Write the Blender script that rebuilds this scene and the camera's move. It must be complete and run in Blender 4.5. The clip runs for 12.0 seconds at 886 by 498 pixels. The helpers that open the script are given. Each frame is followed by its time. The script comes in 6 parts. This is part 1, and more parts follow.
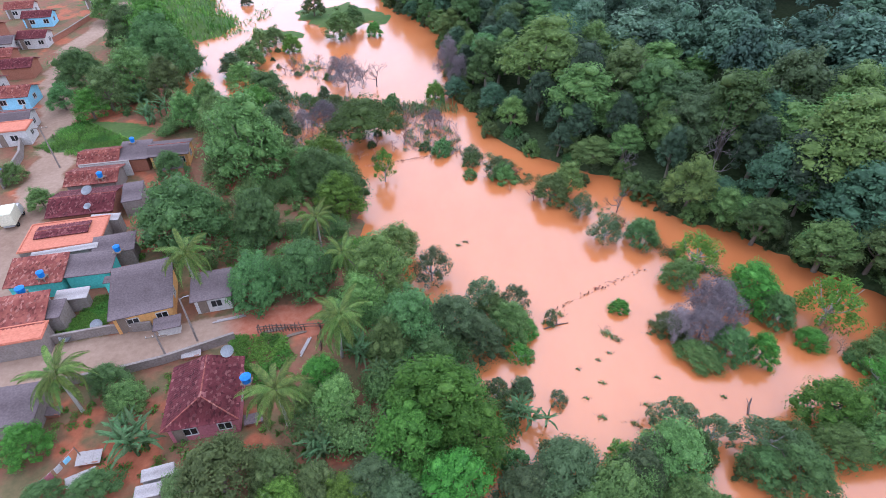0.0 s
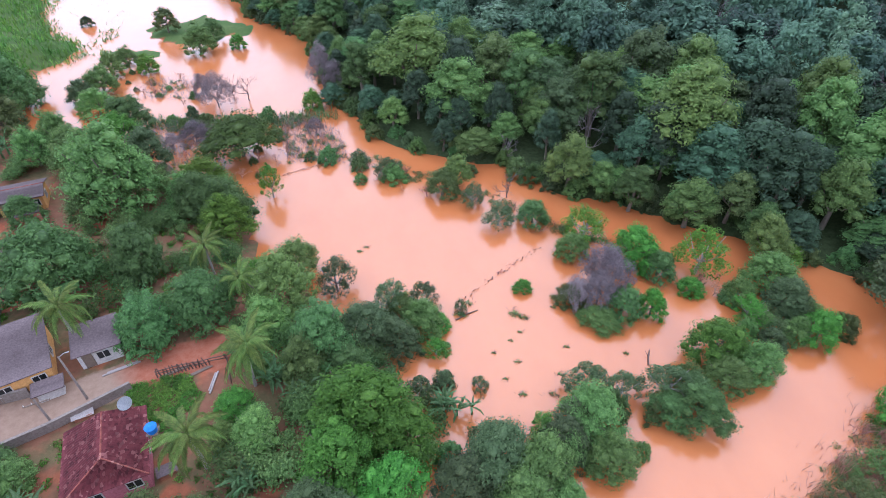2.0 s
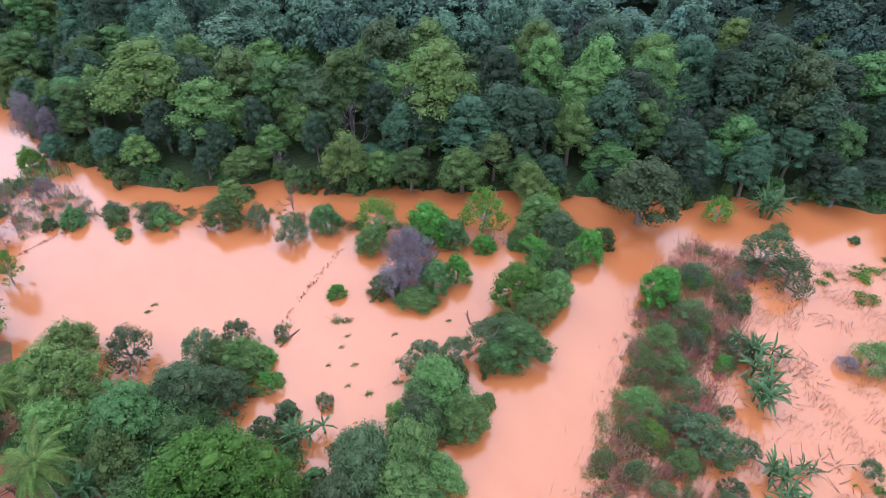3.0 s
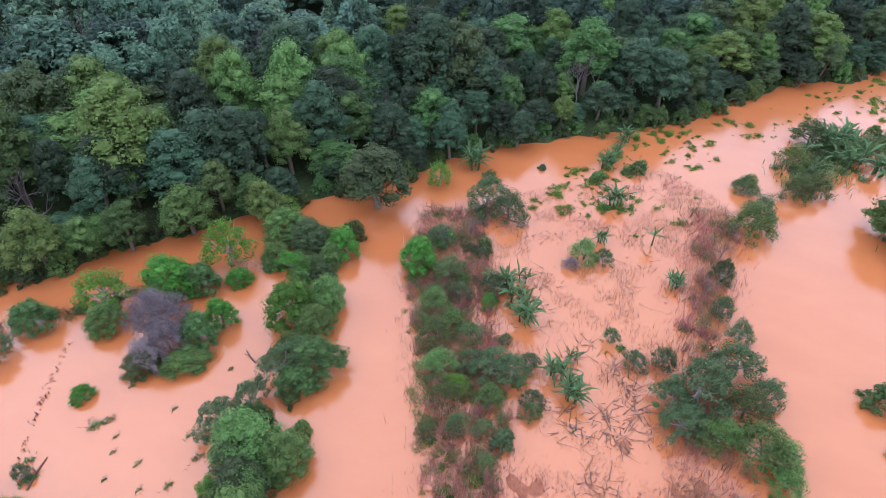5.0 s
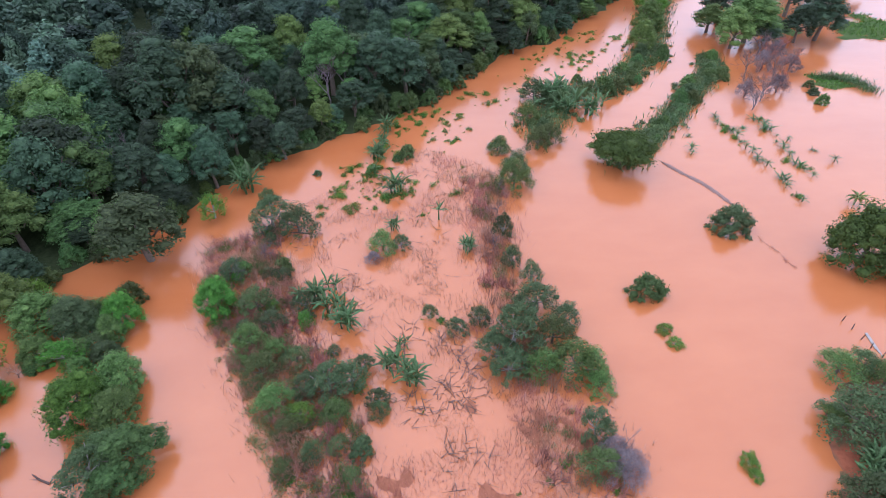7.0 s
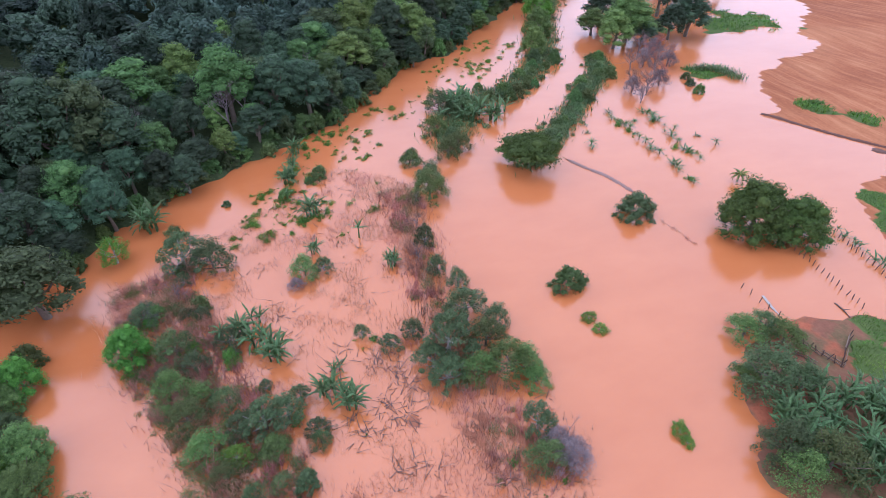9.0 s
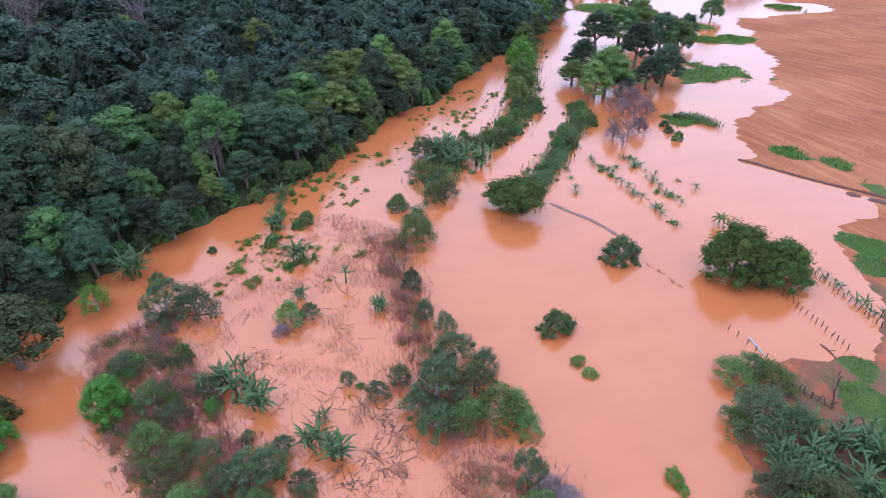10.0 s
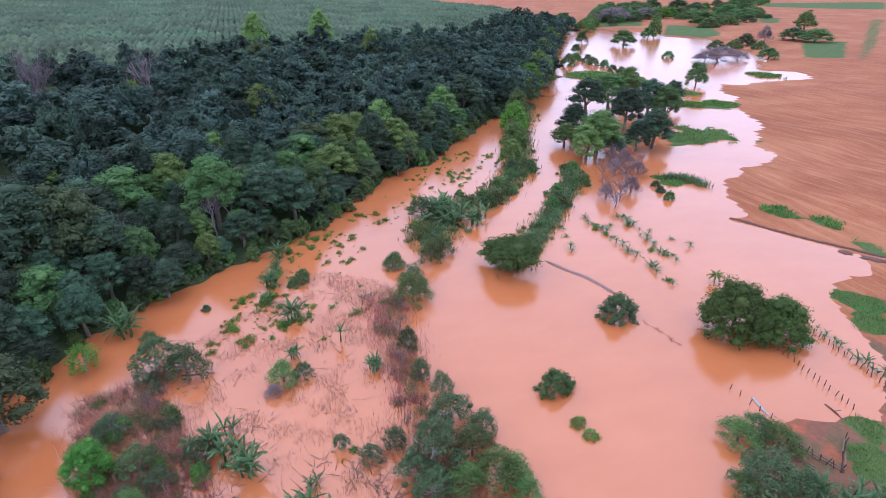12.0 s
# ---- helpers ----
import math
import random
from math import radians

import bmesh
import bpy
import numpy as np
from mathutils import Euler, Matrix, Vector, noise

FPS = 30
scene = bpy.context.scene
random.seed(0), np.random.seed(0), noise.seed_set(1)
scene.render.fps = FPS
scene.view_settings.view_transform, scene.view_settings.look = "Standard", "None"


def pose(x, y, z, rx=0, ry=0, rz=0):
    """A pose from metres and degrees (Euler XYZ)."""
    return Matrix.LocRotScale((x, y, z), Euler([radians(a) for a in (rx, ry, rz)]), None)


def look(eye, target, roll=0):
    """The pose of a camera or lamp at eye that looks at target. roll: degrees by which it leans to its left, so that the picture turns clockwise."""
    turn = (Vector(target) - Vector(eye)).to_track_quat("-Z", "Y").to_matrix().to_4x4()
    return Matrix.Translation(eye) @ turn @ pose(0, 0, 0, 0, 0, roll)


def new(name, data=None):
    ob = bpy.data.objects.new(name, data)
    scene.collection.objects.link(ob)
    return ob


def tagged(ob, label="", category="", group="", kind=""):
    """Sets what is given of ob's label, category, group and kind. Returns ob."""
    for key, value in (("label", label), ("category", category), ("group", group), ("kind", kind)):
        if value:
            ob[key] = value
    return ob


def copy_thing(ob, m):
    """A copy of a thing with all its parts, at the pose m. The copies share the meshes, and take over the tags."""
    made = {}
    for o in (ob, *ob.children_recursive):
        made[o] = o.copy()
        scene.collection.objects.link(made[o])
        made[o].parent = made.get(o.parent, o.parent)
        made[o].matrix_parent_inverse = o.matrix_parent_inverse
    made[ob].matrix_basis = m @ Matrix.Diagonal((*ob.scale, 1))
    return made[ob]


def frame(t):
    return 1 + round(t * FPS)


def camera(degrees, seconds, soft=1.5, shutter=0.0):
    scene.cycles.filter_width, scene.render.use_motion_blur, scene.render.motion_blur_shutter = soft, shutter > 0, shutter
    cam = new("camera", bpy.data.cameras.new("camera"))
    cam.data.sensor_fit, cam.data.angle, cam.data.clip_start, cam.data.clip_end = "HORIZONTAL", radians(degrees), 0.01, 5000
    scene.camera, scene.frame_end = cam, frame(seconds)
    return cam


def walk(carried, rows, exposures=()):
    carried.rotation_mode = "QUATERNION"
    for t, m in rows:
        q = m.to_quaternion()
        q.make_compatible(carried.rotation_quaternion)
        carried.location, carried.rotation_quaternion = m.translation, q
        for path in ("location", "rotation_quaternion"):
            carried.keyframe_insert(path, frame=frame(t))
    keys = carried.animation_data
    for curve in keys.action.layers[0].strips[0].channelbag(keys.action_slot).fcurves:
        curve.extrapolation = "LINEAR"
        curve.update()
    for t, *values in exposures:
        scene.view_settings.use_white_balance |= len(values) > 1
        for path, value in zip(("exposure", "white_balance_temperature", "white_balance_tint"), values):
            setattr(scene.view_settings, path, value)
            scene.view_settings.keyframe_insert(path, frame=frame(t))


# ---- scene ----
cam = camera(78.6, 12.0, soft=0.75, shutter=0.0)
# seconds, eye x y z, turn, tilt, roll
PATH = [
    (0, 0.01, -0.03, 44.99, 2.25, -39.59, 0.07),
    (0.5, -0.05, -0.07, 45.01, -6.48, -39.52, -0.05),
    (1, -0.08, -0.09, 45.03, -8.28, -39.50, 0.03),
    (1.5, -0.07, -0.08, 45.04, -8.94, -39.47, 0.05),
    (2, -0.04, -0.11, 45.05, -11.24, -39.45, 0.05),
    (2.5, -0.02, -0.19, 45.08, -23.73, -39.41, -0.09),
    (3, -0.06, -0.21, 45.10, -37.85, -39.36, -0.17),
    (3.2, -0.07, -0.21, 45.10, -43.00, -39.33, -0.18),
    (4.8, -0.19, -0.08, 45.00, -64.87, -38.88, 0.35),
    (5, -0.19, -0.08, 45.00, -70.39, -38.80, 0.22),
    (5.5, -0.19, -0.08, 45.01, -82.02, -38.68, 0.07),
    (6, -0.19, -0.06, 45.01, -89.26, -38.63, -0.07),
    (6.5, -0.19, -0.03, 45.01, -93.24, -38.56, -0.10),
    (7, -0.20, -0.00, 45.03, -97.16, -38.50, -0.08),
    (7.5, -0.22, 0.03, 45.04, -102.63, -38.40, -0.17),
    (7.7, -0.22, 0.03, 45.03, -103.97, -38.33, -0.17),
    (9.3, -0.19, 0.09, 44.95, -108.66, -35.99, -0.07),
    (9.5, -0.20, 0.09, 44.95, -108.84, -34.45, -0.10),
    (10, -0.19, 0.13, 44.92, -109.17, -32.40, -0.02),
    (10.5, -0.17, 0.16, 44.88, -109.39, -30.65, 0.05),
    (11, -0.15, 0.17, 44.84, -109.57, -28.94, 0.12),
    (11.5, -0.16, 0.18, 44.80, -109.66, -27.48, 0.14),
    (12, -0.17, 0.19, 44.78, -109.66, -26.19, 0.16),
]
EXPOSURE = [(0.0, 1.17, 5200.0, 17.0), (3.2, 1.17, 5250.0, 17.0), (5.5, 0.95, 5350.0, 20.0), (9.0, 0.82, 5250.0, 26.0), (12.0, 0.79, 5150.0, 26.0)]
walk(cam, [(t, pose(x, y, z, 0, 0, turn) @ pose(0, 0, 0, 90 + tilt, 0, 0) @ pose(0, 0, 0, 0, 0, roll))
           for t, x, y, z, turn, tilt, roll in PATH], EXPOSURE)

# ---------------------------------------------------------------- light
SUN_ELEVATION, SUN_TURN = radians(52), radians(12)
world = bpy.data.worlds.new("overcast_sky")
scene.world = world
world.use_nodes = True
wt = world.node_tree
wt.nodes.clear()
sky = wt.nodes.new("ShaderNodeTexSky")
sky.sky_type = "NISHITA"
sky.sun_disc = False
sky.sun_elevation, sky.sun_rotation = SUN_ELEVATION, SUN_TURN
sky.dust_density, sky.air_density = 4.0, 1.0
cloud = wt.nodes.new("ShaderNodeHueSaturation")
cloud.inputs["Saturation"].default_value = 0.30
cloud.inputs["Value"].default_value = 1.0
glow = wt.nodes.new("ShaderNodeBackground")
glow.inputs["Strength"].default_value = 0.15
wout = wt.nodes.new("ShaderNodeOutputWorld")
# a thin even cloud sheet over the clear sky
sheet = wt.nodes.new("ShaderNodeMix")
sheet.data_type = "RGBA"
sheet.inputs[0].default_value = 0.93
sheet.inputs[7].default_value = (6.3, 6.5, 6.9, 1)
wt.links.new(sky.outputs[0], cloud.inputs["Color"])
wt.links.new(cloud.outputs[0], sheet.inputs[6])
wt.links.new(sheet.outputs[2], glow.inputs["Color"])
wt.links.new(glow.outputs[0], wout.inputs["Surface"])
sun_data = bpy.data.lights.new("sun", "SUN")
sun_data.energy, sun_data.angle, sun_data.color = 0.35, radians(100), (1.0, 0.97, 0.93)
sun = new("sun", sun_data)
sun.matrix_world = look((100 * math.sin(SUN_TURN), 100 * math.cos(SUN_TURN), 100 * math.tan(SUN_ELEVATION)), (0, 0, 0))


# ---------------------------------------------------------------- materials
def material(name):
    m = bpy.data.materials.new(name)
    m.use_nodes = True
    nt = m.node_tree
    return m, nt, nt.nodes["Principled BSDF"]


def node(nt, kind, **values):
    n = nt.nodes.new(kind)
    for key, value in values.items():
        n.inputs[key.replace("_", " ")].default_value = value
    return n


def ramp(nt, fac, stops):
    r = nt.nodes.new("ShaderNodeValToRGB")
    while len(r.color_ramp.elements) < len(stops):
        r.color_ramp.elements.new(0.5)
    for e, (p, c) in zip(r.color_ramp.elements, stops):
        e.position, e.color = p, (*c, 1)
    nt.links.new(fac, r.inputs[0])
    return r.outputs[0]


def mixed(nt, fac, a, b, blend="MIX"):
    m = nt.nodes.new("ShaderNodeMix")
    m.data_type, m.blend_type = "RGBA", blend
    for value, socket in ((fac, m.inputs[0]), (a, m.inputs[6]), (b, m.inputs[7])):
        if isinstance(value, bpy.types.NodeSocket):
            nt.links.new(value, socket)
        else:
            socket.default_value = value if isinstance(value, float) else (*value, 1)
    return m.outputs[2]


def position(nt, scale=(1, 1, 1)):
    g = nt.nodes.new("ShaderNodeNewGeometry")
    mp = nt.nodes.new("ShaderNodeMapping")
    mp.inputs["Scale"].default_value = scale
    nt.links.new(g.outputs["Position"], mp.inputs[0])
    return mp.outputs[0]


def grain(nt, scale, detail=3.0, rough=0.6, where=None):
    n = node(nt, "ShaderNodeTexNoise", Scale=scale, Detail=detail, Roughness=rough)
    nt.links.new(where or position(nt), n.inputs["Vector"])
    return n.outputs[0]


def relief(nt, bsdf, height, strength, distance):
    b = node(nt, "ShaderNodeBump", Strength=strength, Distance=distance)
    nt.links.new(height, b.inputs["Height"])
    nt.links.new(b.outputs[0], bsdf.inputs["Normal"])


def leaf_material(name, dark, mid, light, rough=0.6, patch=0.0, tuft=3.2, spread=1.0):
    """Leaves: each leaf and each plant differs a little."""
    m, nt, bsdf = material(name)
    g = nt.nodes.new("ShaderNodeNewGeometry")
    info = nt.nodes.new("ShaderNodeObjectInfo")
    half = [tuple((a + b) / 2 for a, b in zip(tone, mid)) for tone in (dark, light)]
    leaf = ramp(nt, g.outputs["Random Per Island"], ((0.0, half[0]), (0.55, mid), (1.0, half[1])))
    hue = node(nt, "ShaderNodeHueSaturation")
    nt.links.new(leaf, hue.inputs["Color"])
    for out, lo, hi in (("Hue", 0.5 - 0.022 * spread, 0.5 + 0.018 * spread), ("Value", 1 - 0.28 * spread, 1 + 0.3 * spread)):
        r = nt.nodes.new("ShaderNodeMapRange")
        r.inputs["To Min"].default_value, r.inputs["To Max"].default_value = lo, hi
        if patch:
            cell = node(nt, "ShaderNodeTexVoronoi", Scale=patch)
            cell.voronoi_dimensions = "2D"
            nt.links.new(position(nt), cell.inputs["Vector"])
            sep = nt.nodes.new("ShaderNodeSeparateColor")
            nt.links.new(cell.outputs["Color"], sep.inputs[0])
            nt.links.new(sep.outputs[0 if out == "Hue" else 1], r.inputs[0])
        else:
            nt.links.new(info.outputs["Random"], r.inputs[0])
        nt.links.new(r.outputs[0], hue.inputs[out])
    spray = grain(nt, tuft, 4.0, 0.65)
    tone = ramp(nt, spray, ((0.30, (0.62, 0.65, 0.66)), (0.52, (1.0, 1.0, 1.0)), (0.72, (1.32, 1.3, 1.2))))
    colour = mixed(nt, 1.0, hue.outputs[0], tone, "MULTIPLY")
    nt.links.new(colour, bsdf.inputs["Base Color"])
    relief(nt, bsdf, spray, 0.6, 0.25)
    bsdf.inputs["Roughness"].default_value = rough
    bsdf.inputs["Specular IOR Level"].default_value = 0.25
    thin = nt.nodes.new("ShaderNodeBsdfTranslucent")
    nt.links.new(colour, thin.inputs["Color"])
    both = nt.nodes.new("ShaderNodeMixShader")
    both.inputs[0].default_value = 0.38
    nt.links.new(bsdf.outputs[0], both.inputs[1])
    nt.links.new(thin.outputs[0], both.inputs[2])
    nt.links.new(both.outputs[0], nt.nodes["Material Output"].inputs["Surface"])
    return m


def plain(name, a, b, scale, rough=0.8, bump=0.3, depth=0.02, metal=0.0, fine=6.0):
    """Two tones in patches, with finer dirt over them and a low relief."""
    m, nt, bsdf = material(name)
    big = grain(nt, scale)
    small = grain(nt, scale * fine, 4.0)
    c = mixed(nt, big, a, b)
    c = mixed(nt, 0.35, c, ramp(nt, small, ((0.3, tuple(v * 0.55 for v in a)), (0.7, tuple(min(1, v * 1.3) for v in b)))))
    nt.links.new(c, bsdf.inputs["Base Color"])
    bsdf.inputs["Roughness"].default_value, bsdf.inputs["Metallic"].default_value = rough, metal
    bsdf.inputs["Specular IOR Level"].default_value = 0.25
    relief(nt, bsdf, small, bump, depth)
    return m


LEAF_MID = leaf_material("leaf_mid_green", (0.068, 0.110, 0.034), (0.139, 0.232, 0.062), (0.236, 0.338, 0.096))
LEAF_DARK = leaf_material("leaf_dark_green", (0.061, 0.101, 0.035), (0.105, 0.194, 0.058), (0.180, 0.284, 0.084))
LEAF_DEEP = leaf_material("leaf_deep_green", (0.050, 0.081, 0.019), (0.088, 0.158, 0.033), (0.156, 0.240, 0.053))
LEAF_BRIGHT = leaf_material("leaf_bright_green", (0.039, 0.103, 0.020), (0.102, 0.258, 0.035), (0.185, 0.389, 0.064))
LEAF_YELLOW = leaf_material("leaf_yellow_green", (0.056, 0.114, 0.019), (0.135, 0.257, 0.033), (0.249, 0.386, 0.068))
LEAF_OLIVE = leaf_material("leaf_olive", (0.062, 0.083, 0.027), (0.122, 0.166, 0.052), (0.208, 0.253, 0.087))
LEAF_PALE = leaf_material("leaf_grey_green", (0.046, 0.071, 0.029), (0.097, 0.142, 0.057), (0.169, 0.218, 0.095))
LEAF_BANANA = leaf_material("leaf_banana", (0.046, 0.090, 0.036), (0.109, 0.193, 0.074), (0.231, 0.312, 0.138), 0.5, tuft=6.0)
LEAF_PALM = leaf_material("leaf_palm", (0.070, 0.117, 0.025), (0.156, 0.230, 0.048), (0.304, 0.342, 0.095), 0.5)
# extra blue in this leaf colour stands for haze in the air
LEAF_FOREST = leaf_material("leaf_hazed_forest", (0.039, 0.064, 0.036), (0.063, 0.108, 0.056), (0.102, 0.162, 0.080), tuft=1.4, spread=1.75)
LEAF_LIGHT = leaf_material("leaf_light_green", (0.089, 0.143, 0.038), (0.171, 0.269, 0.068), (0.275, 0.376, 0.102), tuft=1.6)
# far crowns: bluish distance haze is painted into the leaf colour
LEAF_FAR = leaf_material("leaf_hazed_far_forest", (0.040, 0.063, 0.046), (0.063, 0.105, 0.071), (0.101, 0.155, 0.102), patch=0.11, tuft=0.9, spread=1.9)
# brighter copy of LEAF_FAR: light for the north side and haze, both as colour
LEAF_NORTH = leaf_material("leaf_brightened_forest", (0.067, 0.110, 0.078), (0.111, 0.190, 0.122), (0.177, 0.274, 0.172), patch=0.11, tuft=0.9, spread=2.0)
LEAF_CROP = leaf_material("leaf_plantation", (0.072, 0.119, 0.062), (0.108, 0.166, 0.084), (0.149, 0.214, 0.106), patch=0.05, tuft=0.8)
LEAF_REED = leaf_material("leaf_reed", (0.056, 0.095, 0.031), (0.118, 0.185, 0.065), (0.205, 0.271, 0.112), patch=0.4)
LEAF_WEED = leaf_material("leaf_weed", (0.046, 0.104, 0.016), (0.103, 0.218, 0.029), (0.185, 0.314, 0.056), patch=0.5)
LEAF_UNDER = leaf_material("leaf_undergrowth", (0.064, 0.103, 0.036), (0.128, 0.214, 0.062), (0.226, 0.323, 0.095), patch=0.3)
STALK = leaf_material("dead_stalk", (0.247, 0.114, 0.075), (0.494, 0.240, 0.163), (0.676, 0.409, 0.300), 0.9, patch=0.3)
TWIG = leaf_material("grey_twig", (0.143, 0.110, 0.116), (0.253, 0.204, 0.209), (0.374, 0.319, 0.325), 0.9)
BARK = plain("bark", (0.10, 0.07, 0.05), (0.22, 0.18, 0.14), 3.0, 0.9, 0.6)
BARK_PALE = plain("pale_bark", (0.25, 0.22, 0.19), (0.42, 0.38, 0.34), 3.0, 0.9, 0.6)
DEADWOOD = plain("wet_dead_wood", (0.07, 0.042, 0.032), (0.15, 0.095, 0.075), 4.0, 0.8, 0.5)

# muddy flood water
WATER, nt, bsdf = material("muddy_flood_water")
silt = grain(nt, 0.035, 5.0, 0.55)
swirl = grain(nt, 0.25, 4.0, 0.6, position(nt, (1, 0.45, 1)))
c = ramp(nt, silt, ((0.3, (0.425, 0.130, 0.038)), (0.7, (0.48, 0.160, 0.052))))
c = mixed(nt, 0.12, c, ramp(nt, swirl, ((0.35, (0.41, 0.12, 0.033)), (0.65, (0.56, 0.21, 0.080)))))
nt.links.new(c, bsdf.inputs["Base Color"])
bsdf.inputs["Roughness"].default_value = 0.16
bsdf.inputs["IOR"].default_value = 1.7
wave = grain(nt, 1.6, 3.0, 0.5)
relief(nt, bsdf, wave, 0.05, 0.05)

# the one sheet of ground: bare red soil, grass, village dirt and forest floor by zone
GROUND, nt, bsdf = material("ground")


def zone(name):
    a = nt.nodes.new("ShaderNodeAttribute")
    a.attribute_name = name
    return a.outputs["Fac"]


def edge(value, lo, hi, wobble, amount):
    """A zone's mask with a ragged border."""
    s = nt.nodes.new("ShaderNodeMath")
    s.operation = "MULTIPLY_ADD"
    s.inputs[1].default_value = amount
    nt.links.new(wobble, s.inputs[0])
    nt.links.new(value, s.inputs[2])
    r = nt.nodes.new("ShaderNodeMapRange")
    r.inputs["From Min"].default_value, r.inputs["From Max"].default_value = lo + amount / 2, hi + amount / 2
    nt.links.new(s.outputs[0], r.inputs[0])
    return r.outputs[0]


patchy = grain(nt, 0.11, 6.0, 0.65)
speck = grain(nt, 1.7, 5.0, 0.7)
streak = nt.nodes.new("ShaderNodeMapping")
streak.inputs["Rotation"].default_value = (0, 0, radians(-38))
streak.inputs["Scale"].default_value = (0.05, 0.55, 0.0)
sway = node(nt, "ShaderNodeTexNoise", Scale=0.012, Detail=2.0)
nt.links.new(position(nt), sway.inputs["Vector"])
bend = nt.nodes.new("ShaderNodeVectorMath")
bend.operation = "MULTIPLY_ADD"
bend.inputs[1].default_value = (38, 38, 0)
nt.links.new(sway.outputs["Color"], bend.inputs[0])
nt.links.new(position(nt), bend.inputs[2])
nt.links.new(bend.outputs[0], streak.inputs[0])
furrow = grain(nt, 1.0, 6.0, 0.7, streak.outputs[0])
soil = ramp(nt, patchy, ((0.3, (0.25, 0.078, 0.026)), (0.7, (0.34, 0.125, 0.05))))
soil = mixed(nt, 0.6, soil, ramp(nt, furrow, ((0.36, (0.14, 0.040, 0.017)), (0.5, (0.30, 0.105, 0.042)), (0.64, (0.54, 0.26, 0.125)))))
soil = mixed(nt, 0.33, soil, ramp(nt, grain(nt, 0.028, 4.0, 0.6, bend.outputs[0]), ((0.36, (0.16, 0.046, 0.02)), (0.52, (0.33, 0.12, 0.048)), (0.66, (0.50, 0.24, 0.11)))))
soil = mixed(nt, 0.25, soil, ramp(nt, speck, ((0.3, (0.14, 0.05, 0.025)), (0.7, (0.42, 0.18, 0.09)))))
turf = ramp(nt, speck, ((0.25, (0.032, 0.066, 0.016)), (0.75, (0.09, 0.15, 0.036))))
turf = mixed(nt, 0.35, turf, ramp(nt, patchy, ((0.35, (0.04, 0.085, 0.018)), (0.65, (0.13, 0.13, 0.05)))))
dirt = ramp(nt, patchy, ((0.3, (0.21, 0.125, 0.083)), (0.7, (0.31, 0.205, 0.145))))
dirt = mixed(nt, edge(zone("redmud"), 0.3, 0.7, patchy, 0.4), dirt, (0.33, 0.085, 0.04))
dirt = mixed(nt, 0.22, dirt, ramp(nt, speck, ((0.3, (0.12, 0.075, 0.048)), (0.7, (0.44, 0.33, 0.25)))))
yard = mixed(nt, ramp(nt, grain(nt, 0.3, 4.0), ((0.42, (0, 0, 0)), (0.6, (1, 1, 1)))), (0.19, 0.078, 0.044), (0.075, 0.10, 0.036))
yard = mixed(nt, 0.45, yard, ramp(nt, speck, ((0.3, (0.11, 0.056, 0.034)), (0.7, (0.26, 0.125, 0.078)))))
yard = mixed(nt, ramp(nt, grain(nt, 0.16, 3.0), ((0.56, (0, 0, 0)), (0.64, (1, 1, 1)))), yard, ramp(nt, speck, ((0.3, (0.25, 0.075, 0.036)), (0.7, (0.36, 0.12, 0.062)))))
litter = ramp(nt, speck, ((0.3, (0.02, 0.035, 0.012)), (0.7, (0.06, 0.075, 0.03))))
mudflat = ramp(nt, speck, ((0.3, (0.22, 0.083, 0.045)), (0.7, (0.36, 0.14, 0.075))))
c = mixed(nt, edge(zone("yard"), 0.3, 0.6, speck, 0.3), soil, yard)
c = mixed(nt, edge(zone("road"), 0.35, 0.6, speck, 0.3), c, dirt)
c = mixed(nt, edge(zone("flat"), 0.3, 0.6, speck, 0.3), c, mudflat)
fray = grain(nt, 0.55, 8.0, 0.8)
c = mixed(nt, edge(zone("turf"), 0.42, 0.62, fray, 1.5), c, turf)
c = mixed(nt, edge(zone("woods"), 0.3, 0.6, speck, 0.2), c, litter)
nt.links.new(c, bsdf.inputs["Base Color"])
bsdf.inputs["Roughness"].default_value = 0.95
bsdf.inputs["Specular IOR Level"].default_value = 0.15
relief(nt, bsdf, speck, 0.5, 0.08)

# ---------------------------------------------------------------- ground and water
FOREST_SHORE = [(-90, 420), (-40, 230), (-23, 165), (-6, 137), (-1, 99), (7, 83), (22, 74), (32, 62), (42, 54), (52, 46.5),
                (60, 38), (68, 30), (76, 25), (86, 14), (95, 1), (102, -10), (119, -22), (131, -34), (145, -52), (163, -65),
                (177, -78), (188, -98), (222, -126), (264, -157), (355, -211), (440, -268), (488, -298), (515, -313)]
FIELD_SHORE = [(539, -372), (488, -386), (437, -378), (405, -392), (380, -378), (344, -368), (300, -335), (274, -312), (242, -277),
               (238, -301), (220, -286), (212, -269), (212, -242), (211, -222), (196, -207), (161, -181), (138, -163), (124, -149),
               (113, -142), (104, -123), (98, -110), (90, -103), (84, -100.5), (78, -100), (78, -93), (73, -96), (66, -99.5), (57, -102), (53, -96),
               (50, -90), (49.5, -85), (46, -81), (41, -79), (36, -76), (33, -72), (28, -62),
               (30, -54), (31, -47), (25, -40), (21, -37), (15, -34), (2, -38), (-40, -60), (-90, -90)]
VILLAGE_SHORE = [(-90, -50), (-40, -25), (-8, -4), (2, 8), (2.5, 18), (2.5, 26), (1.5, 36), (-6, 47), (-14, 57), (-15, 72),
                 (-28, 80), (-42, 95), (-52, 96), (-57, 101), (-61, 114), (-65, 125), (-62, 133), (-59, 144), (-71, 158), (-95, 220),
                 (-150, 420)]
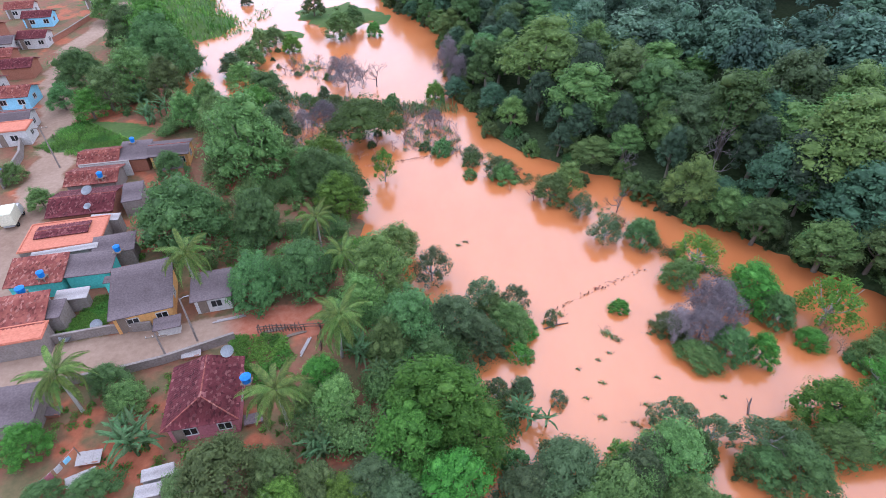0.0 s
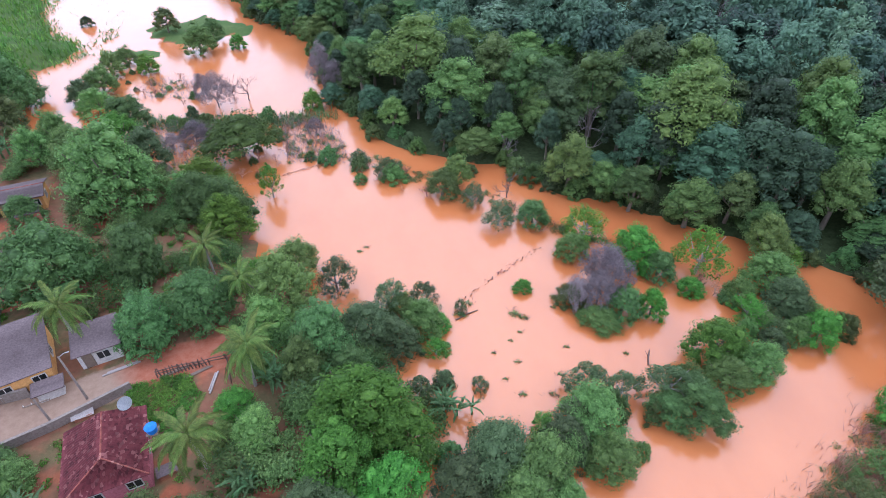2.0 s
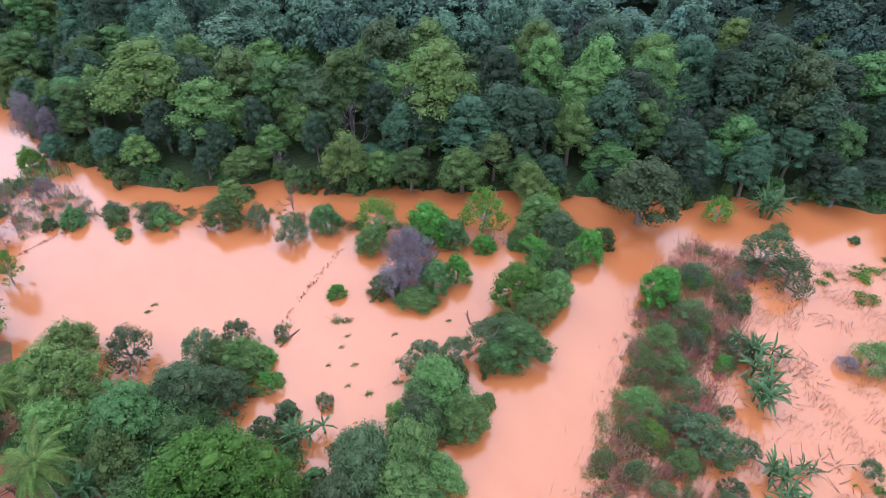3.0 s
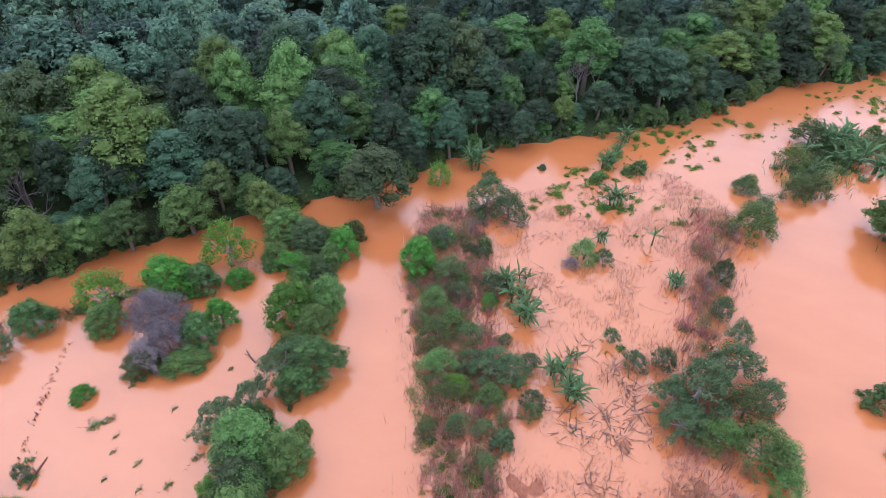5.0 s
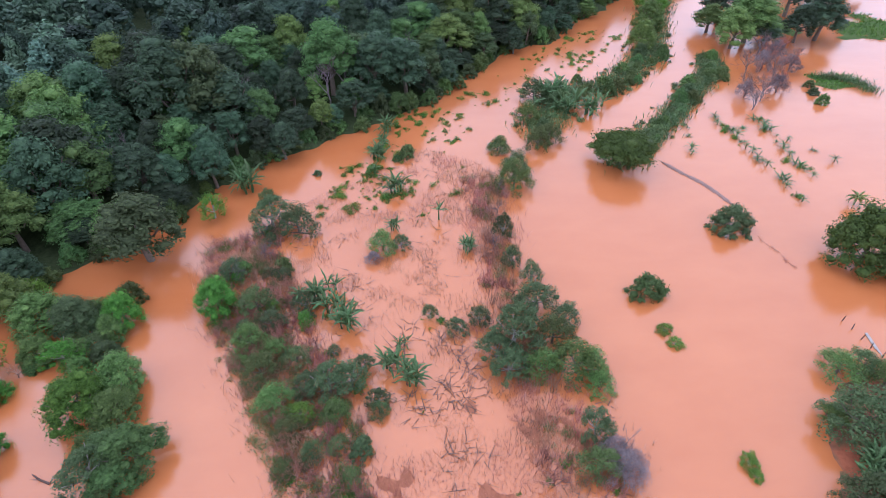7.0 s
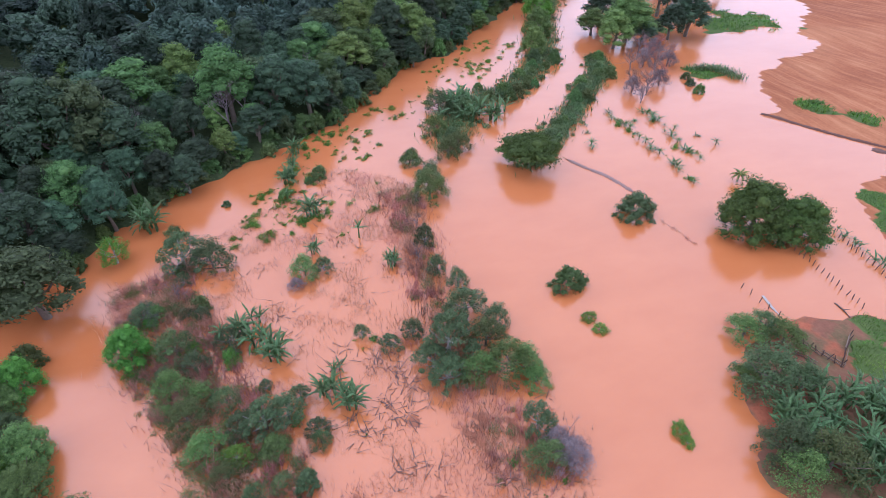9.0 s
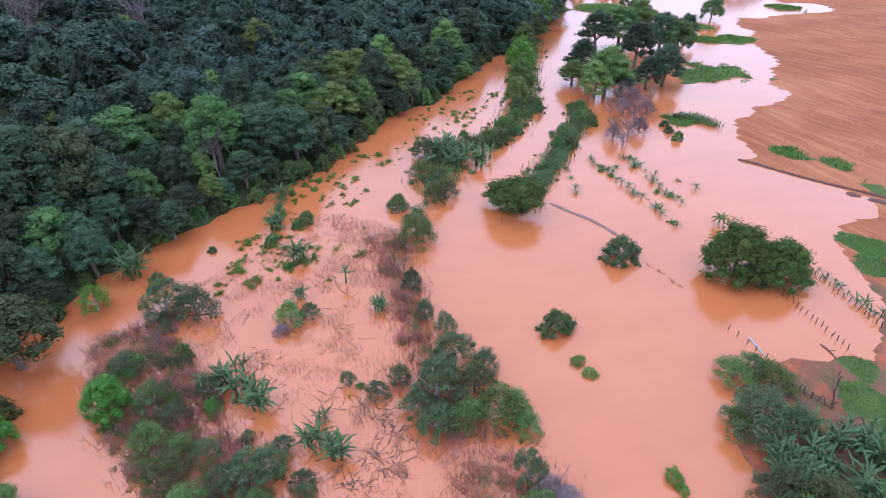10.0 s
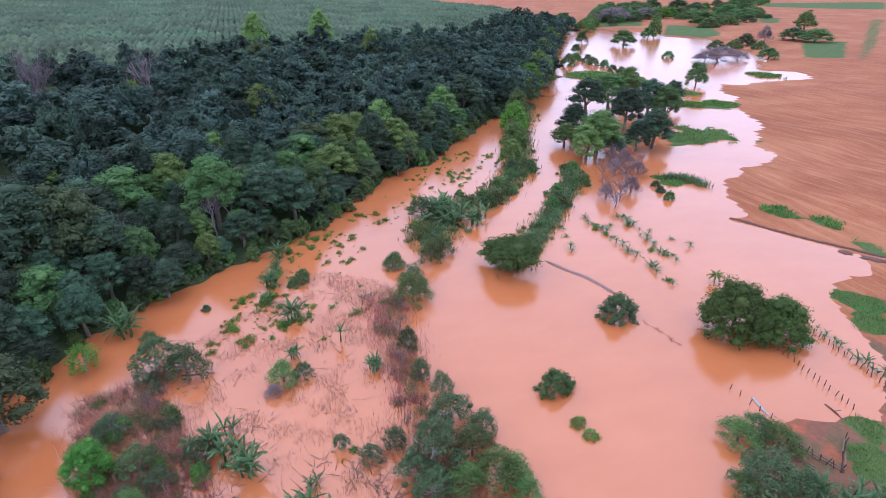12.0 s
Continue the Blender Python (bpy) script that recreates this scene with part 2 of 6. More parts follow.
ISLAND = [(58, 24), (47, 23), (38, 17), (30, 12), (20, 8), (16, -4), (18, -20), (29, -21), (36, -19), (46, -15), (61, -17), (71, -18), (78, -16),
          (84, -8), (72, 9)]
LEVEE = [(4, 24), (12, 21), (20, 24), (29, 26), (36, 29), (44, 33), (50, 34)]


def side_distance(px, py, ring):
    """Signed distance to a closed ring, positive inside."""
    inside = np.zeros(px.shape, bool)
    best = np.full(px.shape, 1e9)
    for (ax, ay), (bx, by) in zip(ring, ring[1:] + ring[:1]):
        dx, dy = bx - ax, by - ay
        k = np.clip(((px - ax) * dx + (py - ay) * dy) / (dx * dx + dy * dy), 0, 1)
        best = np.minimum(best, np.hypot(px - ax - k * dx, py - ay - k * dy))
        if dy:
            inside ^= ((ay > py) != (by > py)) & (px < (py - ay) * dx / dy + ax)
    return np.where(inside, best, -best)


def line_distance(px, py, line):
    best = np.full(np.shape(px), 1e9)
    for (ax, ay), (bx, by) in zip(line, line[1:]):
        dx, dy = bx - ax, by - ay
        k = np.clip(((px - ax) * dx + (py - ay) * dy) / (dx * dx + dy * dy), 0, 1)
        best = np.minimum(best, np.hypot(px - ax - k * dx, py - ay - k * dy))
    return best


TABLES = {}


def lumps(px, py, size, seed):
    """Cheap smooth value noise, -1 to 1."""
    if seed not in TABLES:
        TABLES[seed] = np.random.RandomState(seed).uniform(-1, 1, (256, 256))
    table = TABLES[seed]
    u, v = px / size, py / size
    iu, iv = np.floor(u).astype(int), np.floor(v).astype(int)
    fu, fv = u - iu, v - iv
    fu, fv = fu * fu * (3 - 2 * fu), fv * fv * (3 - 2 * fv)
    at = lambda a, b: table[a % 256, b % 256]  # noqa: E731
    return (at(iu, iv) * (1 - fu) + at(iu + 1, iv) * fu) * (1 - fv) + (at(iu, iv + 1) * (1 - fu) + at(iu + 1, iv + 1) * fu) * fv


MAIN_STREET = [(-48, 30), (-54.5, 47), (-60, 63), (-63, 72), (-71.5, 86), (-80, 100), (-86.5, 116), (-90.5, 147), (-100, 200)]
LOWER_STREET = [(-52, 28), (-44, 31), (-36, 33.5), (-28, 35.8), (-20, 38.5), (-15, 39)]
# low grassy islets: x, y, radius, stretch along x
ISLETS = [(138, -137, 12, 1), (202, -186, 9, 1.3), (179, -172, 6, 1), (176, -184, 6, 1.2), (258, -176, 12, 1.3), (105, -98, 4.4, 1.4),
          (-34, 152, 10, 1.2), (-46, 137, 4, 1.4), (148, -112, 10, 1.2), (228, -268, 9, 1.2), (243, -190, 8, 1.5)]
# far crop fields and meadows
MEADOWS = [[(612, -373), (597, -471), (539, -427), (564, -351)],
           [(343, -430), (326, -458), (257, -364), (272, -348)],
           [(485, -712), (501, -756), (286, -432), (245, -365), (244, -358), (332, -487)],
           [(533, -456), (477, -468), (424, -427), (413, -399), (456, -387)],
           [(616, -677), (553, -648), (500, -583), (509, -566)],
           [(884, -970), (813, -1216), (634, -955), (708, -895), (787, -872)]]
REED_LEFT = [(86, -28), (96, -33), (104, -38), (105, -46), (112, -55), (126, -67), (142, -74), (165, -86), (200, -106)]
REED_RIGHT = [(74, -39), (80, -45), (89, -54), (102, -66), (112, -75), (122, -80)]


def zones(px, py):
    """Ground height and zone weights at places."""
    water = side_distance(px, py, FOREST_SHORE + FIELD_SHORE + VILLAGE_SHORE)
    ragged = 1.1 * lumps(px, py, 4.0, 3) + 0.7 * lumps(px, py, 1.7, 4) + np.clip(np.hypot(px, py) / 60, 0, 4) * lumps(px, py, 11, 5)
    land = -water + ragged
    d_forest, d_field = line_distance(px, py, FOREST_SHORE), line_distance(px, py, FIELD_SHORE)
    d_village = line_distance(px, py, VILLAGE_SHORE)
    near = np.minimum(np.minimum(d_forest, d_field), d_village)
    woods = ((d_forest <= near) & (land > -1)) * 1.0
    village = ((d_village <= near) & (land > -1)) * 1.0
    field = ((d_field <= near) & (land > -1)) * 1.0
    rise = np.where(woods > 0, np.clip(0.35 * land, -1.5, 1.2) + 0.13 * np.clip(land - 4, 0, 110) + 0.03 * np.clip(land - 110, 0, 900), 0)
    rise += np.where(village > 0, np.clip(0.33 * land, -1.5, 2.5) + 0.02 * np.clip(land - 60, 0, 300), 0)
    rise += np.where(field > 0, np.clip(0.045 * land, -1.5, 3.0) + 0.012 * np.clip(land - 60, 0, 2000) + 0.12 * lumps(px, py, 9, 8) * np.clip(land / 6, 0, 1), 0)
    rise = np.where(land <= -1, np.clip(0.35 * land, -1.6, 0), rise)
    flat = side_distance(px, py, ISLAND)
    on_flat = np.clip(flat / 4 + 0.5, 0, 1)
    near_side = np.clip((52 - px) / 30, 0, 1)
    low = -0.34 + 0.20 * near_side + 0.16 * np.clip((py - 0.20 * px + 4) / 8, 0, 1) * near_side + 0.20 * lumps(px, py, 3.1, 11) + 0.13 * lumps(px, py, 1.1, 12)
    rise = np.maximum(rise, on_flat * low - (1 - on_flat) * 1.2)
    for line, wide in ((LEVEE, 3.2), (REED_LEFT, 4.0), (REED_RIGHT, 2.2)):
        bar = (0.2 if wide < 1 else -0.06) - 0.35 * np.clip(line_distance(px, py, line) - wide + 1.5 * ragged, -0.5 if wide < 1 else 0.0, 6)
        rise = np.maximum(rise, bar)
    turf = np.zeros(px.shape)
    frayed = 1 + 0.35 * lumps(px, py, 5.0, 51) + 0.28 * lumps(px, py, 1.9, 52)
    for x, y, r, s in ISLETS:
        d = r * frayed - np.hypot((px - x) / s, (py - y)) + 1.2 * ragged
        rise = np.maximum(rise, np.clip(0.12 * d, -1.5, 0.6))
        turf = np.maximum(turf, np.clip(d / 3 + 0.6, 0, 1))
    # grass on the field's rim and far meadows, and on the north bank
    for x, y, r, s in ((46, -85.5, 3.4, 0.9), (41.5, -81.5, 3.0, 1.1), (79, -105, 3.2, 1.2), (70, -109.5, 2.2, 1.9), (26, -60, 2.4, 1.1), (21, -56, 4, 1.2), (17, -52, 3, 1), (58, -106, 2.0, 1.5), (685, -569, 60, 1.2),
                       (-68, 140, 12, 1), (-75, 160, 22, 1), (-64, 122, 8, 1), (-61, 78, 6, 1.2), (-84, 180, 30, 1.3),):
        turf = np.maximum(turf, np.clip((r * frayed - np.hypot((px - x) / s, py - y)) / (0.35 * r) + 0.5, 0, 1))
    for ring in MEADOWS:
        turf = np.maximum(turf, np.clip(side_distance(px, py, ring) / 8 + 0.5, 0, 1))
    road = np.clip((2.6 - line_distance(px, py, MAIN_STREET)) / 1.2 + 0.5, 0, 1)
    road = np.maximum(road, np.clip((2.2 - line_distance(px, py, LOWER_STREET)) / 1.0 + 0.5, 0, 1))
    return rise, {"woods": woods, "yard": np.maximum(village, field * (px < 46) * (py > -78) * (px > 0)), "flat": on_flat, "turf": turf * (1 - woods), "road": road,
                  "redmud": np.clip(1.5 - np.hypot((px + 17.5) / 1.6, py - 38.8) / 4, 0, 1)}


def height_at(x, y):
    return float(zones(np.array([float(x)]), np.array([float(y)]))[0][0])


def grid_mesh(name, verts, n, m):
    i = np.arange((n - 1) * (m - 1))
    a = i // (m - 1) * m + i % (m - 1)
    quads = np.stack([a, a + m, a + m + 1, a + 1], 1)
    return raw_mesh(name, verts, quads)


def raw_mesh(name, verts, polys, smooth=False):
    """A mesh from arrays of corners and equal-sized polygons."""
    verts, polys = np.asarray(verts, np.float32), np.asarray(polys, np.int32)
    me = bpy.data.meshes.new(name)
    k = polys.shape[1]
    me.vertices.add(len(verts))
    me.vertices.foreach_set("co", verts.ravel())
    me.loops.add(polys.size)
    me.loops.foreach_set("vertex_index", polys.ravel())
    me.polygons.add(len(polys))
    me.polygons.foreach_set("loop_start", np.arange(0, polys.size, k, dtype=np.int32))
    me.update(calc_edges=True)
    if smooth:
        me.polygons.foreach_set("use_smooth", np.ones(len(polys), bool))
    return me


GN = 460
u = np.linspace(-1, 1, GN)
axis = 36 * np.sinh(4.45 * u)
gx, gy = np.meshgrid(axis + 35, axis - 5, indexing="ij")
rise, weights = zones(gx.ravel(), gy.ravel())
me = grid_mesh("ground", np.stack([gx.ravel(), gy.ravel(), rise], 1), GN, GN)
for key, value in weights.items():
    me.attributes.new(key, "FLOAT", "POINT").data.foreach_set("value", value.astype(np.float32))
me.polygons.foreach_set("use_smooth", np.ones(len(me.polygons), bool))
me.materials.append(GROUND)
ground = tagged(new("ground", me), "red earth, village dirt, grass and wooded valley sides", "ground", kind="structure")

me = raw_mesh("water", [(-400, -1400, 0), (1400, -1400, 0), (1400, 700, 0), (-400, 700, 0)], [(0, 1, 2, 3)])
me.materials.append(WATER)
water = tagged(new("water", me), "muddy orange flood water with soft sky reflections", "flood water", kind="structure")


# ---------------------------------------------------------------- plants: shapes
def part(name, me, mat, parent, label=""):
    """One mesh object under a thing or a part."""
    if isinstance(me, bmesh.types.BMesh):
        bm, me = me, bpy.data.meshes.new(name)
        bm.to_mesh(me)
        bm.free()
    if mat is not None and not me.materials:
        me.materials.append(mat)
    ob = new(name, me)
    ob.parent = parent
    if label:
        tagged(ob, label)
    return ob


def unit(v):
    return v / np.maximum(np.linalg.norm(v, axis=-1, keepdims=True), 1e-9)


def leaves(centres, normals, size, rng, slim=0.55, fold=0.25):
    """Folded diamond leaves at places, facing about along the normals: corners and triangles."""
    n = len(centres)
    side = unit(np.cross(normals, unit(rng.normal(size=(n, 3)))))
    along = np.cross(side, normals)
    s = (size * rng.uniform(0.6, 1.35, n))[:, None]
    up = normals * s * fold
    base, tip = centres - along * s * 0.5, centres + along * s * 0.5 - up * 0.4
    left, right = centres + side * s * slim * 0.5 + up * 0.5, centres - side * s * slim * 0.5 + up * 0.5
    verts = np.stack([base, left, tip, right], 1).reshape(-1, 3)
    k = np.arange(n)[:, None] * 4
    return verts, np.concatenate([k + [0, 2, 1], k + [0, 3, 2]], 1).reshape(-1, 3)


ICO = bmesh.new()
bmesh.ops.create_icosphere(ICO, subdivisions=1, radius=1)
ICO2 = bmesh.new()
bmesh.ops.create_icosphere(ICO2, subdivisions=2, radius=1)
ICO2_V = np.array([v.co[:] for v in ICO2.verts])
ICO2_F = np.array([[v.index for v in f.verts] for f in ICO2.faces])
ICO2.free()
ICO_V = np.array([v.co[:] for v in ICO.verts])
ICO_F = np.array([[v.index for v in f.verts] for f in ICO.faces])
ICO.free()


def crown_arrays(rng, wide, tall, foot, lobes, count, size, shape="dome", core=0.72, fine=True):
    """A crown of leafy lobes with gaps between: wide across, from foot up to tall."""
    vs, fs, at = [], [], 0
    for i in range(lobes):
        a, k = i * 2.4 + rng.uniform(-0.4, 0.4), math.sqrt((i + 0.4) / lobes)
        if shape == "flat":
            z = tall - (tall - foot) * (0.22 + 0.35 * k * k + rng.uniform(-0.05, 0.1))
            lr = np.array([0.17, 0.17, 0.07]) * wide * rng.uniform(0.6, 1.4)
        elif shape == "tall":
            z = foot + (tall - foot) * rng.uniform(0.25, 0.85)
            k *= 0.8 * math.sin(math.pi * min(1, (z - foot) / (tall - foot) + 0.12)) + 0.2
            lr = np.array([0.27, 0.27, 0.24]) * wide * rng.uniform(0.75, 1.2)
        elif shape == "wood":
            z = foot + (tall - foot) * (0.34 + 0.56 * (1 - k**2.4) * rng.uniform(0.75, 1.05) + rng.uniform(-0.08, 0.08))
            lr = np.array([0.135, 0.135, 0.098]) * wide * rng.uniform(0.55, 1.5) * rng.uniform(0.8, 1.2, 3)
        else:
            z = foot + (tall - foot) * (0.12 + 0.74 * (1 - k**2.2) * rng.uniform(0.72, 1.06) + rng.uniform(-0.06, 0.12))
            lr = np.array([0.115, 0.115, 0.092]) * wide * rng.uniform(0.55, 1.5) * rng.uniform(0.8, 1.2, 3)
        r = k * wide * 0.41 * rng.uniform(0.8, 1.14)
        c = np.array([r * math.cos(a), r * math.sin(a), z])
        if core:
            ball, skin = (ICO2_V, ICO2_F) if fine and lobes < 24 else (ICO_V, ICO_F)
            v = ball * lr * core * rng.uniform(0.72, 1.18, (len(ball), 1)) + c
            vs.append(v), fs.append(skin + at)
            at += len(v)
        n = int(count / lobes * rng.uniform(0.8, 1.2))
        way = unit(rng.normal(size=(n, 3)) + [0, 0, 0.35])
        place = c + way * lr * rng.uniform(0.5, 1.12, (n, 1)) ** 0.7
        facing = unit(way * 0.8 + rng.normal(size=(n, 3)) * 0.26 + [0, 0, 0.45])
        v, f = leaves(place, facing, size, rng)
        vs.append(v), fs.append(f + at)
        at += len(v)
    return np.concatenate(vs), np.concatenate(fs)


def tube(points, radii, sides=6):
    """A tapered limb along points."""
    pts = np.array(points, float)
    tang = unit(np.gradient(pts, axis=0))
    ref = np.where(np.abs(tang[:, 2:3]) > 0.9, [1.0, 0, 0], [0, 0, 1.0])
    a = unit(np.cross(tang, ref))
    b = np.cross(tang, a)
    ang = np.arange(sides) * 2 * np.pi / sides
    ring = np.cos(ang)[None, :, None] * a[:, None] + np.sin(ang)[None, :, None] * b[:, None]
    v = (pts[:, None] + ring * np.array(radii)[:, None, None]).reshape(-1, 3)
    f = []
    for i in range(len(pts) - 1):
        for j in range(sides):
            p, q = i * sides + j, i * sides + (j + 1) % sides
            f += [(p, q, q + sides), (p, q + sides, p + sides)]
    return v, np.array(f)


def join(pieces):
    vs, fs, at = [], [], 0
    for v, f in pieces:
        vs.append(v), fs.append(np.asarray(f) + at)
        at += len(v)
    return np.concatenate(vs), np.concatenate(fs)


def trunk_arrays(rng, tall, wide, foot, limbs=5, thick=None, sides=6):
    thick = thick or 0.028 * tall + 0.03
    top = foot + (tall - foot) * 0.45
    lean = rng.uniform(-0.06, 0.06, 2) * tall
    z = np.linspace(-0.6, top, 5)
    k = np.clip(z / top, 0, 1)
    pts = np.stack([lean[0] * k**1.5, lean[1] * k**1.5, z], 1)
    out = [tube(pts, thick * (1.15 - 0.65 * k), sides)]
    for i in range(limbs):
        a = i * 2 * math.pi / limbs + rng.uniform(-0.4, 0.4)
        start = pts[3] * (1 - 0.3 * rng.rand()) if i else pts[3]
        start = np.array([np.interp(start[2], pts[:, 2], pts[:, 0]), np.interp(start[2], pts[:, 2], pts[:, 1]), start[2]])
        end = np.array([math.cos(a) * wide * 0.33, math.sin(a) * wide * 0.33, foot + (tall - foot) * rng.uniform(0.5, 0.8)])
        mid = (start + end) / 2 + [0, 0, -0.08 * tall]
        out.append(tube([start, mid, end], [thick * 0.5, thick * 0.33, thick * 0.12], 5))
    return join(out)


def bare_arrays(rng, tall, wide, depth=4, thick=0.09):
    """Leafless branching."""
    out = []

    def grow(p, way, length, r, level):
        q = p + way * length
        bend = (p + q) / 2 + rng.normal(size=3) * length * 0.07
        out.append(tube([p, bend, q], [r, r * 0.8, r * 0.55], 4 if level < 2 else 3))
        if level < depth:
            for _ in range(3 if level else 4):
                turn = unit(way + rng.normal(size=3) * 0.55 + [0, 0, 0.12])
                grow(q - way * length * rng.uniform(0, 0.4), turn, length * rng.uniform(0.6, 0.85), r * 0.55, level + 1)

    grow(np.array([0.0, 0, -0.3]), unit(np.array([rng.uniform(-0.15, 0.15), rng.uniform(-0.15, 0.15), 1.0])), tall * 0.33, thick, 0)
    v, f = join(out)
    v[:, 2] *= tall / v[:, 2].max()
    v[:, :2] *= wide / max(np.ptp(v[:, 0]), np.ptp(v[:, 1]))
    return v, f


# nominal sizes: wide, tall
KINDS = {
    # kind: (wide, tall, foot, lobes, leaves, leaf size, shape, leaf materials, core, variants)
    "broad": (7.0, 7.0, 0.3, 80, 8800, 0.23, "dome", (LEAF_MID, LEAF_OLIVE, LEAF_DARK, LEAF_BRIGHT, LEAF_MID, LEAF_PALE, LEAF_LIGHT, LEAF_YELLOW), 0.5, 8),
    "mango": (9.0, 7.5, 0.2, 110, 11000, 0.30, "dome", (LEAF_DARK, LEAF_MID, LEAF_DARK), 0.56, 3),
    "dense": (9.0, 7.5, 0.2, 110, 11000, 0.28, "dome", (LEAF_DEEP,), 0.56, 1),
    "airy": (5.0, 5.0, 0.6, 34, 3300, 0.21, "dome", (LEAF_PALE, LEAF_YELLOW, LEAF_PALE, LEAF_BRIGHT), 0.0, 4),
    "scrub": (5.0, 4.2, 0.0, 48, 3800, 0.18, "dome", (LEAF_OLIVE, LEAF_MID, LEAF_PALE, LEAF_REED), 0.2, 4),
    "shrub": (4.0, 2.6, -0.2, 44, 2600, 0.2, "dome", (LEAF_MID, LEAF_OLIVE, LEAF_DARK, LEAF_PALE), 0.6, 4),
    "flat": (10.0, 6.0, 1.2, 34, 6500, 0.36, "flat", (LEAF_DEEP, LEAF_DEEP), 0.6, 2),
    "forest": (7.5, 11.0, 0.5, 62, 6400, 0.34, "wood", (LEAF_FOREST, LEAF_FOREST, LEAF_DARK, LEAF_MID, LEAF_PALE, LEAF_FOREST, LEAF_LIGHT, LEAF_OLIVE), 0.62, 8),
}
PROTO, USED = {}, {}


def tree_proto(kind, i):
    wide, tall, foot, lobes, count, size, shape, mats, core, variants = KINDS[kind]
    rng = np.random.RandomState(100 + 17 * i + 7 * len(kind))
    root = new({"shrub": "bush", "scrub": "tree", "forest": "forest_tree"}.get(kind, "tree"))
    if kind != "shrub":
        part("trunk", raw_mesh("trunk", *trunk_arrays(rng, tall, wide, foot, 7 if kind == "airy" else 5)), BARK_PALE if kind == "airy" else BARK, root)
    part("crown", raw_mesh("crown", *crown_arrays(rng, wide, tall, foot, lobes, count, size, shape, core)), mats[i % len(mats)], root)
    return root


def bare_proto(kind, i):
    rng = np.random.RandomState(300 + i)
    root = new("bare_tree" if kind == "bare" else "dead_bush")
    part("crown", raw_mesh("crown", *bare_arrays(rng, 5.0, 5.0, 4, 0.09 if kind == "bare" else 0.13)), TWIG if kind == "bare" else STALK, root)
    return root


def grey_proto(kind, i):
    """A dense leafless bush: limbs and a haze of fine twigs."""
    rng = np.random.RandomState(350 + i)
    root = new("grey_bush")
    part("limb", raw_mesh("limb", *bare_arrays(rng, 5.0, 5.6, 4, 0.1)), TWIG, root)
    part("twig_crown", raw_mesh("twig_crown", *crown_arrays(rng, 6.0, 5.0, 0.8, 36, 9500, 0.13, "dome", 0.0)), TWIG, root, "haze of fine grey twigs")
    return root


def frond_arrays(rng, length, droop, leaflets=36, wide=0.78):
    """A palm frond: a bowed rib with fine hanging leaflets on both sides."""
    k = np.linspace(0, 1, 10)
    rib = np.stack([length * k * (1 - 0.2 * droop * k * k), 0 * k, length * (0.5 * k - (0.62 + 0.5 * droop) * k * k)], 1)
    out = [tube(rib, 0.04 * (1.1 - k), 3)]
    for j in range(leaflets):
        f = 0.14 + 0.86 * j / (leaflets - 1)
        p = np.array([np.interp(f, k, rib[:, n]) for n in range(3)])
        reach = wide * (1 - (f - 0.4) ** 2 * 1.9) * rng.uniform(0.8, 1.15)
        for s in (-1, 1):
            q = p + [reach * 0.36, s * reach * 0.34, -reach * 0.10]
            tip = q + [reach * 0.30, s * reach * (0.10 - 0.06 * droop), -reach * (0.50 + 0.4 * droop)]
            w = np.array([0.030, -0.015 * s, 0.0])
            v = np.array([p - w * 0.6, p + w * 0.6, q + w, tip, q - w])
            out.append((v, np.array([(0, 1, 2), (0, 2, 4), (4, 2, 3)])))
    return join(out)


FRONDS = [raw_mesh("frond", *frond_arrays(np.random.RandomState(40 + i), 3.0, 0.15 + 0.28 * i)) for i in range(4)]
for me in FRONDS:
    me.materials.append(LEAF_PALM)


def palm_proto(kind, i):
    """Coconut palm, nominal 5 m across and 6 m tall."""
    rng = np.random.RandomState(500 + i)
    root = new("palm_tree")
    z = np.linspace(-0.5, 4.7, 9)
    bow = 0.5 * (z / 4.7) ** 2 * rng.uniform(-1, 1)
    part("trunk", raw_mesh("trunk", *tube(np.stack([bow, 0.4 * bow, z], 1), 0.16 - 0.012 * z + 0.02 * (np.arange(9) % 2), 8)), BARK_PALE, root)
    for j in range(20):
        f = part("frond", FRONDS[(j * 4) // 20], None, root)
        tilt = -62 + 5.2 * j
        f.matrix_local = pose(bow[-1], 0.4 * bow[-1], 4.6 + 0.1 * rng.rand(), 0, tilt * 0.75, j * 137.5 + rng.uniform(-12, 12))
    return root


def blade_arrays(rng, length, wide, droop):
    """A banana leaf: a long arched blade folded along its rib, with torn edges."""
    k = np.linspace(0, 1, 8)
    rib = np.stack([length * k * (1 - 0.15 * droop * k), 0 * k, length * (0.75 * k - (0.42 + 0.5 * droop) * k * k)], 1)
    half = wide * 0.5 * np.array([0.12, 0.7, 0.95, 1.0, 0.95, 0.82, 0.55, 0.05])
    vs = []
    for s in (-1, 0, 1):
        torn = rng.uniform(0.5, 1.15, 8)
        off = np.stack([0 * k, s * half * torn, -0.30 * half * abs(s) * rng.uniform(0.2, 1.6, 8)], 1)
        vs.append(rib + off)
    v = np.concatenate(vs)
    f = []
    for a in (0, 8):
        for j in range(7):
            f += [(a + j, a + j + 1, a + 9 + j), (a + j, a + 9 + j, a + 8 + j)]
    return v, np.array(f)


BLADES = [raw_mesh("leaf", *blade_arrays(np.random.RandomState(60 + i), 2.25, 0.42, 0.05 + 0.24 * i)) for i in range(5)]
for me in BLADES:
    me.materials.append(LEAF_BANANA)


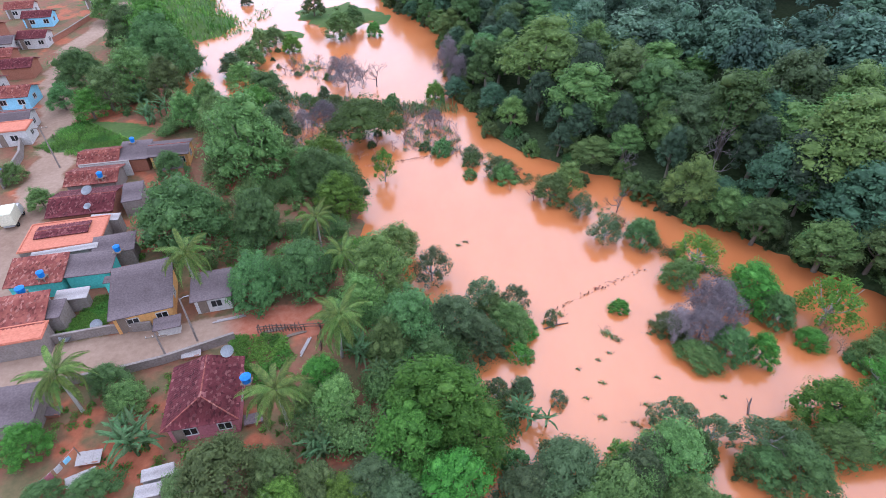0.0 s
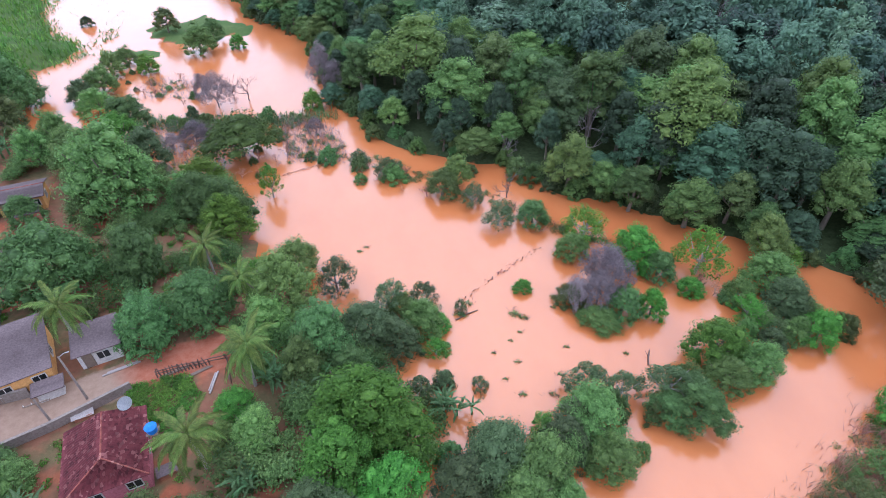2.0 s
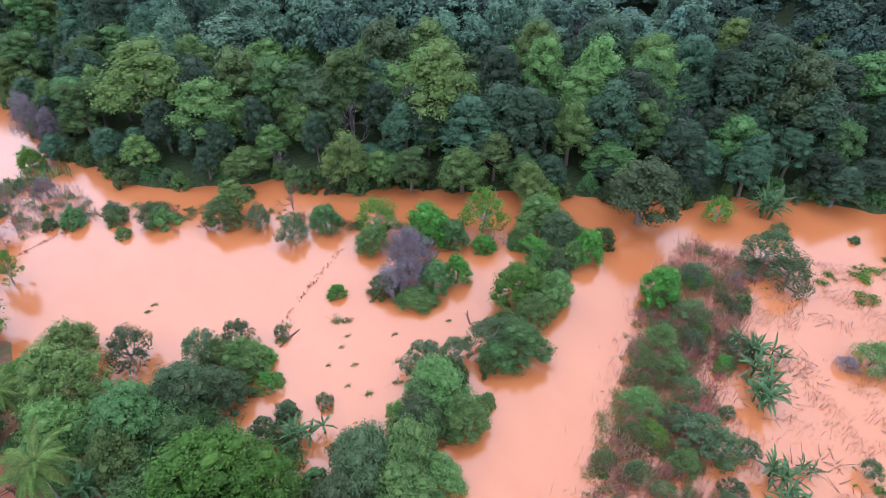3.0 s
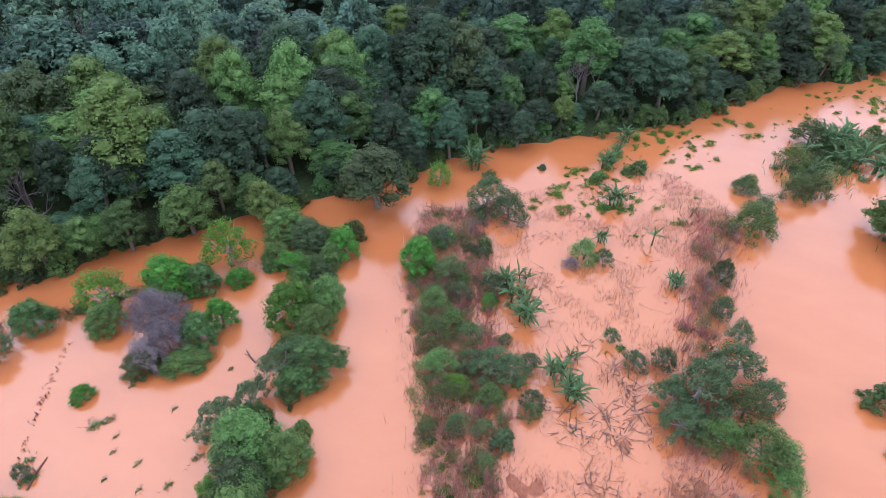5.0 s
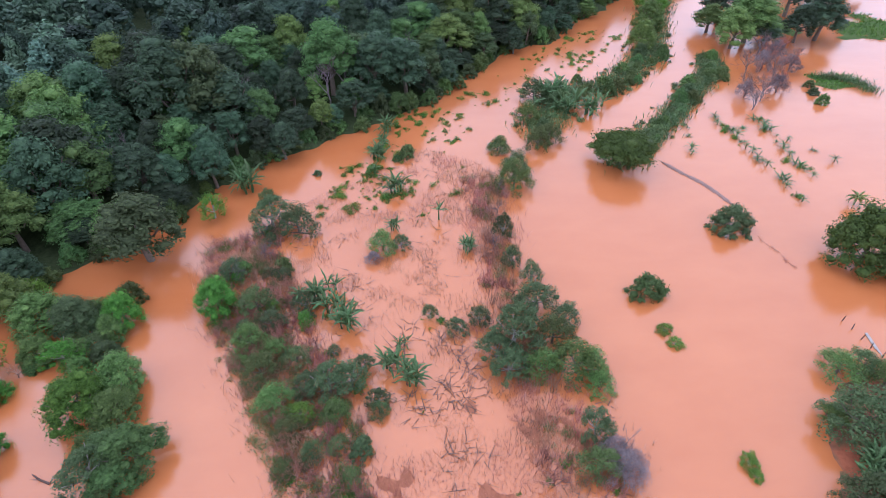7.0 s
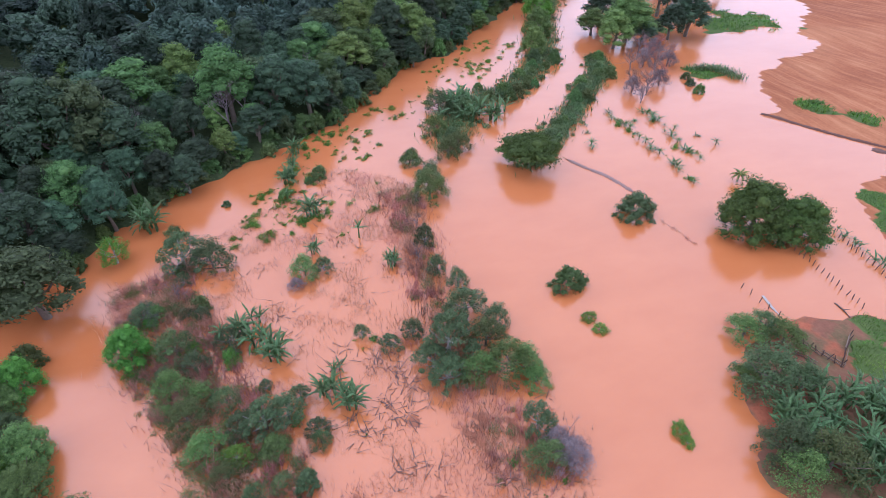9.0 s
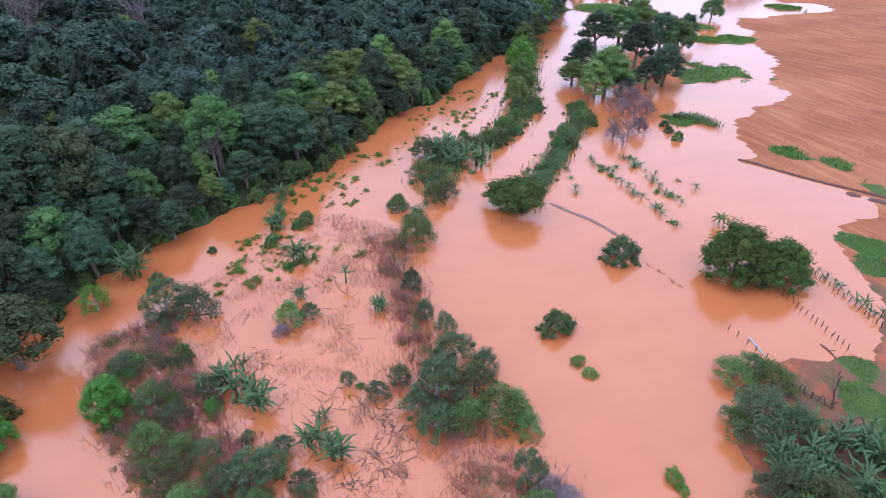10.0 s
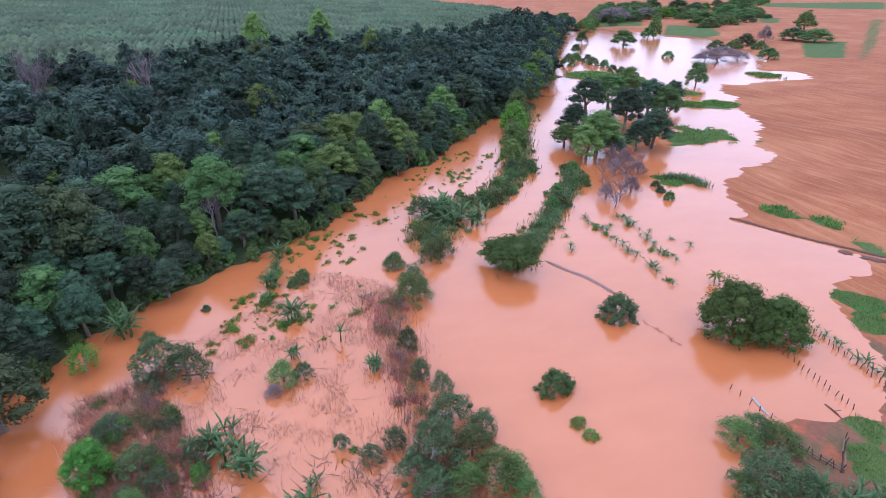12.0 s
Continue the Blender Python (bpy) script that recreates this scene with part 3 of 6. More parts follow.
def banana_proto(kind, i):
    """A clump of banana plants, nominal 4 m across and 3.4 m tall."""
    rng = np.random.RandomState(700 + i)
    root = new("banana_plant")
    stems = (5, 4, 6, 2, 1)[i]
    for s in range(stems):
        a = s * 2.4 + rng.rand()
        r = 0.0 if stems == 1 else rng.uniform(0.35, 0.95)
        px, py, tall = r * math.cos(a), r * math.sin(a), rng.uniform(1.0, 1.9)
        part("stem", raw_mesh("stem", *tube([(px, py, -0.5), (px * 1.05, py * 1.05, tall * 0.5), (px * 1.15, py * 1.15, tall)], [0.15, 0.12, 0.07], 7)), LEAF_BANANA, root, "thick green stem")
        for j in range(9):
            f = part("leaf", BLADES[rng.randint(5)], None, root)
            sc = rng.uniform(0.75, 1.1)
            f.matrix_local = pose(px * 1.15, py * 1.15, tall - 0.08, rng.uniform(-12, 12), -52 + 7.2 * j + rng.uniform(-9, 9), j * 137.5 + rng.uniform(-20, 20)) @ Matrix.Diagonal((sc, sc, sc, 1))
    return root


BUILDERS = {"palm": (palm_proto, 3, 5.0, 5.6), "banana": (banana_proto, 5, 4.0, 3.2), "bare": (bare_proto, 4, 5.0, 5.0), "dead": (bare_proto, 4, 5.0, 5.0), "grey": (grey_proto, 2, 6.0, 5.0)}
for key, spec in KINDS.items():
    BUILDERS[key] = (tree_proto, spec[9], spec[0], spec[1])


def plant(kind, x, y, wide, tall, label, category, group="", z=None, variant=None, turn=None):
    """Sets one plant on the ground, or in the water where that stands over it."""
    build, variants, w0, t0 = BUILDERS[kind]
    n = USED[kind] = USED.get(kind, -1) + 1
    i = n % variants if variant is None else variant
    base = max(height_at(x, y), -0.3) if z is None else z
    a = (n * 77.0) % 360 if turn is None else turn
    m = pose(x, y, base, 0, 0, a) @ Matrix.Diagonal((wide / w0 * (1 + 0.16 * math.sin(n * 2.3)), wide / w0 * (1 - 0.16 * math.sin(n * 2.3)), tall / t0, 1))
    if (kind, i) not in PROTO:
        ob = PROTO[kind, i] = build(kind, i)
        ob.matrix_basis = Matrix.Identity(4)
        ob.matrix_basis = m
        USED[kind, i] = True
    else:
        ob = PROTO[kind, i]
        keep = ob.matrix_basis.copy()
        ob.matrix_basis = Matrix.Identity(4)
        made = copy_thing(ob, m)
        ob.matrix_basis = keep
        ob = made
    return tagged(ob, label, category, group)


# ---------------------------------------------------------------- plants: places (x, y, width, height)
BANK_MANGO = [(-63.4, 110.0, 13.8, 11.7, 0), (-73.6, 119.0, 11.1, 9.4, 0), (-59.9, 111.2, 9.4, 8.0, 0), (-71.9, 96.6, 9.5, 8.1, 0), (-33.9, 51.8, 11.5, 9.2, 0), (-25.2, 52.9, 7.5, 7.1, 0), (-22.1, 42.1, 7.2, 5.8, 0), (-17.0, 44.3, 7.4, 6.3, 0), (-42.0, 66.2, 5.0, 4.5, 0), (-17.3, 63.3, 8.6, 7.7, 2), (-20.3, 64.7, 7.9, 7.1, 2)]
BANK_BROAD = [(-60.3, 93.2, 10.2, 10.2, 0), (-62.0, 87.5, 7.9, 7.9, 1), (-70.6, 87.4, 5.2, 5.2, 2), (-63.6, 84.2, 5.8, 5.8, 3), (-45.9, 81.9, 6.6, 6.6, 4), (-29.6, 79.2, 7.7, 8.1, 5), (-44.0, 85.8, 7.2, 7.5, 0), (-53.5, 92.0, 8.3, 8.8, 1), (-60.1, 105.8, 11.2, 11.8, 2), (-65.5, 115.4, 13.0, 13.6, 3)]
BANK_BEHIND = [(-30.7, 67.5, 13.1, 13.1, 4), (-39.3, 78.9, 8.1, 7.3, 4), (-27.8, 69.0, 7.4, 6.7, 0), (-21.6, 73.2, 7.4, 5.2, 7), (-16.4, 60.4, 7.3, 6.5, 7), (-21.9, 66.5, 6.5, 5.2, 0), (-34.3, 66.5, 6.5, 4.6, 1), (-9.2, 44.7, 8.1, 8.5, 6), (-7.9, 51.9, 6.3, 5.7, 6), (-10.2, 40.8, 6.0, 5.4, 6)]
BANK_CENTRE = [(-5.1, 37.3, 7.9, 7.1, 2), (-6.5, 34.6, 6.0, 4.8, 4), (-0.6, 39.3, 7.2, 6.1, 5), (-2.7, 34.4, 5.5, 4.4, 2), (2.4, 38.1, 5.9, 4.7, 5), (5.8, 40.4, 5.5, 4.4, 4), (7.4, 40.1, 3.1, 2.5, 3), (3.8, 42.8, 4.4, 3.5, 0), (-1.5, 27.7, 9.2, 9.2, 3), (1.2, 25.8, 7.2, 7.2, 3), (-3.9, 24.1, 6.9, 6.2, 3), (-0.1, 21.2, 6.7, 5.3, 3), (-6.4, 20.6, 5.2, 4.2, 5), (-4.3, 19.4, 4.7, 3.8, 5)]
BANK_YARDS = [(-12.5, 30.8, 4.4, 3.8, 3), (-10.7, 27.9, 5.0, 4.0, 6), (-13.3, 28.6, 3.6, 2.5, 6), (-18.0, 20.2, 7.3, 6.2, 1), (-14.2, 20.9, 4.9, 4.1, 1), (-20.4, 19.2, 5.2, 3.6, 1), (-10.5, 20.0, 4.8, 3.8, 1), (-8.2, 19.3, 4.7, 3.8, 7), (-12.8, 18.9, 4.7, 3.8, 7), (-32.0, 29.5, 4.4, 3.3, 2), (-29.6, 27.8, 4.1, 2.8, 4), (-35.4, 22.7, 4.1, 3.9, 3), (-27.9, 19.5, 3.9, 3.0, 2), (-31.9, 19.1, 3.1, 2.2, 2), (-55.9, 57.5, 3.9, 3.5, 0), (-64.2, 64.0, 4.0, 3.2, 0)]
BANK_OPEN = [(-11.6, 70.2, 3.7, 6.3, 3), (-3.2, 48.3, 5.7, 5.2, 2), (2.5, 43.6, 5.7, 4.6, 0), (6.3, 43.6, 4.5, 4.0, 0), (6.5, 36.5, 2.9, 2.6, 3), (4.0, 31.5, 3.2, 3.6, 0), (6.5, 32.4, 2.8, 2.2, 2), (10.4, 42.2, 1.9, 1.9, 2), (-11.9, 50.5, 4.1, 4.1, 3)]
PALMS = [(-28.9, 42.2, 4.8, 6.9), (-17.2, 51.6, 4.4, 5.3), (-11.3, 34.1, 5.0, 6.8), (-14.7, 26.4, 5.0, 6.4), (-33.6, 27.0, 5.0, 6.0), (-12.5, 45.0, 4.0, 5.7)]
BANANAS_BANK = [(-26.6, 23.5, 4.2, 3.4), (-28.5, 24.6, 2.9, 2.3), (-11.3, 23.9, 3.3, 2.6), (-5.7, 32.2, 3.8, 3.0), (-7.5, 31.3, 3.2, 2.5), (-9.3, 33.9, 3.3, 2.7), (-57.3, 90.1, 5.1, 4.1), (-61.3, 94.1, 4.7, 3.8), (-52.8, 85.8, 4.9, 3.9), (-60.5, 88.2, 4.5, 3.6), (-53.1, 83.0, 4.3, 3.5)]
NORTH_WATER = [(-36.6, 94.8, 9.4, 8.0), (-36.5, 88.9, 8.0, 6.8), (-46.4, 114.7, 7.3, 6.2), (-48.6, 110.0, 6.5, 5.5), (-47.1, 124.7, 6.5, 5.5), (-5.5, 99.8, 4.9, 4.2), (-30.6, 134.8, 8.5, 7.2), (-40.4, 150.2, 6.9, 5.9), (-28.9, 144.5, 5.8, 4.9), (-22.5, 136.9, 4.5, 3.8), (-88.2, 136.9, 8.4, 7.2), (-62.6, 161.5, 3.5, 3.0), (-44.3, 104.3, 6.8, 5.8), (-40.0, 124.9, 5.2, 4.4), (-45.5, 130.3, 5.4, 4.6)]
RIVER_TREES = [(9.1, 22.8, 7.2, 5.8, 5), (13.0, 21.6, 6.3, 5.0, 4), (6.2, 21.4, 6.0, 4.5, 5), (10.6, 18.9, 6.4, 4.8, 4), (14.0, 18.3, 4.7, 3.8, 0), (18.9, 25.1, 6.9, 5.5, 0), (19.1, 21.2, 5.1, 4.3, 4), (15.8, 23.7, 5.1, 4.1, 5), (28.9, 23.7, 5.8, 5.2, 2), (26.5, 24.7, 4.5, 3.6, 2), (34.5, 30.1, 6.8, 6.1, 3), (37.6, 27.6, 5.5, 4.7, 4), (33.7, 26.9, 5.3, 4.3, 0), (47.4, 39.0, 6.9, 5.5, 4), (46.3, 34.8, 5.9, 5.3, 5)]
RIVER_TREES_EAST = [(47.3, 30.5, 5.3, 4.3, 3), (45.0, 31.1, 4.0, 3.2, 4), (42.7, 37.8, 4.2, 3.4, 4), (33.9, 46.5, 7.0, 5.6, 3), (35.6, 43.6, 5.1, 4.1, 2), (28.4, 38.3, 5.0, 4.4, 2), (23.4, 41.2, 4.6, 2.6, 1), (25.2, 37.4, 5.2, 2.4, 0), (31.5, 37.5, 3.5, 4.2, 3), (23.9, 56.9, 5.1, 4.3, 2), (26.5, 49.1, 4.8, 3.8, 0), (18.4, 44.1, 2.4, 2.0, 3), (13.0, 66.0, 5.4, 4.8, 1), (37.9, 39.9, 3.6, 2.5, 3), (48.1, 20.3, 5.6, 5.0, 3)]
RIVER_OPEN = [(27.3, 26.9, 5.4, 4.9, 0), (40.3, 42.9, 6.4, 7.6, 1), (29.2, 51.9, 6.5, 5.8, 1), (20.0, 29.0, 5.1, 4.1, 0), (23.1, 27.7, 4.0, 4.0, 0), (17.5, 25.7, 4.3, 3.8, 2), (14.4, 25.3, 3.1, 3.5, 3), (16.8, 62.9, 4.4, 3.6, 2), (19.1, 57.2, 5.4, 3.8, 2), (5.8, 72.7, 5.2, 3.7, 2), (1.5, 77.2, 3.9, 3.1, 2), (41.5, 34.4, 4.7, 3.8, 3), (10.0, 31.5, 2.2, 1.6, 0), (51.7, 43.2, 7.0, 4.2, 1)]
ISLAND_TREES = [(47.1, 15.7, 4.9, 4.4, 3), (62.1, 12.2, 6.1, 5.2, 2), (70.7, 17.4, 3.1, 2.8, 3), (41.7, 15.7, 4.7, 3.5, 1), (37.2, 14.1, 4.8, 3.6, 0), (33.4, 12.3, 4.7, 3.5, 1), (30.4, 10.5, 3.6, 2.5, 0), (38.9, 10.7, 3.6, 2.5, 3), (31.7, 6.4, 3.5, 2.4, 1), (27.5, 8.4, 2.9, 2.1, 3), (28.1, 6.1, 2.4, 1.7, 3), (31.4, 2.2, 2.5, 2.0, 3), (56.8, 0.9, 4.5, 3.6, 1), (26.4, 10.9, 2.9, 1.7, 0), (24.8, 4.9, 2.7, 1.6, 0), (40.3, 13.0, 3.5, 2.4, 1), (39.2, 16.3, 2.8, 1.7, 1)]
ISLAND_AIRY = [(64.2, 16.1, 6.8, 5.4, 0), (34.5, 7.0, 5.1, 4.1, 0), (35.0, 4.9, 4.1, 3.3, 2), (34.7, 8.9, 3.8, 3.0, 0), (54.1, 19.6, 4.7, 2.8, 2), (39.4, 6.8, 1.9, 1.7, 2), (67.3, 24.6, 4.6, 4.6, 1), (57.0, -1.6, 3.0, 2.4, 0), (43.5, -4.0, 2.2, 2.2, 2), (41.1, -6.7, 3.1, 2.2, 0), (42.0, -9.5, 3.2, 2.6, 2), (47.0, 10.3, 3.8, 2.7, 2), (32.6, 2.2, 2.7, 2.4, 0), (37.3, 3.5, 2.3, 2.1, 2), (44.4, 13.8, 3.7, 2.6, 2)]
RIM_TREES = [(33.8, -18.1, 6.1, 4.9, 1), (31.7, -19.8, 3.7, 2.8, 1), (38.0, -16.8, 5.5, 4.4, 0), (34.4, -14.6, 4.7, 3.7, 1), (23.1, -16.7, 4.2, 3.2, 0), (69.7, -19.8, 6.5, 5.5, 1), (34.1, -19.8, 4.1, 3.3, 1), (40.6, -19.0, 4.5, 3.6, 2), (81.9, -26.9, 5.8, 4.6, 0), (81.5, -20.1, 4.3, 3.4, 1)]
RIM_AIRY = [(38.1, -12.6, 6.9, 6.2, 0), (34.3, -11.3, 4.6, 3.7, 0), (43.1, -16.1, 5.9, 4.7, 2), (57.9, -15.5, 3.2, 4.2, 0), (51.6, -15.4, 3.3, 3.3, 2), (26.5, -17.6, 4.2, 3.4, 0), (48.4, -17.1, 3.5, 3.2, 2), (36.8, -10.4, 4.8, 3.8, 0)]
ISLAND_BANANAS = [(46.3, 7.2, 3.6, 3.3), (43.6, 5.4, 4.1, 3.7), (49.4, 7.0, 3.4, 3.1), (47.7, 10.9, 3.3, 3.0), (48.0, 9.0, 3.4, 3.0), (37.0, 0.8, 3.5, 3.2), (34.8, -1.2, 3.4, 3.1), (39.4, -0.8, 2.4, 2.2), (62.8, -7.3, 3.8, 3.4), (70.7, -1.6, 3.9, 3.5), (61.3, -0.7, 2.5, 2.3), (74.3, 21.0, 5.2, 4.7), (83.1, 0.1, 3.5, 3.1), (76.4, 1.4, 2.9, 2.6), (91.3, -1.2, 3.9, 3.5), (86.5, -0.1, 3.2, 2.9), (55.5, -10.3, 2.7, 2.4), (6.8, 28.6, 3.7, 3.3), (8.5, 28.7, 3.0, 2.7), (6.0, 29.7, 3.0, 2.7)]
WATER_BUSHES = [(6.3, 71.7, 4.9, 3.2), (1.6, 76.5, 3.8, 2.4), (-3.3, 79.3, 4.4, 2.9), (6.6, 32.6, 2.9, 1.9), (7.4, 37.0, 2.2, 1.4), (18.6, 71.2, 2.9, 1.9), (44.1, -30.3, 5.1, 3.3), (55.2, -47.3, 6.4, 4.2), (77.3, 1.9, 2.6, 1.7), (82.2, -4.3, 3.6, 2.4), (80.8, -2.4, 2.1, 1.4), (77.6, 10.6, 1.8, 1.2)]
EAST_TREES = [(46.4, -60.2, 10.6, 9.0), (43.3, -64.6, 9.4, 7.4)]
UMBRELLA = [(73.8, -38.6, 10.6, 6.4), (76.9, -37.5, 6.0, 3.6)]
GROVE = [(147.1, -96.0, 10.7, 11.8, 0), (174.9, -119.1, 12.6, 15.1, 1), (176.3, -129.9, 12.8, 15.4, 2), (130.4, -93.9, 13.0, 13.0, 3), (151.0, -118.7, 13.1, 14.5, 0), (161.7, -136.3, 14.2, 15.6, 1), (153.8, -137.3, 11.8, 14.2, 2), (188.5, -146.6, 13.8, 15.2, 3), (129.7, -113.0, 11.7, 12.9, 1), (128.8, -106.6, 9.9, 9.9, 0), (126.8, -88.1, 11.1, 10.0, 6), (176.9, -160.3, 9.0, 11.7, 1), (139.5, -88.6, 8.5, 7.7, 3), (127.6, -97.3, 8.1, 6.5, 0)]
CHANNEL_TREES = [(160.4, -81.9, 10.2, 10.2), (142.2, -72.9, 9.2, 9.2), (181.0, -93.2, 10.4, 10.4), (198.6, -104.5, 11.3, 11.3), (216.5, -116.3, 13.5, 13.5), (236.6, -132.7, 16.0, 16.0), (287.0, -162.1, 16.1, 16.1), (128.7, -65.5, 7.7, 7.7), (361.5, -210.1, 16.1, 16.1)]
CANE_BANANAS = [(101.5, -32.6, 5.7, 4.3), (102.2, -36.1, 6.2, 4.7), (98.6, -38.6, 6.1, 4.5), (96.1, -30.1, 4.7, 3.5), (94.1, -40.4, 5.2, 3.7), (95.0, -35.3, 5.3, 3.7), (81.8, 0.9, 3.8, 3.1), (98.3, -43.9, 4.8, 3.3)]
SE_TREES = [(30.3, -44.8, 5.2, 3.1, 1), (28.1, -48.3, 5.1, 3.1, 1), (30.4, -47.8, 4.3, 2.6, 3), (23.9, -41.6, 7.5, 5.6, 2), (22.2, -44.6, 4.8, 3.9, 2), (25.2, -40.4, 3.3, 2.3, 1), (14.5, -39.8, 6.2, 4.9, 0), (14.8, -36.7, 5.2, 4.1, 1), (17.1, -37.2, 5.7, 4.6, 2)]
SE_BANANAS = [(19.6, -43.4, 3.7, 3.0), (19.4, -46.8, 3.8, 3.0), (18.1, -39.2, 3.6, 2.8), (16.9, -41.1, 3.5, 2.8), (16.6, -45.5, 3.6, 2.9), (18.6, -49.6, 3.3, 2.6), (20.6, -40.9, 3.2, 2.6), (14.0, -44.3, 3.4, 2.7), (18.0, -43.8, 3.1, 2.5), (21.0, -49.6, 2.8, 2.2)]
FOREST_LIGHT = [(13.8, 95.3, 14.1, 15.5), (49.0, 83.0, 8.8, 10.6), (49.6, 43.4, 6.1, 7.3), (50.8, 95.8, 6.5, 7.8), (101.4, 46.0, 9.4, 11.3), (15.3, 67.3, 5.0, 6.1), (169.1, 28.5, 7.7, 11.5), (159.3, -3.5, 9.3, 13.9), (145.7, -13.9, 8.8, 12.3), (130.3, 9.1, 7.0, 9.8), (110.7, 32.7, 5.2, 6.7), (99.9, 11.5, 4.7, 5.6), (281.2, -37.4, 12.1, 19.4), (246.2, -54.1, 11.0, 17.6), (243.0, -6.7, 13.5, 21.6), (114.3, 36.0, 6.3, 8.2), (110.5, 11.6, 5.5, 7.2), (92.0, 10.2, 4.8, 5.8)]
FOREST_OLIVE = [(26.4, 89.1, 9.9, 12.4), (49.5, 51.0, 6.5, 7.7), (59.0, 83.5, 7.3, 8.8), (143.9, 38.9, 7.7, 9.2)]
FOREST_PALE = [(58.4, 30.9, 10.4, 10.4), (126.7, 9.0, 7.4, 8.9), (219.8, -6.6, 12.3, 14.7), (133.4, 24.3, 7.5, 8.2), (61.3, 72.2, 7.2, 8.0), (40.3, 84.3, 6.9, 7.6)]
FOREST_BARE = [(67.3, 87.3, 7.8, 9.4), (70.1, 77.1, 6.5, 7.8), (79.5, 62.5, 6.3, 7.5), (22.4, 63.7, 4.5, 5.4), (25.1, 72.6, 4.1, 4.9), (89.2, 78.6, 7.2, 8.6), (166.7, 50.7, 12.1, 20.5), (173.5, 25.7, 12.4, 19.9), (173.3, 50.7, 9.0, 15.2), (51.1, 51.4, 4.2, 5.0)]
FAR_TREES = [(213.7, -206.0, 11.4, 12.5, 2), (384.0, -289.2, 22.4, 13.4, 2), (414.1, -269.8, 13.1, 10.5, 2), (509.3, -340.6, 14.4, 10.1, 0), (443.7, -366.7, 15.7, 20.4, 4), (432.9, -351.6, 14.3, 10.0, 2), (280.4, -326.1, 13.3, 8.0, 2), (354.1, -433.3, 23.3, 10.5, 5), (335.3, -434.9, 27.0, 10.8, 2), (425.0, -531.8, 20.1, 18.1, 0), (504.8, -483.3, 30.7, 15.4, 2), (585.8, -594.5, 35.9, 18.0, 2), (645.9, -668.6, 47.6, 23.8, 2), (673.8, -620.8, 32.2, 16.1, 5), (554.8, -592.4, 20.8, 14.5, 2), (714.6, -625.8, 33.7, 20.2, 5), (357.8, -229.4, 9.0, 6.3, 2)]

for group, kind, label, category, where in (
        (BANK_MANGO, "mango", "dense dark green mango tree on the village bank", "tree", "trees on the village bank"),
        (BANK_BROAD, "broad", "leafy green tree among the houses and gardens", "tree", "trees on the village bank"),
        (BANK_BEHIND, "broad", "tall leafy tree between the back yards and the flood", "tree", "trees on the village bank"),
        (BANK_CENTRE, "broad", "leafy green tree on the river bank", "tree", "trees on the village bank"),
        (BANK_YARDS, "broad", "leafy green tree in a village yard", "tree", "trees on the village bank"),
        (BANK_OPEN, "airy", "thin open tree leaning over the flood", "tree", "trees on the village bank"),
        (PALMS, "palm", "coconut palm with long drooping fronds", "palm", "palms"),
        (BANANAS_BANK, "banana", "banana clump with broad arched leaves", "banana plant", "banana plants"),
        (NORTH_WATER, "broad", "green tree standing in the flood water", "tree", "flooded trees"),
        (RIVER_TREES, "broad", "green riverside tree standing in the flood", "tree", "flooded trees"),
        (RIVER_TREES_EAST, "broad", "green riverside tree standing in the flood", "tree", "flooded trees"),
        (RIVER_OPEN, "airy", "thin open tree with sparse yellowish leaves in the flood", "tree", "flooded trees"),
        (ISLAND_TREES, "scrub", "small open green tree on the drowned island", "tree", "trees on the drowned island"),
        (ISLAND_AIRY, "airy", "sparse grey-green sapling on the drowned island", "tree", "trees on the drowned island"),
        (RIM_TREES, "scrub", "leafy tree on the lake side of the drowned island", "tree", "trees on the drowned island"),
        (RIM_AIRY, "airy", "sparse pale tree on the lake side of the drowned island", "tree", "trees on the drowned island"),
        (ISLAND_BANANAS, "banana", "banana clump standing in muddy flood water", "banana plant", "banana plants"),
        (WATER_BUSHES, "shrub", "round green bush half under flood water", "bush", "flooded bushes"),
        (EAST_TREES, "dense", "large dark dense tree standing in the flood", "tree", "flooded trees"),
        (UMBRELLA, "flat", "flat-topped spreading green tree over the channel", "tree", "flooded trees"),
        (GROVE, "forest", "tall dark tree of the grove between flood and field", "tree", "trees of the grove"),
        (CHANNEL_TREES, "broad", "green tree on the bar beside the channel", "tree", "trees beside the channel"),
        (SE_TREES, "scrub", "leafy grey-green tree on the south bank", "tree", "trees on the south bank"),
        (CANE_BANANAS, "banana", "banana clump in the cane bank", "banana plant", "banana plants"),
        (SE_BANANAS, "banana", "banana clump on the south bank", "banana plant", "banana plants"),
        (FOREST_BARE, "bare", "leafless grey tree among the forest crowns", "bare tree", "forest trees"),
        (FAR_TREES, "broad", "far tree beside the flooded meadow", "tree", "far trees")):
    for x, y, wide, tall, *variant in group:
        plant(kind, x, y, wide, tall, label, category, where, variant=variant[0] if variant else None)
for x, y, wide, tall in FOREST_BARE:
    if tall < 14 and wide > 5:
        plant("bare", x + 2.5, y + 1.5, wide * 1.2, tall * 1.55, "leafless grey tree standing over the forest crowns", "bare tree", "forest trees")
    elif tall > 14:
        plant("bare", x + 1.0, y - 0.6, wide, tall * 1.05, "tall leafless mauve-grey tree over the forest crowns", "bare tree", "forest trees")

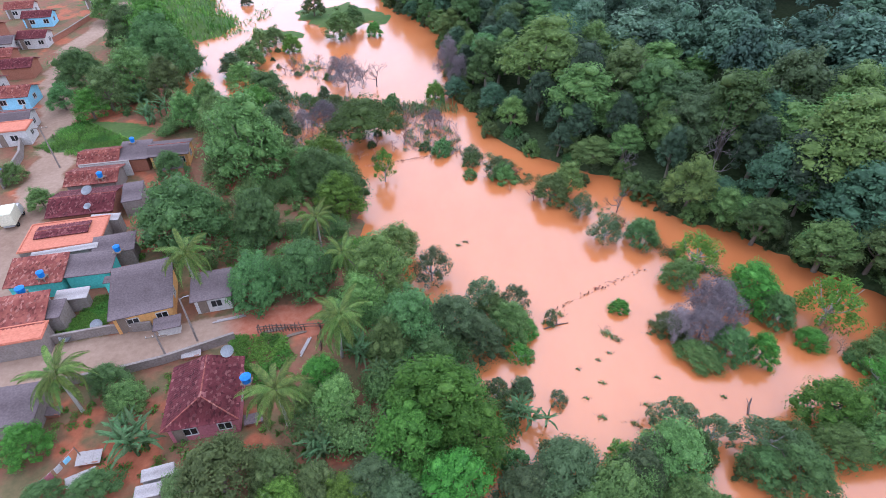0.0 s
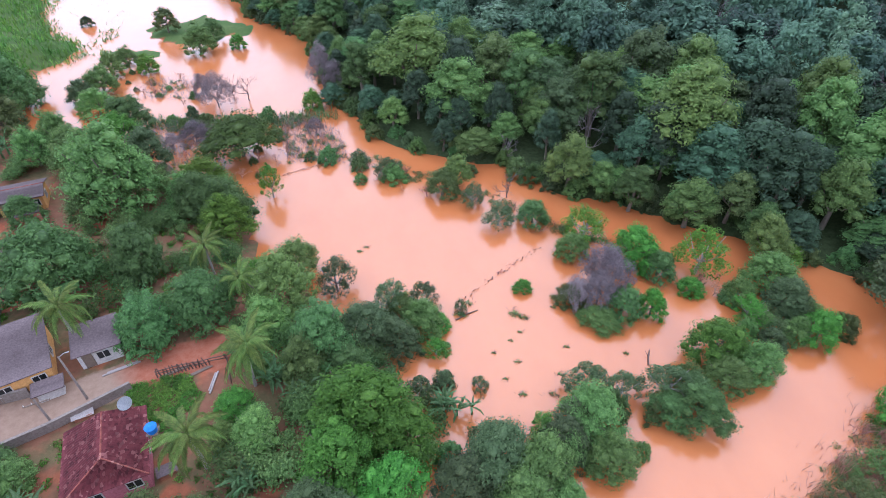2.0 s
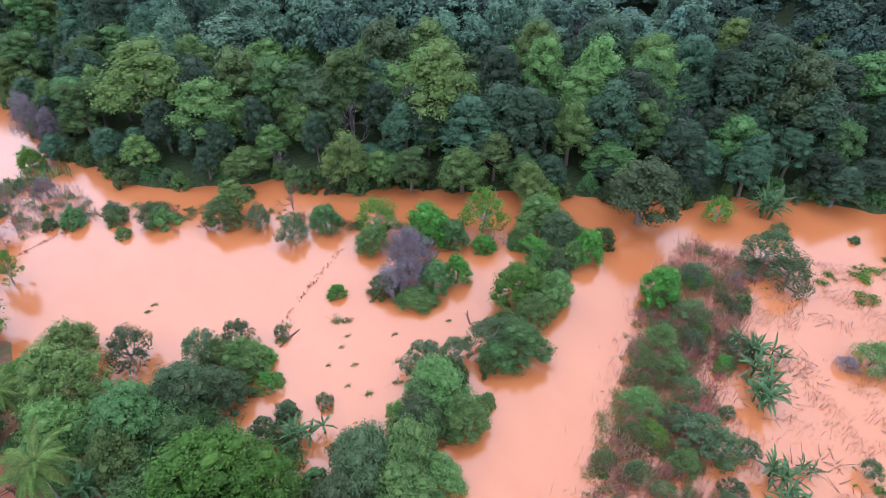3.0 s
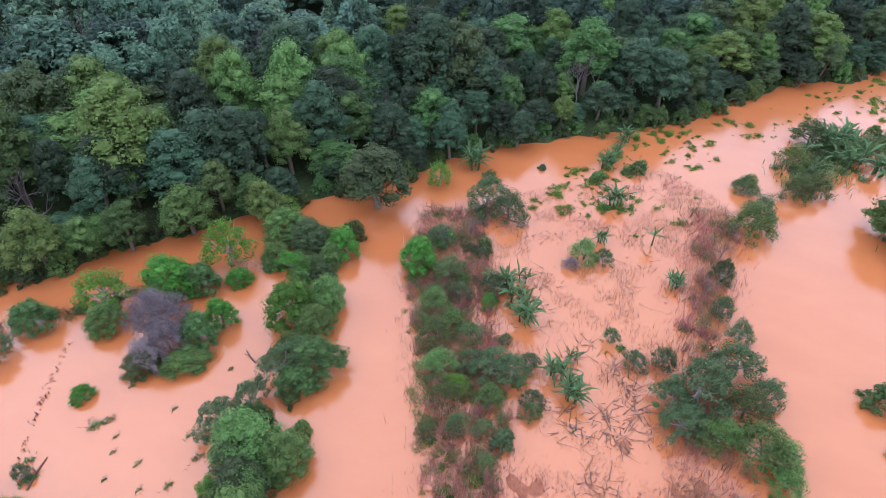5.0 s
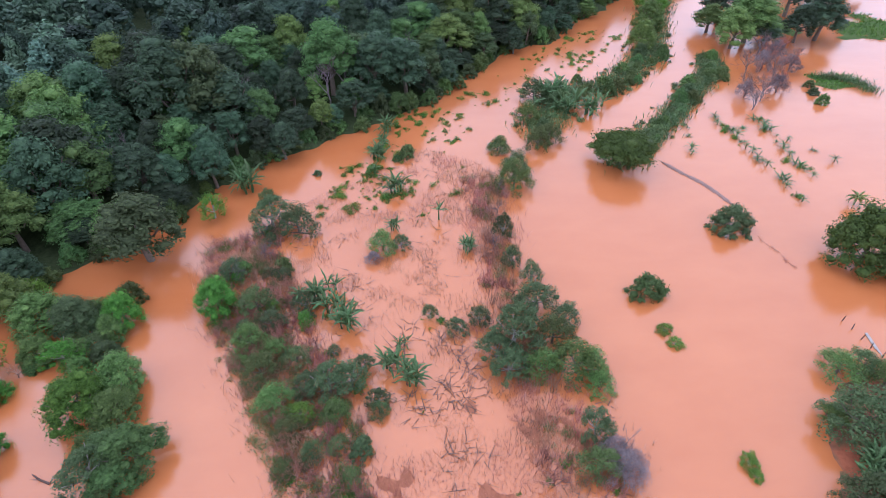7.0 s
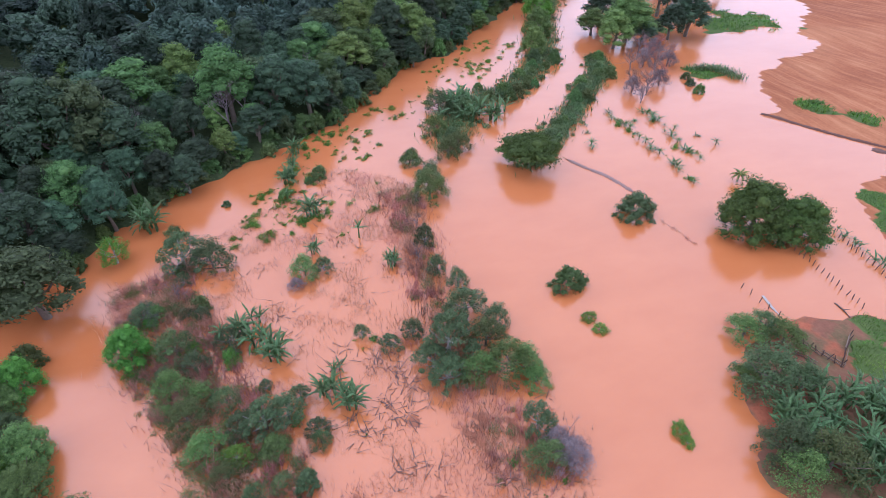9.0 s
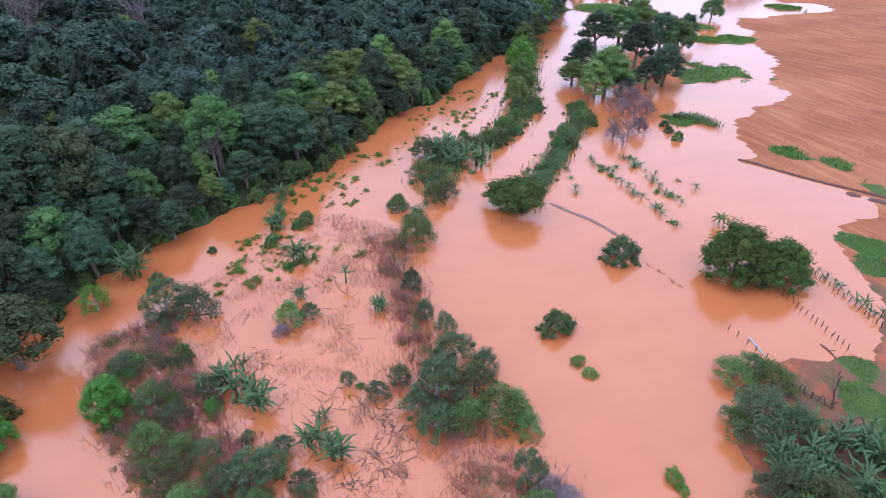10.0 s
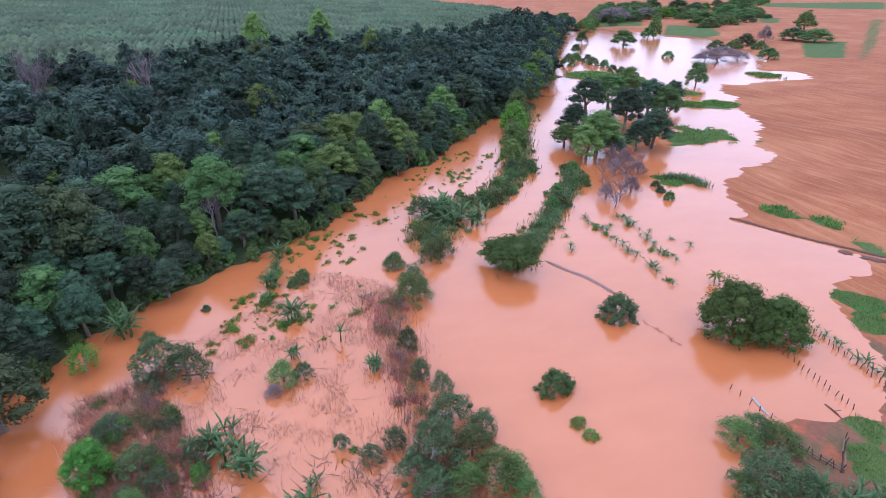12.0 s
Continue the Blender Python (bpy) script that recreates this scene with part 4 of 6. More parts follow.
for group, variant, label in ((FOREST_LIGHT, 6, "large light green tree standing out of the forest"), (FOREST_OLIVE, 7, "olive-brown tree standing out of the forest"),
                              (FOREST_PALE, 4, "pale grey-green tree at the forest edge")):
    for x, y, wide, tall in group:
        plant("forest", x, y, wide, tall, label, "forest tree", "forest trees", variant=variant)

# ---------------------------------------------------------------- the forest on the far bank
rng = np.random.RandomState(5)
step = 5.0
fx, fy = np.meshgrid(np.arange(-130, 640, step), np.arange(-380, 330, step), indexing="ij")
fx, fy = fx.ravel(), fy.ravel()
fx, fy = fx + rng.uniform(-2, 2, len(fx)), fy + rng.uniform(-2, 2, len(fy))
into = -side_distance(fx, fy, FOREST_SHORE + FIELD_SHORE + VILLAGE_SHORE)
to_forest = line_distance(fx, fy, FOREST_SHORE)
other = np.minimum(line_distance(fx, fy, FIELD_SHORE), line_distance(fx, fy, VILLAGE_SHORE))
reach = np.hypot(fx, fy)
depth = np.interp(reach, (190, 265, 300, 355, 400, 560), (104, 102, 92, 72, 55, 60))
ok = (into > -0.6) & (into < depth) & (to_forest < other) & (reach < 640)
# thin out with depth, where only crowns show
ok &= (into < 40) | (rng.rand(len(fx)) < 0.58)
ok &= (reach < 260) | (rng.rand(len(fx)) < 0.5)
for x, y, wide, tall in FOREST_LIGHT + FOREST_OLIVE + FOREST_PALE + FOREST_BARE:
    ok &= np.hypot(fx - x, fy - y) > 0.42 * wide
fx, fy, into, reach = fx[ok], fy[ok], into[ok], reach[ok]
fz = zones(fx, fy)[0]
order = np.argsort(into + 0.25 * reach)
NEAR_WOODS = 298


def brightened_stand(x, y):
    """The northern stand has some paler trees, and light painted into its leaf colours; the stands mingle along the
    border.
    """
    return y - 0.45 * x + rng.uniform(-16, 16) > 0


FOREST_LABELS = ("broad-crowned forest tree at the flooded forest edge", "slender forest tree with a dense green crown")
for n, j in enumerate(order[:NEAR_WOODS]):
    edge_low = into[j] < 5
    wide = rng.uniform(4.5, 7.5) if edge_low else rng.choice((rng.uniform(5, 8), rng.uniform(8, 12.5)))
    tall = rng.uniform(3.5, 8.5) if edge_low else wide * rng.uniform(0.7, 1.15) + 2.5
    if rng.rand() < 0.035 and not edge_low:
        plant("bare", fx[j], fy[j], 6, 10, "leafless grey tree inside the forest", "tree", "forest trees", z=fz[j])
    else:
        # the northern mix takes more bright leaves, lifting its light by colour
        plant("forest", fx[j], fy[j], wide, tall, FOREST_LABELS[n % 2], "forest tree", "forest trees", z=fz[j], variant=int(rng.choice(7, p=(0.2, 0.16, 0.15, 0.22, 0.06, 0.14, 0.07) if brightened_stand(fx[j], fy[j]) else (0.3, 0.25, 0.12, 0.05, 0.05, 0.2, 0.03))))
rest = order[NEAR_WOODS:]
MODELS = [[crown_arrays(np.random.RandomState(900 + 10 * lod + i), 7.5, 11.0, 1.5, lobes, count, size, "wood", (0.5, 0.58, 0.72)[lod], False) for i in range(6)]
          for lod, (lobes, count, size) in enumerate(((34, 2200, 0.52), (22, 900, 0.78), (13, 330, 1.15)))]
# northern crowns are kept apart to get the brightened leaf colour
pieces, pieces_north = [], []
for j in rest:
    lod = 0 if reach[j] < 125 else (1 if reach[j] < 215 else 2)
    v, f = MODELS[lod][rng.randint(6)]
    a, w, t = rng.uniform(0, 6.28), rng.uniform(0.7, 1.75), rng.uniform(0.7, 1.35)
    ca, sa = math.cos(a) * w, math.sin(a) * w
    (pieces_north if brightened_stand(fx[j], fy[j]) else pieces).append((np.stack([v[:, 0] * ca - v[:, 1] * sa + fx[j], v[:, 0] * sa + v[:, 1] * ca + fy[j], v[:, 2] * t + fz[j]], 1), f))
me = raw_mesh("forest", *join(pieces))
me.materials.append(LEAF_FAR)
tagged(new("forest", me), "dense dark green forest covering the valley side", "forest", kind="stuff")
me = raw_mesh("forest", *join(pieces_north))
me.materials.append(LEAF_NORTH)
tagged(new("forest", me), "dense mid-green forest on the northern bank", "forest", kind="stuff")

# low plantation on the slope behind the forest
qx, qy = np.meshgrid(np.arange(150, 1000, 5.0), np.arange(-420, 420, 3.4), indexing="ij")
qx, qy = qx.ravel() + rng.uniform(-0.7, 0.7, qx.size), qy.ravel() + rng.uniform(-0.7, 0.7, qx.size)
deep = -side_distance(qx, qy, FOREST_SHORE + FIELD_SHORE + VILLAGE_SHORE)
ok = (deep > np.interp(np.hypot(qx, qy), (190, 265, 300, 355, 400, 560), (104, 102, 92, 72, 55, 60)) - 4) & (line_distance(qx, qy, FOREST_SHORE) < line_distance(qx, qy, FIELD_SHORE)) & (np.hypot(qx, qy) < 900) & (qx > 200)
qx, qy = qx[ok], qy[ok]
qz = zones(qx, qy)[0]
n = len(qx)
size = rng.uniform(1.5, 2.4, n)[:, None, None]
v = ICO_V[None] * size * [1, 1, 1.5] * rng.uniform(0.7, 1.2, (n, 12, 1)) + np.stack([qx, qy, qz + 2.2], 1)[:, None]
me = raw_mesh("plantation", v.reshape(-1, 3), (ICO_F[None] + 12 * np.arange(n)[:, None, None]).reshape(-1, 3))
me.materials.append(LEAF_CROP)
tagged(new("plantation", me), "even green plantation on the slope behind the forest", "plantation", kind="stuff")

# bushes that close the forest's foot along the water
shore = np.array(FOREST_SHORE[2:22], float)
seg = np.linalg.norm(np.diff(shore, axis=0), axis=1)
for s in np.arange(0, seg.sum(), 3.4):
    k = int(np.searchsorted(np.cumsum(seg), s))
    f = (s - (np.cumsum(seg)[k] - seg[k])) / seg[k]
    p = shore[k] * (1 - f) + shore[k + 1] * f + rng.uniform(-0.8, 3.0) * np.array([0.75, 0.66]) + rng.uniform(-0.5, 0.5, 2)
    w = rng.uniform(2.6, 5.0)
    plant("shrub", p[0], p[1], w, w * rng.uniform(0.6, 1.0), "leafy green bush at the flooded forest edge", "bush", "forest edge bushes", z=-0.1)


# ---------------------------------------------------------------- drowned brush, reeds and weeds
def sticks(x, y, z, height, width, lean, rng):
    """Upright dead stalks: slim three-sided spikes."""
    n = len(x)
    foot = np.stack([x, y, z], 1)
    way = unit(np.concatenate([rng.normal(size=(n, 2)) * lean, np.ones((n, 1))], 1))
    a = rng.uniform(0, 6.28, n)
    r = np.stack([np.cos(a), np.sin(a), 0 * a], 1) * width[:, None]
    q = np.stack([-np.sin(a), np.cos(a), 0 * a], 1) * width[:, None]
    tip = foot + way * height[:, None]
    v = np.stack([foot + r, foot - 0.5 * r + 0.85 * q, foot - 0.5 * r - 0.85 * q, tip], 1).reshape(-1, 3)
    k = np.arange(n)[:, None] * 4
    return v, np.concatenate([k + [0, 1, 3], k + [1, 2, 3], k + [2, 0, 3]], 1).reshape(-1, 3)


def reeds(x, y, z, height, width, bend, rng):
    """Arching grass blades of two joints each."""
    n = len(x)
    foot = np.stack([x, y, z], 1)
    a = rng.uniform(0, 6.28, n)
    out = np.stack([np.cos(a), np.sin(a), 0 * a], 1)
    side = np.stack([-np.sin(a), np.cos(a), 0 * a], 1) * width[:, None] * 0.5
    h, b = height[:, None], (bend * rng.uniform(0.3, 1.2, n) * height)[:, None]
    mid = foot + out * b * 0.35 + [0, 0, 1] * h * 0.65
    tip = foot + out * b + [0, 0, 1] * h * (1 - 0.25 * b / h)
    v = np.stack([foot - side * 0.6, foot + side * 0.6, mid + side, tip, mid - side], 1).reshape(-1, 3)
    k = np.arange(n)[:, None] * 5
    return v, np.concatenate([k + [0, 1, 2], k + [0, 2, 4], k + [4, 2, 3]], 1).reshape(-1, 3)


def scatter(ring, n, rng):
    xs, ys = [p[0] for p in ring], [p[1] for p in ring]
    x, y = rng.uniform(min(xs), max(xs), 4 * n), rng.uniform(min(ys), max(ys), 4 * n)
    ok = side_distance(x, y, ring) > 0
    return x[ok][:n], y[ok][:n]


def along(line, n, wide, rng):
    pts = np.array(line, float)
    seg = np.linalg.norm(np.diff(pts, axis=0), axis=1)
    s = rng.uniform(0, seg.sum(), n)
    k = np.clip(np.searchsorted(np.cumsum(seg), s), 0, len(seg) - 1)
    f = ((s - (np.cumsum(seg)[k] - seg[k])) / seg[k])[:, None]
    p = pts[k] * (1 - f) + pts[k + 1] * f
    return (p + rng.normal(size=(n, 2)) * wide).T


def tuft_cloud(cx, cy, size, count, leaf, rng, z=0.0):
    """Low leafy tufts at places."""
    vs = []
    for px, py, s in zip(cx, cy, size):
        n = max(6, int(count * s * s))
        way = unit(rng.normal(size=(n, 3)) + [0, 0, 0.6])
        way[:, 2] = abs(way[:, 2])
        at = np.array([px, py, z]) + way * s * [0.5, 0.5, 0.42] * rng.uniform(0.3, 1.1, (n, 1))
        vs.append(leaves(at, unit(way + rng.normal(size=(n, 3)) * 0.5 + [0, 0, 0.5]), leaf, rng))
    return join(vs)


rng = np.random.RandomState(21)
BRUSH = [(60, 24), (48, 22), (38, 17), (29, 12), (20, 9), (20, 3), (31, 4), (40, 8), (48, 11), (56, 14), (64, 15)]
EAST_RIM = [(74, -12), (73, -19), (60, -17), (48, -15), (34, -16), (22, -20), (21, -12), (34, -11), (47, -11), (60, -13)]
x, y = scatter(ISLAND, 52000, rng)
x2, y2 = scatter(BRUSH, 8000, rng)
x3, y3 = scatter(EAST_RIM, 7000, rng)
x, y = np.concatenate([x, x2, x3]), np.concatenate([y, y2, y3])
clumped = lumps(x, y, 2.3, 31) + 0.6 * lumps(x, y, 6.0, 32) + rng.uniform(-0.5, 0.5, len(x)) > 0.0
belt = np.arange(len(x)) >= 52000
x, y = x + belt * rng.normal(size=len(x)) * 1.3, y + belt * rng.normal(size=len(x)) * 1.3
clumped |= belt & (rng.rand(len(x)) < 0.6)
x, y, belt = x[clumped], y[clumped], belt[clumped]
tall = rng.uniform(0.2, 0.85, len(x)) * (1 + 1.8 * belt * rng.uniform(0.2, 1, len(x)))
v, f = sticks(x, y, np.full(len(x), -0.1), tall, rng.uniform(0.015, 0.04, len(x)), 0.35, rng)
bundles = [(v, f)]
for ring, n in ((BRUSH, 210), (EAST_RIM, 115)):
    cx, cy = scatter(ring, n, rng)
    for px, py in zip(cx, cy):
        k = rng.randint(10, 42)
        spread = rng.uniform(0.15, 0.5)
        bundles.append(sticks(px + rng.normal(size=k) * spread, py + rng.normal(size=k) * spread, np.full(k, -0.1), rng.uniform(0.9, 2.6) * rng.uniform(0.4, 1.1, k), rng.uniform(0.025, 0.05, k), 0.22, rng))
me = raw_mesh("dead_stalks", *join(bundles))
me.materials.append(STALK)
tagged(new("dead_stalks", me), "dead brown stalks standing out of the muddy water", "dead stalks", kind="stuff")

# low scrub leaves mixed through the dead brush
x, y = scatter(BRUSH, 330, rng)
x2, y2 = scatter(EAST_RIM, 90, rng)
x3, y3 = along([(47, 19.5), (41, 17.2), (36, 15), (31, 12.5), (25, 10.4), (20, 8)], 130, 0.8, rng)
x, y = np.concatenate([x, x2, x3]), np.concatenate([y, y2, y3])
keep = lumps(x, y, 2.6, 45) + rng.uniform(-0.6, 0.6, len(x)) > -0.15
x, y = x[keep], y[keep]
me = raw_mesh("scrub", *tuft_cloud(x, y, rng.uniform(0.6, 2.2, len(x)), 46, 0.15, rng))
me.materials.append(LEAF_OLIVE)
tagged(new("scrub", me), "low open olive-green scrub among the dead stalks", "scrub", kind="stuff")

x, y = scatter(ISLAND, 1500, rng)
keep = lumps(x, y, 5.0, 41) > 0.05
x, y = x[keep], y[keep]
x2, y2 = scatter([(44, -1), (36, 2), (26, -4), (26, -10), (34, -9), (42, -6)], 420, rng)
keep = lumps(x2, y2, 2.2, 43) > 0.0
x, y = np.concatenate([x, x2[keep]]), np.concatenate([y, y2[keep]])
v, f = sticks(x, y, np.full(len(x), 0.03), rng.uniform(0.5, 2.4, len(x)), rng.uniform(0.03, 0.07, len(x)), 3.5, rng)
me = raw_mesh("driftwood", v, f)
me.materials.append(DEADWOOD)
tagged(new("driftwood", me), "fallen stalks and driftwood lying in the mud", "driftwood", kind="stuff")


NORTH_FLAT = [(72, 10), (88, 4), (101, -6), (106, -18), (96, -22), (84, -12), (70, -4), (66, 8)]
x, y = scatter(NORTH_FLAT, 280, rng)
x2, y2 = scatter(ISLAND, 130, rng)
x3, y3 = scatter([(100, -14), (118, -26), (140, -50), (150, -62), (140, -66), (118, -48), (100, -26)], 300, rng)
x5, y5 = along([(90, -63.5), (75, -62.5), (60.5, -62.3)], 70, 0.6, rng)
x6, y6 = along([(88, -71.5), (78, -69.8), (67, -68)], 44, 0.5, rng)
x4, y4 = scatter(BRUSH, 120, rng)
x, y = np.concatenate([x, x2, x3, x4, x5, x6]), np.concatenate([y, y2, y3, y4, y5, y6])
keep = lumps(x, y, 6.0, 61) + 0.5 * lumps(x, y, 2.4, 62) + rng.uniform(-0.5, 0.5, len(x)) > -0.1
x, y = x[keep], y[keep]
size = 0.3 + 1.7 * rng.uniform(0, 1, len(x)) ** 2.2
me = raw_mesh("weeds", *join([tuft_cloud(x, y, size, 60, 0.2, rng), tuft_cloud(x + size * rng.uniform(-0.7, 0.7, len(x)), y + size * rng.uniform(-0.7, 0.7, len(x)), size * 0.6, 60, 0.18, rng)]))
me.materials.append(LEAF_WEED)
tagged(new("weeds", me), "small green weeds poking out of the flood", "weeds", kind="stuff")


NORTH_REEDS = [(-36, 99), (-26, 97), (-16, 95), (-8, 96), (-2, 95)]
pieces = []
for line, n, wide, tall, blade in ((REED_LEFT, 9000, 2.2, 1.4, 0.16), (REED_RIGHT, 6000, 1.3, 1.3, 0.15), (NORTH_REEDS, 1300, 1.2, 1.4, 0.13),
                                   ([(106, -97), (103, -103), (97, -103)], 900, 1.0, 1.5, 0.12)):
    x, y = along(line, n, wide, rng)
    pieces.append(reeds(x, y, np.full(n, -0.1), tall * rng.uniform(0.5, 1.25, n), blade * rng.uniform(0.6, 1.3, n), 1.1, rng))
for line, n, wide in ((REED_LEFT, 260, 2.6), (REED_RIGHT, 170, 1.5), (NORTH_REEDS, 22, 1.6)):
    x, y = along(line, n, wide, rng)
    pieces.append(tuft_cloud(x, y, rng.uniform(0.8, 2.1, n), 45, 0.3, rng))
me = raw_mesh("reeds", *join(pieces))
me.materials.append(LEAF_REED)
tagged(new("reeds", me), "thick green reeds and cane along the drowned banks", "reeds", kind="stuff")

for line, n, w in ((LEVEE, 26, 1.7), (REED_LEFT[:6], 30, 2.2), (REED_RIGHT, 24, 1.3), (NORTH_REEDS, 6, 1.8)):
    for x, y in np.array(along(line, n, w, rng)).T:
        s = rng.uniform(1.6, 3.8) if line is LEVEE else rng.uniform(1.4, 4.0)
        plant("shrub", x, y, s, s * rng.uniform(0.6, 0.95), "leafy green bush on a drowned bank", "bush", "bushes on drowned banks", z=-0.1)

# open scrub that joins the trees of the levee
for x, y in np.array(along(LEVEE, 26, 1.5, rng)).T:
    w = rng.uniform(2.6, 4.8)
    plant("scrub", x, y, w, w * rng.uniform(0.55, 0.85), "open leafy scrub on the drowned levee", "scrub tree", "flooded trees", z=-0.15)

# saplings in the brush on the island's river side
x, y = scatter(BRUSH, 14, rng)
for i in range(len(x)):
    kind = "airy" if i % 3 else "shrub"
    w = rng.uniform(1.8, 3.6)
    plant(kind, x[i], y[i], w, w * rng.uniform(0.7, 1.0), "sparse sapling among dead brush" if i % 3 else "small green bush among dead brush", "tree" if i % 3 else "bush", "trees on the drowned island")

# dead brown brush between them
for ring, n in ((BRUSH, 80), (EAST_RIM, 26)):
    x, y = scatter(ring, n, rng)
    for i in range(len(x)):
        w = rng.uniform(1.6, 3.4)
        plant("dead", x[i], y[i], w, w * rng.uniform(0.45, 0.75), "dead brown brush standing in the mud", "dead bush", "dead brush", z=-0.15)

# drowned scrub north of the meadow and in the tree line across it
for ring, n in (([(-33, 99), (-8, 97), (-2, 82), (-14, 74), (-27, 81)], 34), ([(-48, 138), (-40, 128), (-34, 121), (-24, 112), (-28, 104), (-44, 116), (-52, 130)], 26),
                ([(-4, 81), (14, 68), (26, 58), (24, 55), (8, 67), (-6, 77)], 22), ([(24, 58), (40, 45), (48, 36), (45, 33), (34, 43), (22, 54)], 20)):
    x, y = scatter(ring, n, rng)
    for i in range(len(x)):
        w = rng.uniform(1.2, 3.0)
        if i % 3 == 2:
            plant("shrub", x[i], y[i], w, w * 0.6, "small green bush half under flood water", "bush", "flooded bushes", z=-0.1)
        else:
            plant("dead", x[i], y[i], w, w * rng.uniform(0.5, 1.0), "dead brown scrub standing in the flood", "dead bush", "dead brush", z=-0.15)

# leafless bushes
for x, y, w, t in ((-23, 88, 4, 4), (-20.5, 107, 5, 6),
                   (-17.5, 106, 5, 6), (-22.5, 90, 4, 4), (-19.5, 88, 4, 4), (22.5, -18.5, 4, 3), (24.5, -19.5, 4, 3), (57, 16, 3.5, 3), (53, 19, 4, 3), (62, 17, 3.5, 3),
                   (63, -16, 3, 3), (55, -14, 3, 3), (68, -17, 3, 3)):
    plant("bare", x, y, w, t, "leafless grey bush standing in the flood", "bare tree", "bare bushes", z=-0.2)

for x, y, w, t in ((27.4, 41.8, 8.0, 6.8), (24.0, 40.6, 4.4, 4.0), (28.6, 42.8, 5.5, 5.6), (26.2, 40.2, 5.0, 5.0), (22.5, -19, 4.5, 2.6), (24.6, -18.4, 3.2, 2.2), (54.5, 2.2, 2.4, 1.8), (-20, 88, 4.5, 3.0), (-24, 91, 4, 2.6)):
    plant("grey", x, y, w, t, "dense leafless mauve-grey bush in the flood", "bare bush", "bare bushes", z=-0.2)

THICKET = [(110.3, -82.6, 5.7, 6.3), (112.2, -87.2, 6.4, 7.0), (106.6, -86.6, 6.2, 6.8), (98.8, -75.5, 5.7, 5.7), (95.4, -76.8, 6.4, 6.4), (100.1, -83.4, 5.9, 5.9), (91.9, -73.0, 5.0, 4.5), (118.4, -94.4, 6.7, 6.7), (120.8, -91.5, 6.8, 6.8), (110.9, -93.4, 5.9, 5.9)]
for i, (x, y, w, t) in enumerate(THICKET):
    plant("dead" if i % 2 else "bare", x, y, w, t, "leafless purple-brown bush in the flooded meadow", "bare bush", "bare bushes", z=-0.2)
    if i % 2:
        plant("grey", x - 1.0, y + 0.8, w * 0.9, t * 0.7, "dense leafless purple-brown thicket in the flooded meadow", "bare bush", "bare bushes", z=-0.2)
    plant("bare", x + 1.6, y - 1.2, w * 0.9, t * 0.9, "leafless purple-brown bush in the flooded meadow", "bare bush", "bare bushes", z=-0.2)

# flat-crowned tree, twig haze and scrub of the drowned tree line in the north
plant("flat", -17.0, 83.6, 13.5, 7.0, "broad flat-crowned dark tree standing in the flood", "tree", "flooded trees", z=-0.2, variant=1)
for x, y, w, t in ((-23.0, 103.4, 7.5, 7.0), (-26.6, 109.5, 4.5, 5.0), (-3.2, 109.8, 7.0, 9.0), (-1.0, 106.0, 5.0, 7.0), (-25.4, 90.2, 5.5, 4.0), (-28.5, 88.0, 4.5, 3.2), (-5.0, 90.0, 4.0, 3.0)):
    plant("grey", x, y, w, t, "leafless mauve-grey tree standing in the flood", "bare tree", "bare bushes", z=-0.2)
for x, y, w in ((73.7, -21.1, 6.2), (81.9, -19.8, 4.0), (84.0, -29.4, 5.6), (92.7, -27.8, 5.6), (101.5, -31.4, 7.0), (97.7, -35.4, 6.0), (99.5, -40.0, 5.0)):
    plant("scrub", x, y, w, w * 0.72, "leafy thicket at the end of the cane bank", "tree", "trees beside the channel", z=-0.15)
pieces, stems = [], []
for ring, n in (([(-34, 98), (-22, 99), (-19, 78), (-30, 80)], 90), ([(-12, 98), (-1, 90), (0, 78), (-10, 80)], 70), ([(-40, 122), (-30, 118), (-26, 108), (-38, 110)], 26)):
    x, y = scatter(ring, n, rng)
    pieces.append(tuft_cloud(x, y, rng.uniform(0.5, 1.7, n), 40, 0.2, rng))
    x, y = scatter(ring, n * 14, rng)
    stems.append(sticks(x, y, np.full(len(x), -0.1), rng.uniform(0.5, 2.2, len(x)), rng.uniform(0.02, 0.05, len(x)), 0.45, rng))
for line, n in (([(0, 81), (10.5, 71.7), (20.2, 63.2)], 46), ([(20.2, 63.2), (28.8, 52.6), (37.8, 45.2)], 54), ([(-33, 96), (-18, 96), (-8, 93)], 60)):
    x, y = along(line, n, 0.9, rng)
    pieces.append(tuft_cloud(x, y, rng.uniform(0.5, 1.9, n), 44, 0.2, rng))
me = raw_mesh("water_scrub", *join(pieces))
me.materials.append(LEAF_REED)
tagged(new("water_scrub", me), "ragged green scrub along a drowned hedge line", "scrub", kind="stuff")
me = raw_mesh("twigs", *join(stems))
me.materials.append(TWIG)
tagged(new("twigs", me), "mauve-grey dead twigs standing out of the flood", "dead twigs", kind="stuff")

# floating weed patches south of the island
for x, y, w in ((38.2, -29.8, 3.0), (36.1, -30.1, 2.9), (22.0, -30.2, 3.2), (20.8, -30.2, 2.3)):
    plant("airy", x, y, w * 0.75, w * 0.4, "low raft of green weed floating on the flood", "weed", "weed rafts", z=-0.25, variant=1)

